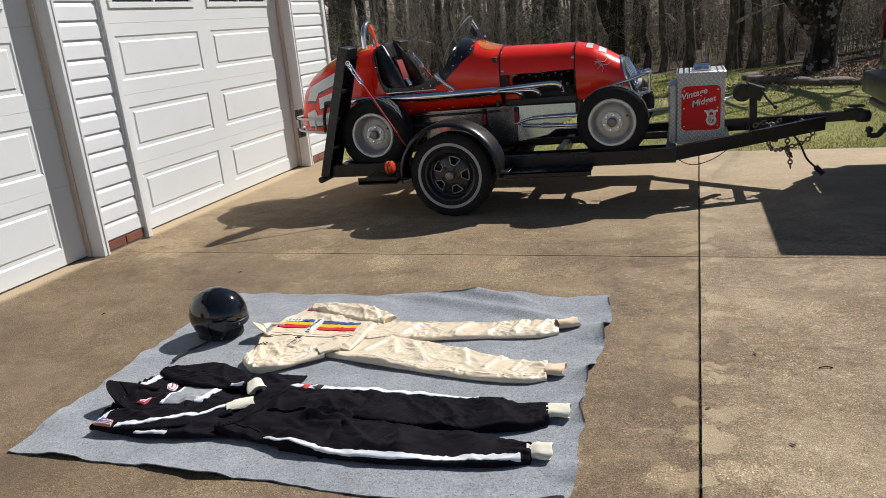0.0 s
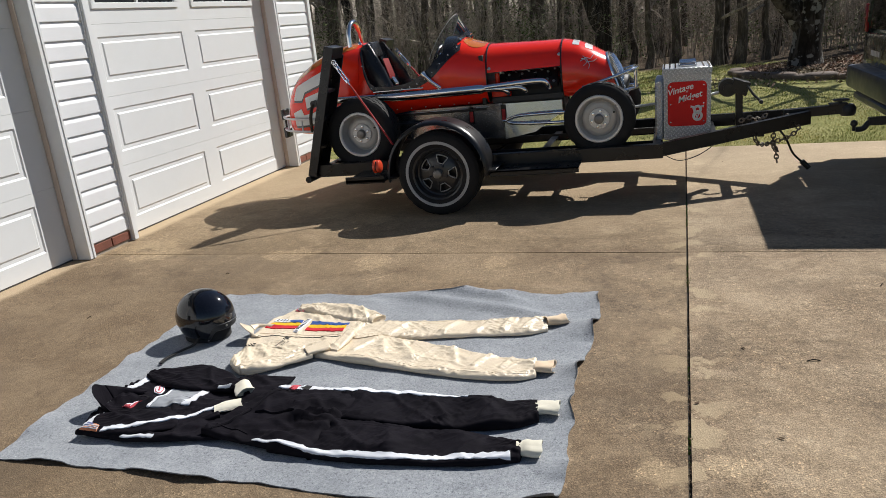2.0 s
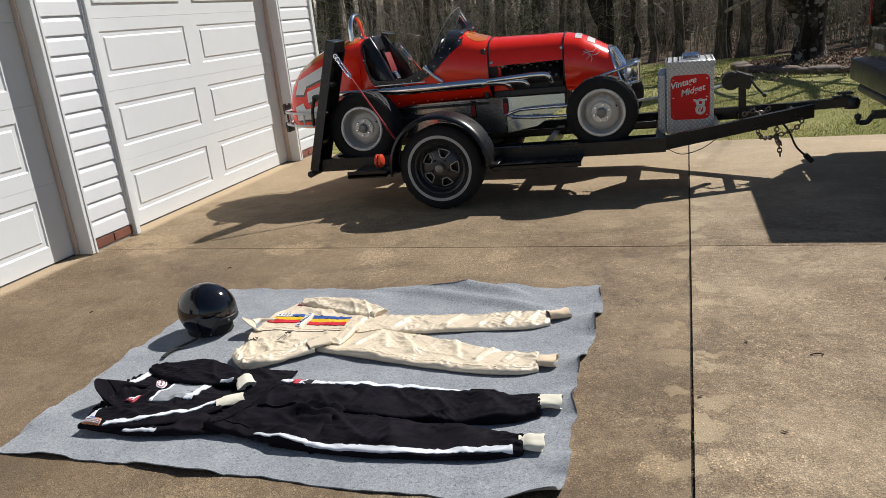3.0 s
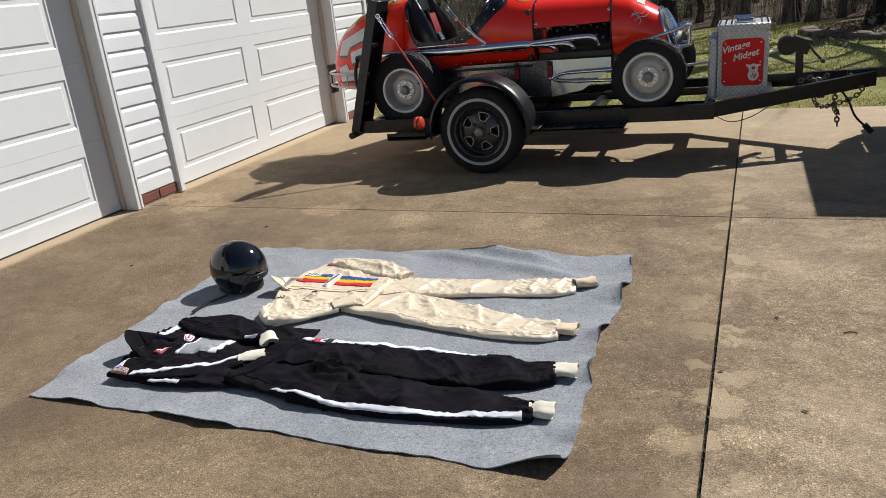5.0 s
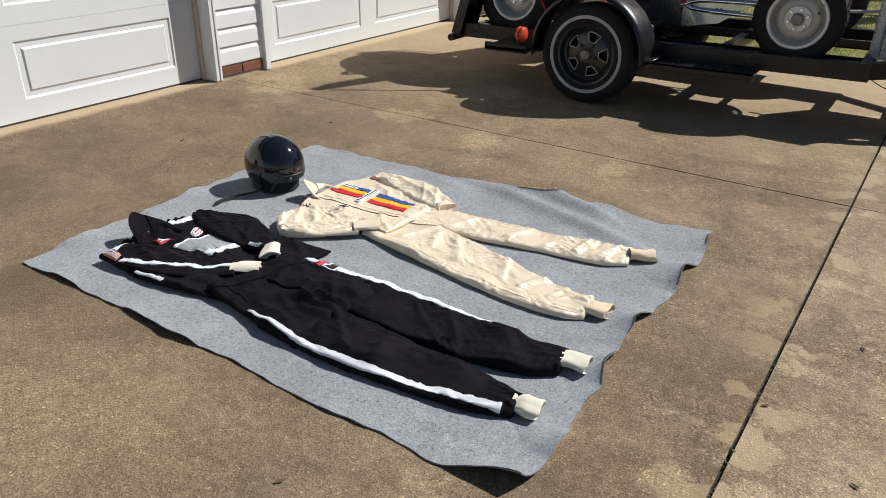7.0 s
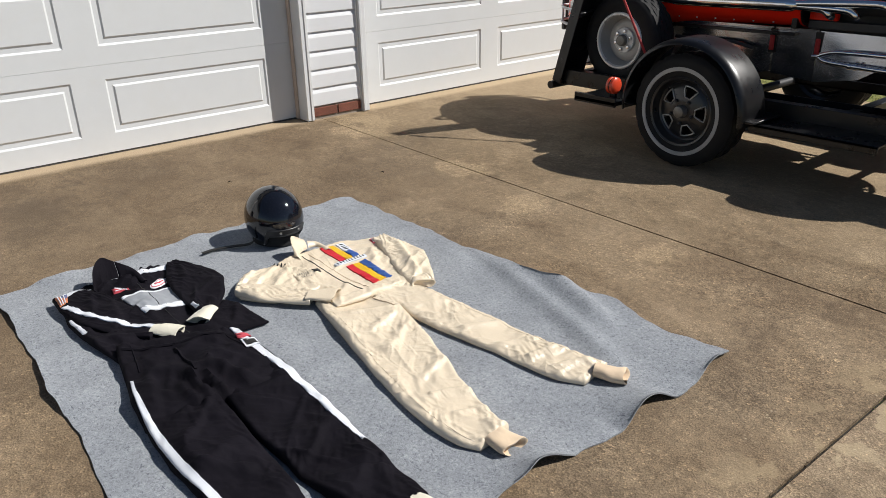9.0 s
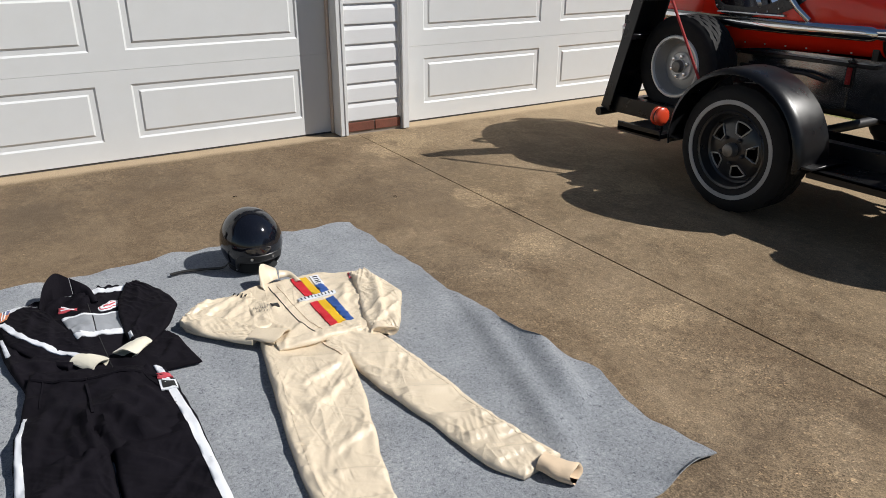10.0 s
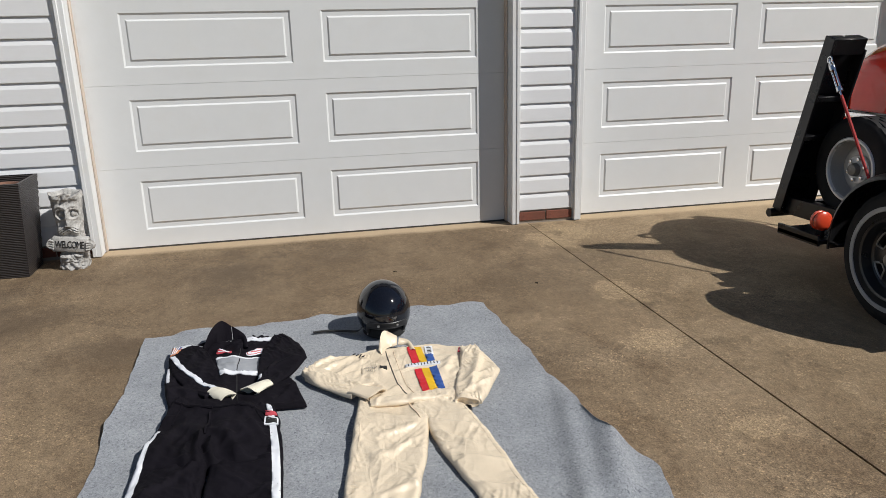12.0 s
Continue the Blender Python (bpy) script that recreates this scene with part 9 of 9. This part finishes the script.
for _ in range(1250):
    y = 18.0 + 26 * rng.random() ** 1.35
    x = rng.uniform(-0.62 * y - 2, 0.33 * y + 2.5)
    p = Vector((x, y, -0.03))
    hgt = rng.uniform(0.8, 3.4)
    for _ in range(5):
        d = Vector((rng.gauss(0, 0.16), rng.gauss(0, 0.16), 1)).normalized()
        q = twig(p + Vector((rng.gauss(0, 0.15), rng.gauss(0, 0.15), 0)), d, hgt * rng.uniform(0.7, 1.1), 0.008)
        for _ in range(6):
            b = p.lerp(q, rng.uniform(0.25, 0.95))
            e = Vector((rng.gauss(0, 0.7), rng.gauss(0, 0.7), rng.uniform(0.1, 0.9))).normalized()
            r = twig(b, e, rng.uniform(0.3, 0.9), 0.0045)
            for _ in range(2):
                twig(b.lerp(r, rng.uniform(0.3, 0.8)), (e + Vector((rng.gauss(0, 0.7), rng.gauss(0, 0.7), rng.gauss(0.2, 0.4)))).normalized(), rng.uniform(0.15, 0.45), 0.003)
me = bpy.data.meshes.new("undergrowth")
me.from_pydata(vs, [], fs)
tagged(part_from("undergrowth", me, TWIG, smooth=False), "tangled bare undergrowth of thin saplings", "undergrowth", kind="stuff")

vs, fs = [], []
for _ in range(330):
    y = 17.8 + 23 * rng.random() ** 1.25
    x = rng.uniform(-0.62 * y - 2, 0.33 * y + 2.5)
    R, Hh = rng.uniform(0.35, 0.9), rng.uniform(0.5, 2.2)
    for _ in range(150):
        a, f = rng.uniform(0, 6.283), rng.random()
        rr = R * math.sqrt(rng.random()) * (1 - 0.5 * f)
        c = Vector((x + rr * math.cos(a), y + rr * math.sin(a), f * Hh))
        e = Vector((rng.gauss(0, 1), rng.gauss(0, 1), rng.gauss(0, 0.6))).normalized() * rng.uniform(0.02, 0.05)
        g = e.cross(Vector((rng.gauss(0, 1), rng.gauss(0, 1), 1))).normalized() * 0.018
        i = len(vs)
        vs.extend([tuple(c - e), tuple(c + g), tuple(c + e), tuple(c - g)])
        fs.append((i, i + 1, i + 2, i + 3))
me = bpy.data.meshes.new("evergreen_shrubs")
me.from_pydata(vs, [], fs)
tagged(part_from("evergreen_shrubs", me, EVERGREEN, smooth=False), "loose dull-green evergreen shrubs among the trees", "shrub", kind="stuff")

m, nt, p = new_material("glowing_wooded_slope", 1.0, spec=0.0)
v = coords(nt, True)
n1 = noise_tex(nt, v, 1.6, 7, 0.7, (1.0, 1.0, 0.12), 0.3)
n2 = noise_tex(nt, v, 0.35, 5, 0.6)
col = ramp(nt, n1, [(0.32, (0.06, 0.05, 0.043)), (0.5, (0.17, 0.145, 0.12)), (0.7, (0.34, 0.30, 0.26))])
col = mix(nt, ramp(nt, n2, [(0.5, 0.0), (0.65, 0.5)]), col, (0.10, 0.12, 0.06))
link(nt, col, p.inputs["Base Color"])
# the slope glows in its own colours, to brighten the gaps between the trees
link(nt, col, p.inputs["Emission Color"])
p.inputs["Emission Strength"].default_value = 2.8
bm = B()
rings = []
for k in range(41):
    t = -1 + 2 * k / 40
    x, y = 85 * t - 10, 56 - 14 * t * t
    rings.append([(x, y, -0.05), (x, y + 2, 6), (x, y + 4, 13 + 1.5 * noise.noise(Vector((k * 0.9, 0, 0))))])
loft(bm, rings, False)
structure("backdrop", bm, m, "self-lit backdrop of grey-brown leafless wood far behind the lawn", "woodland")
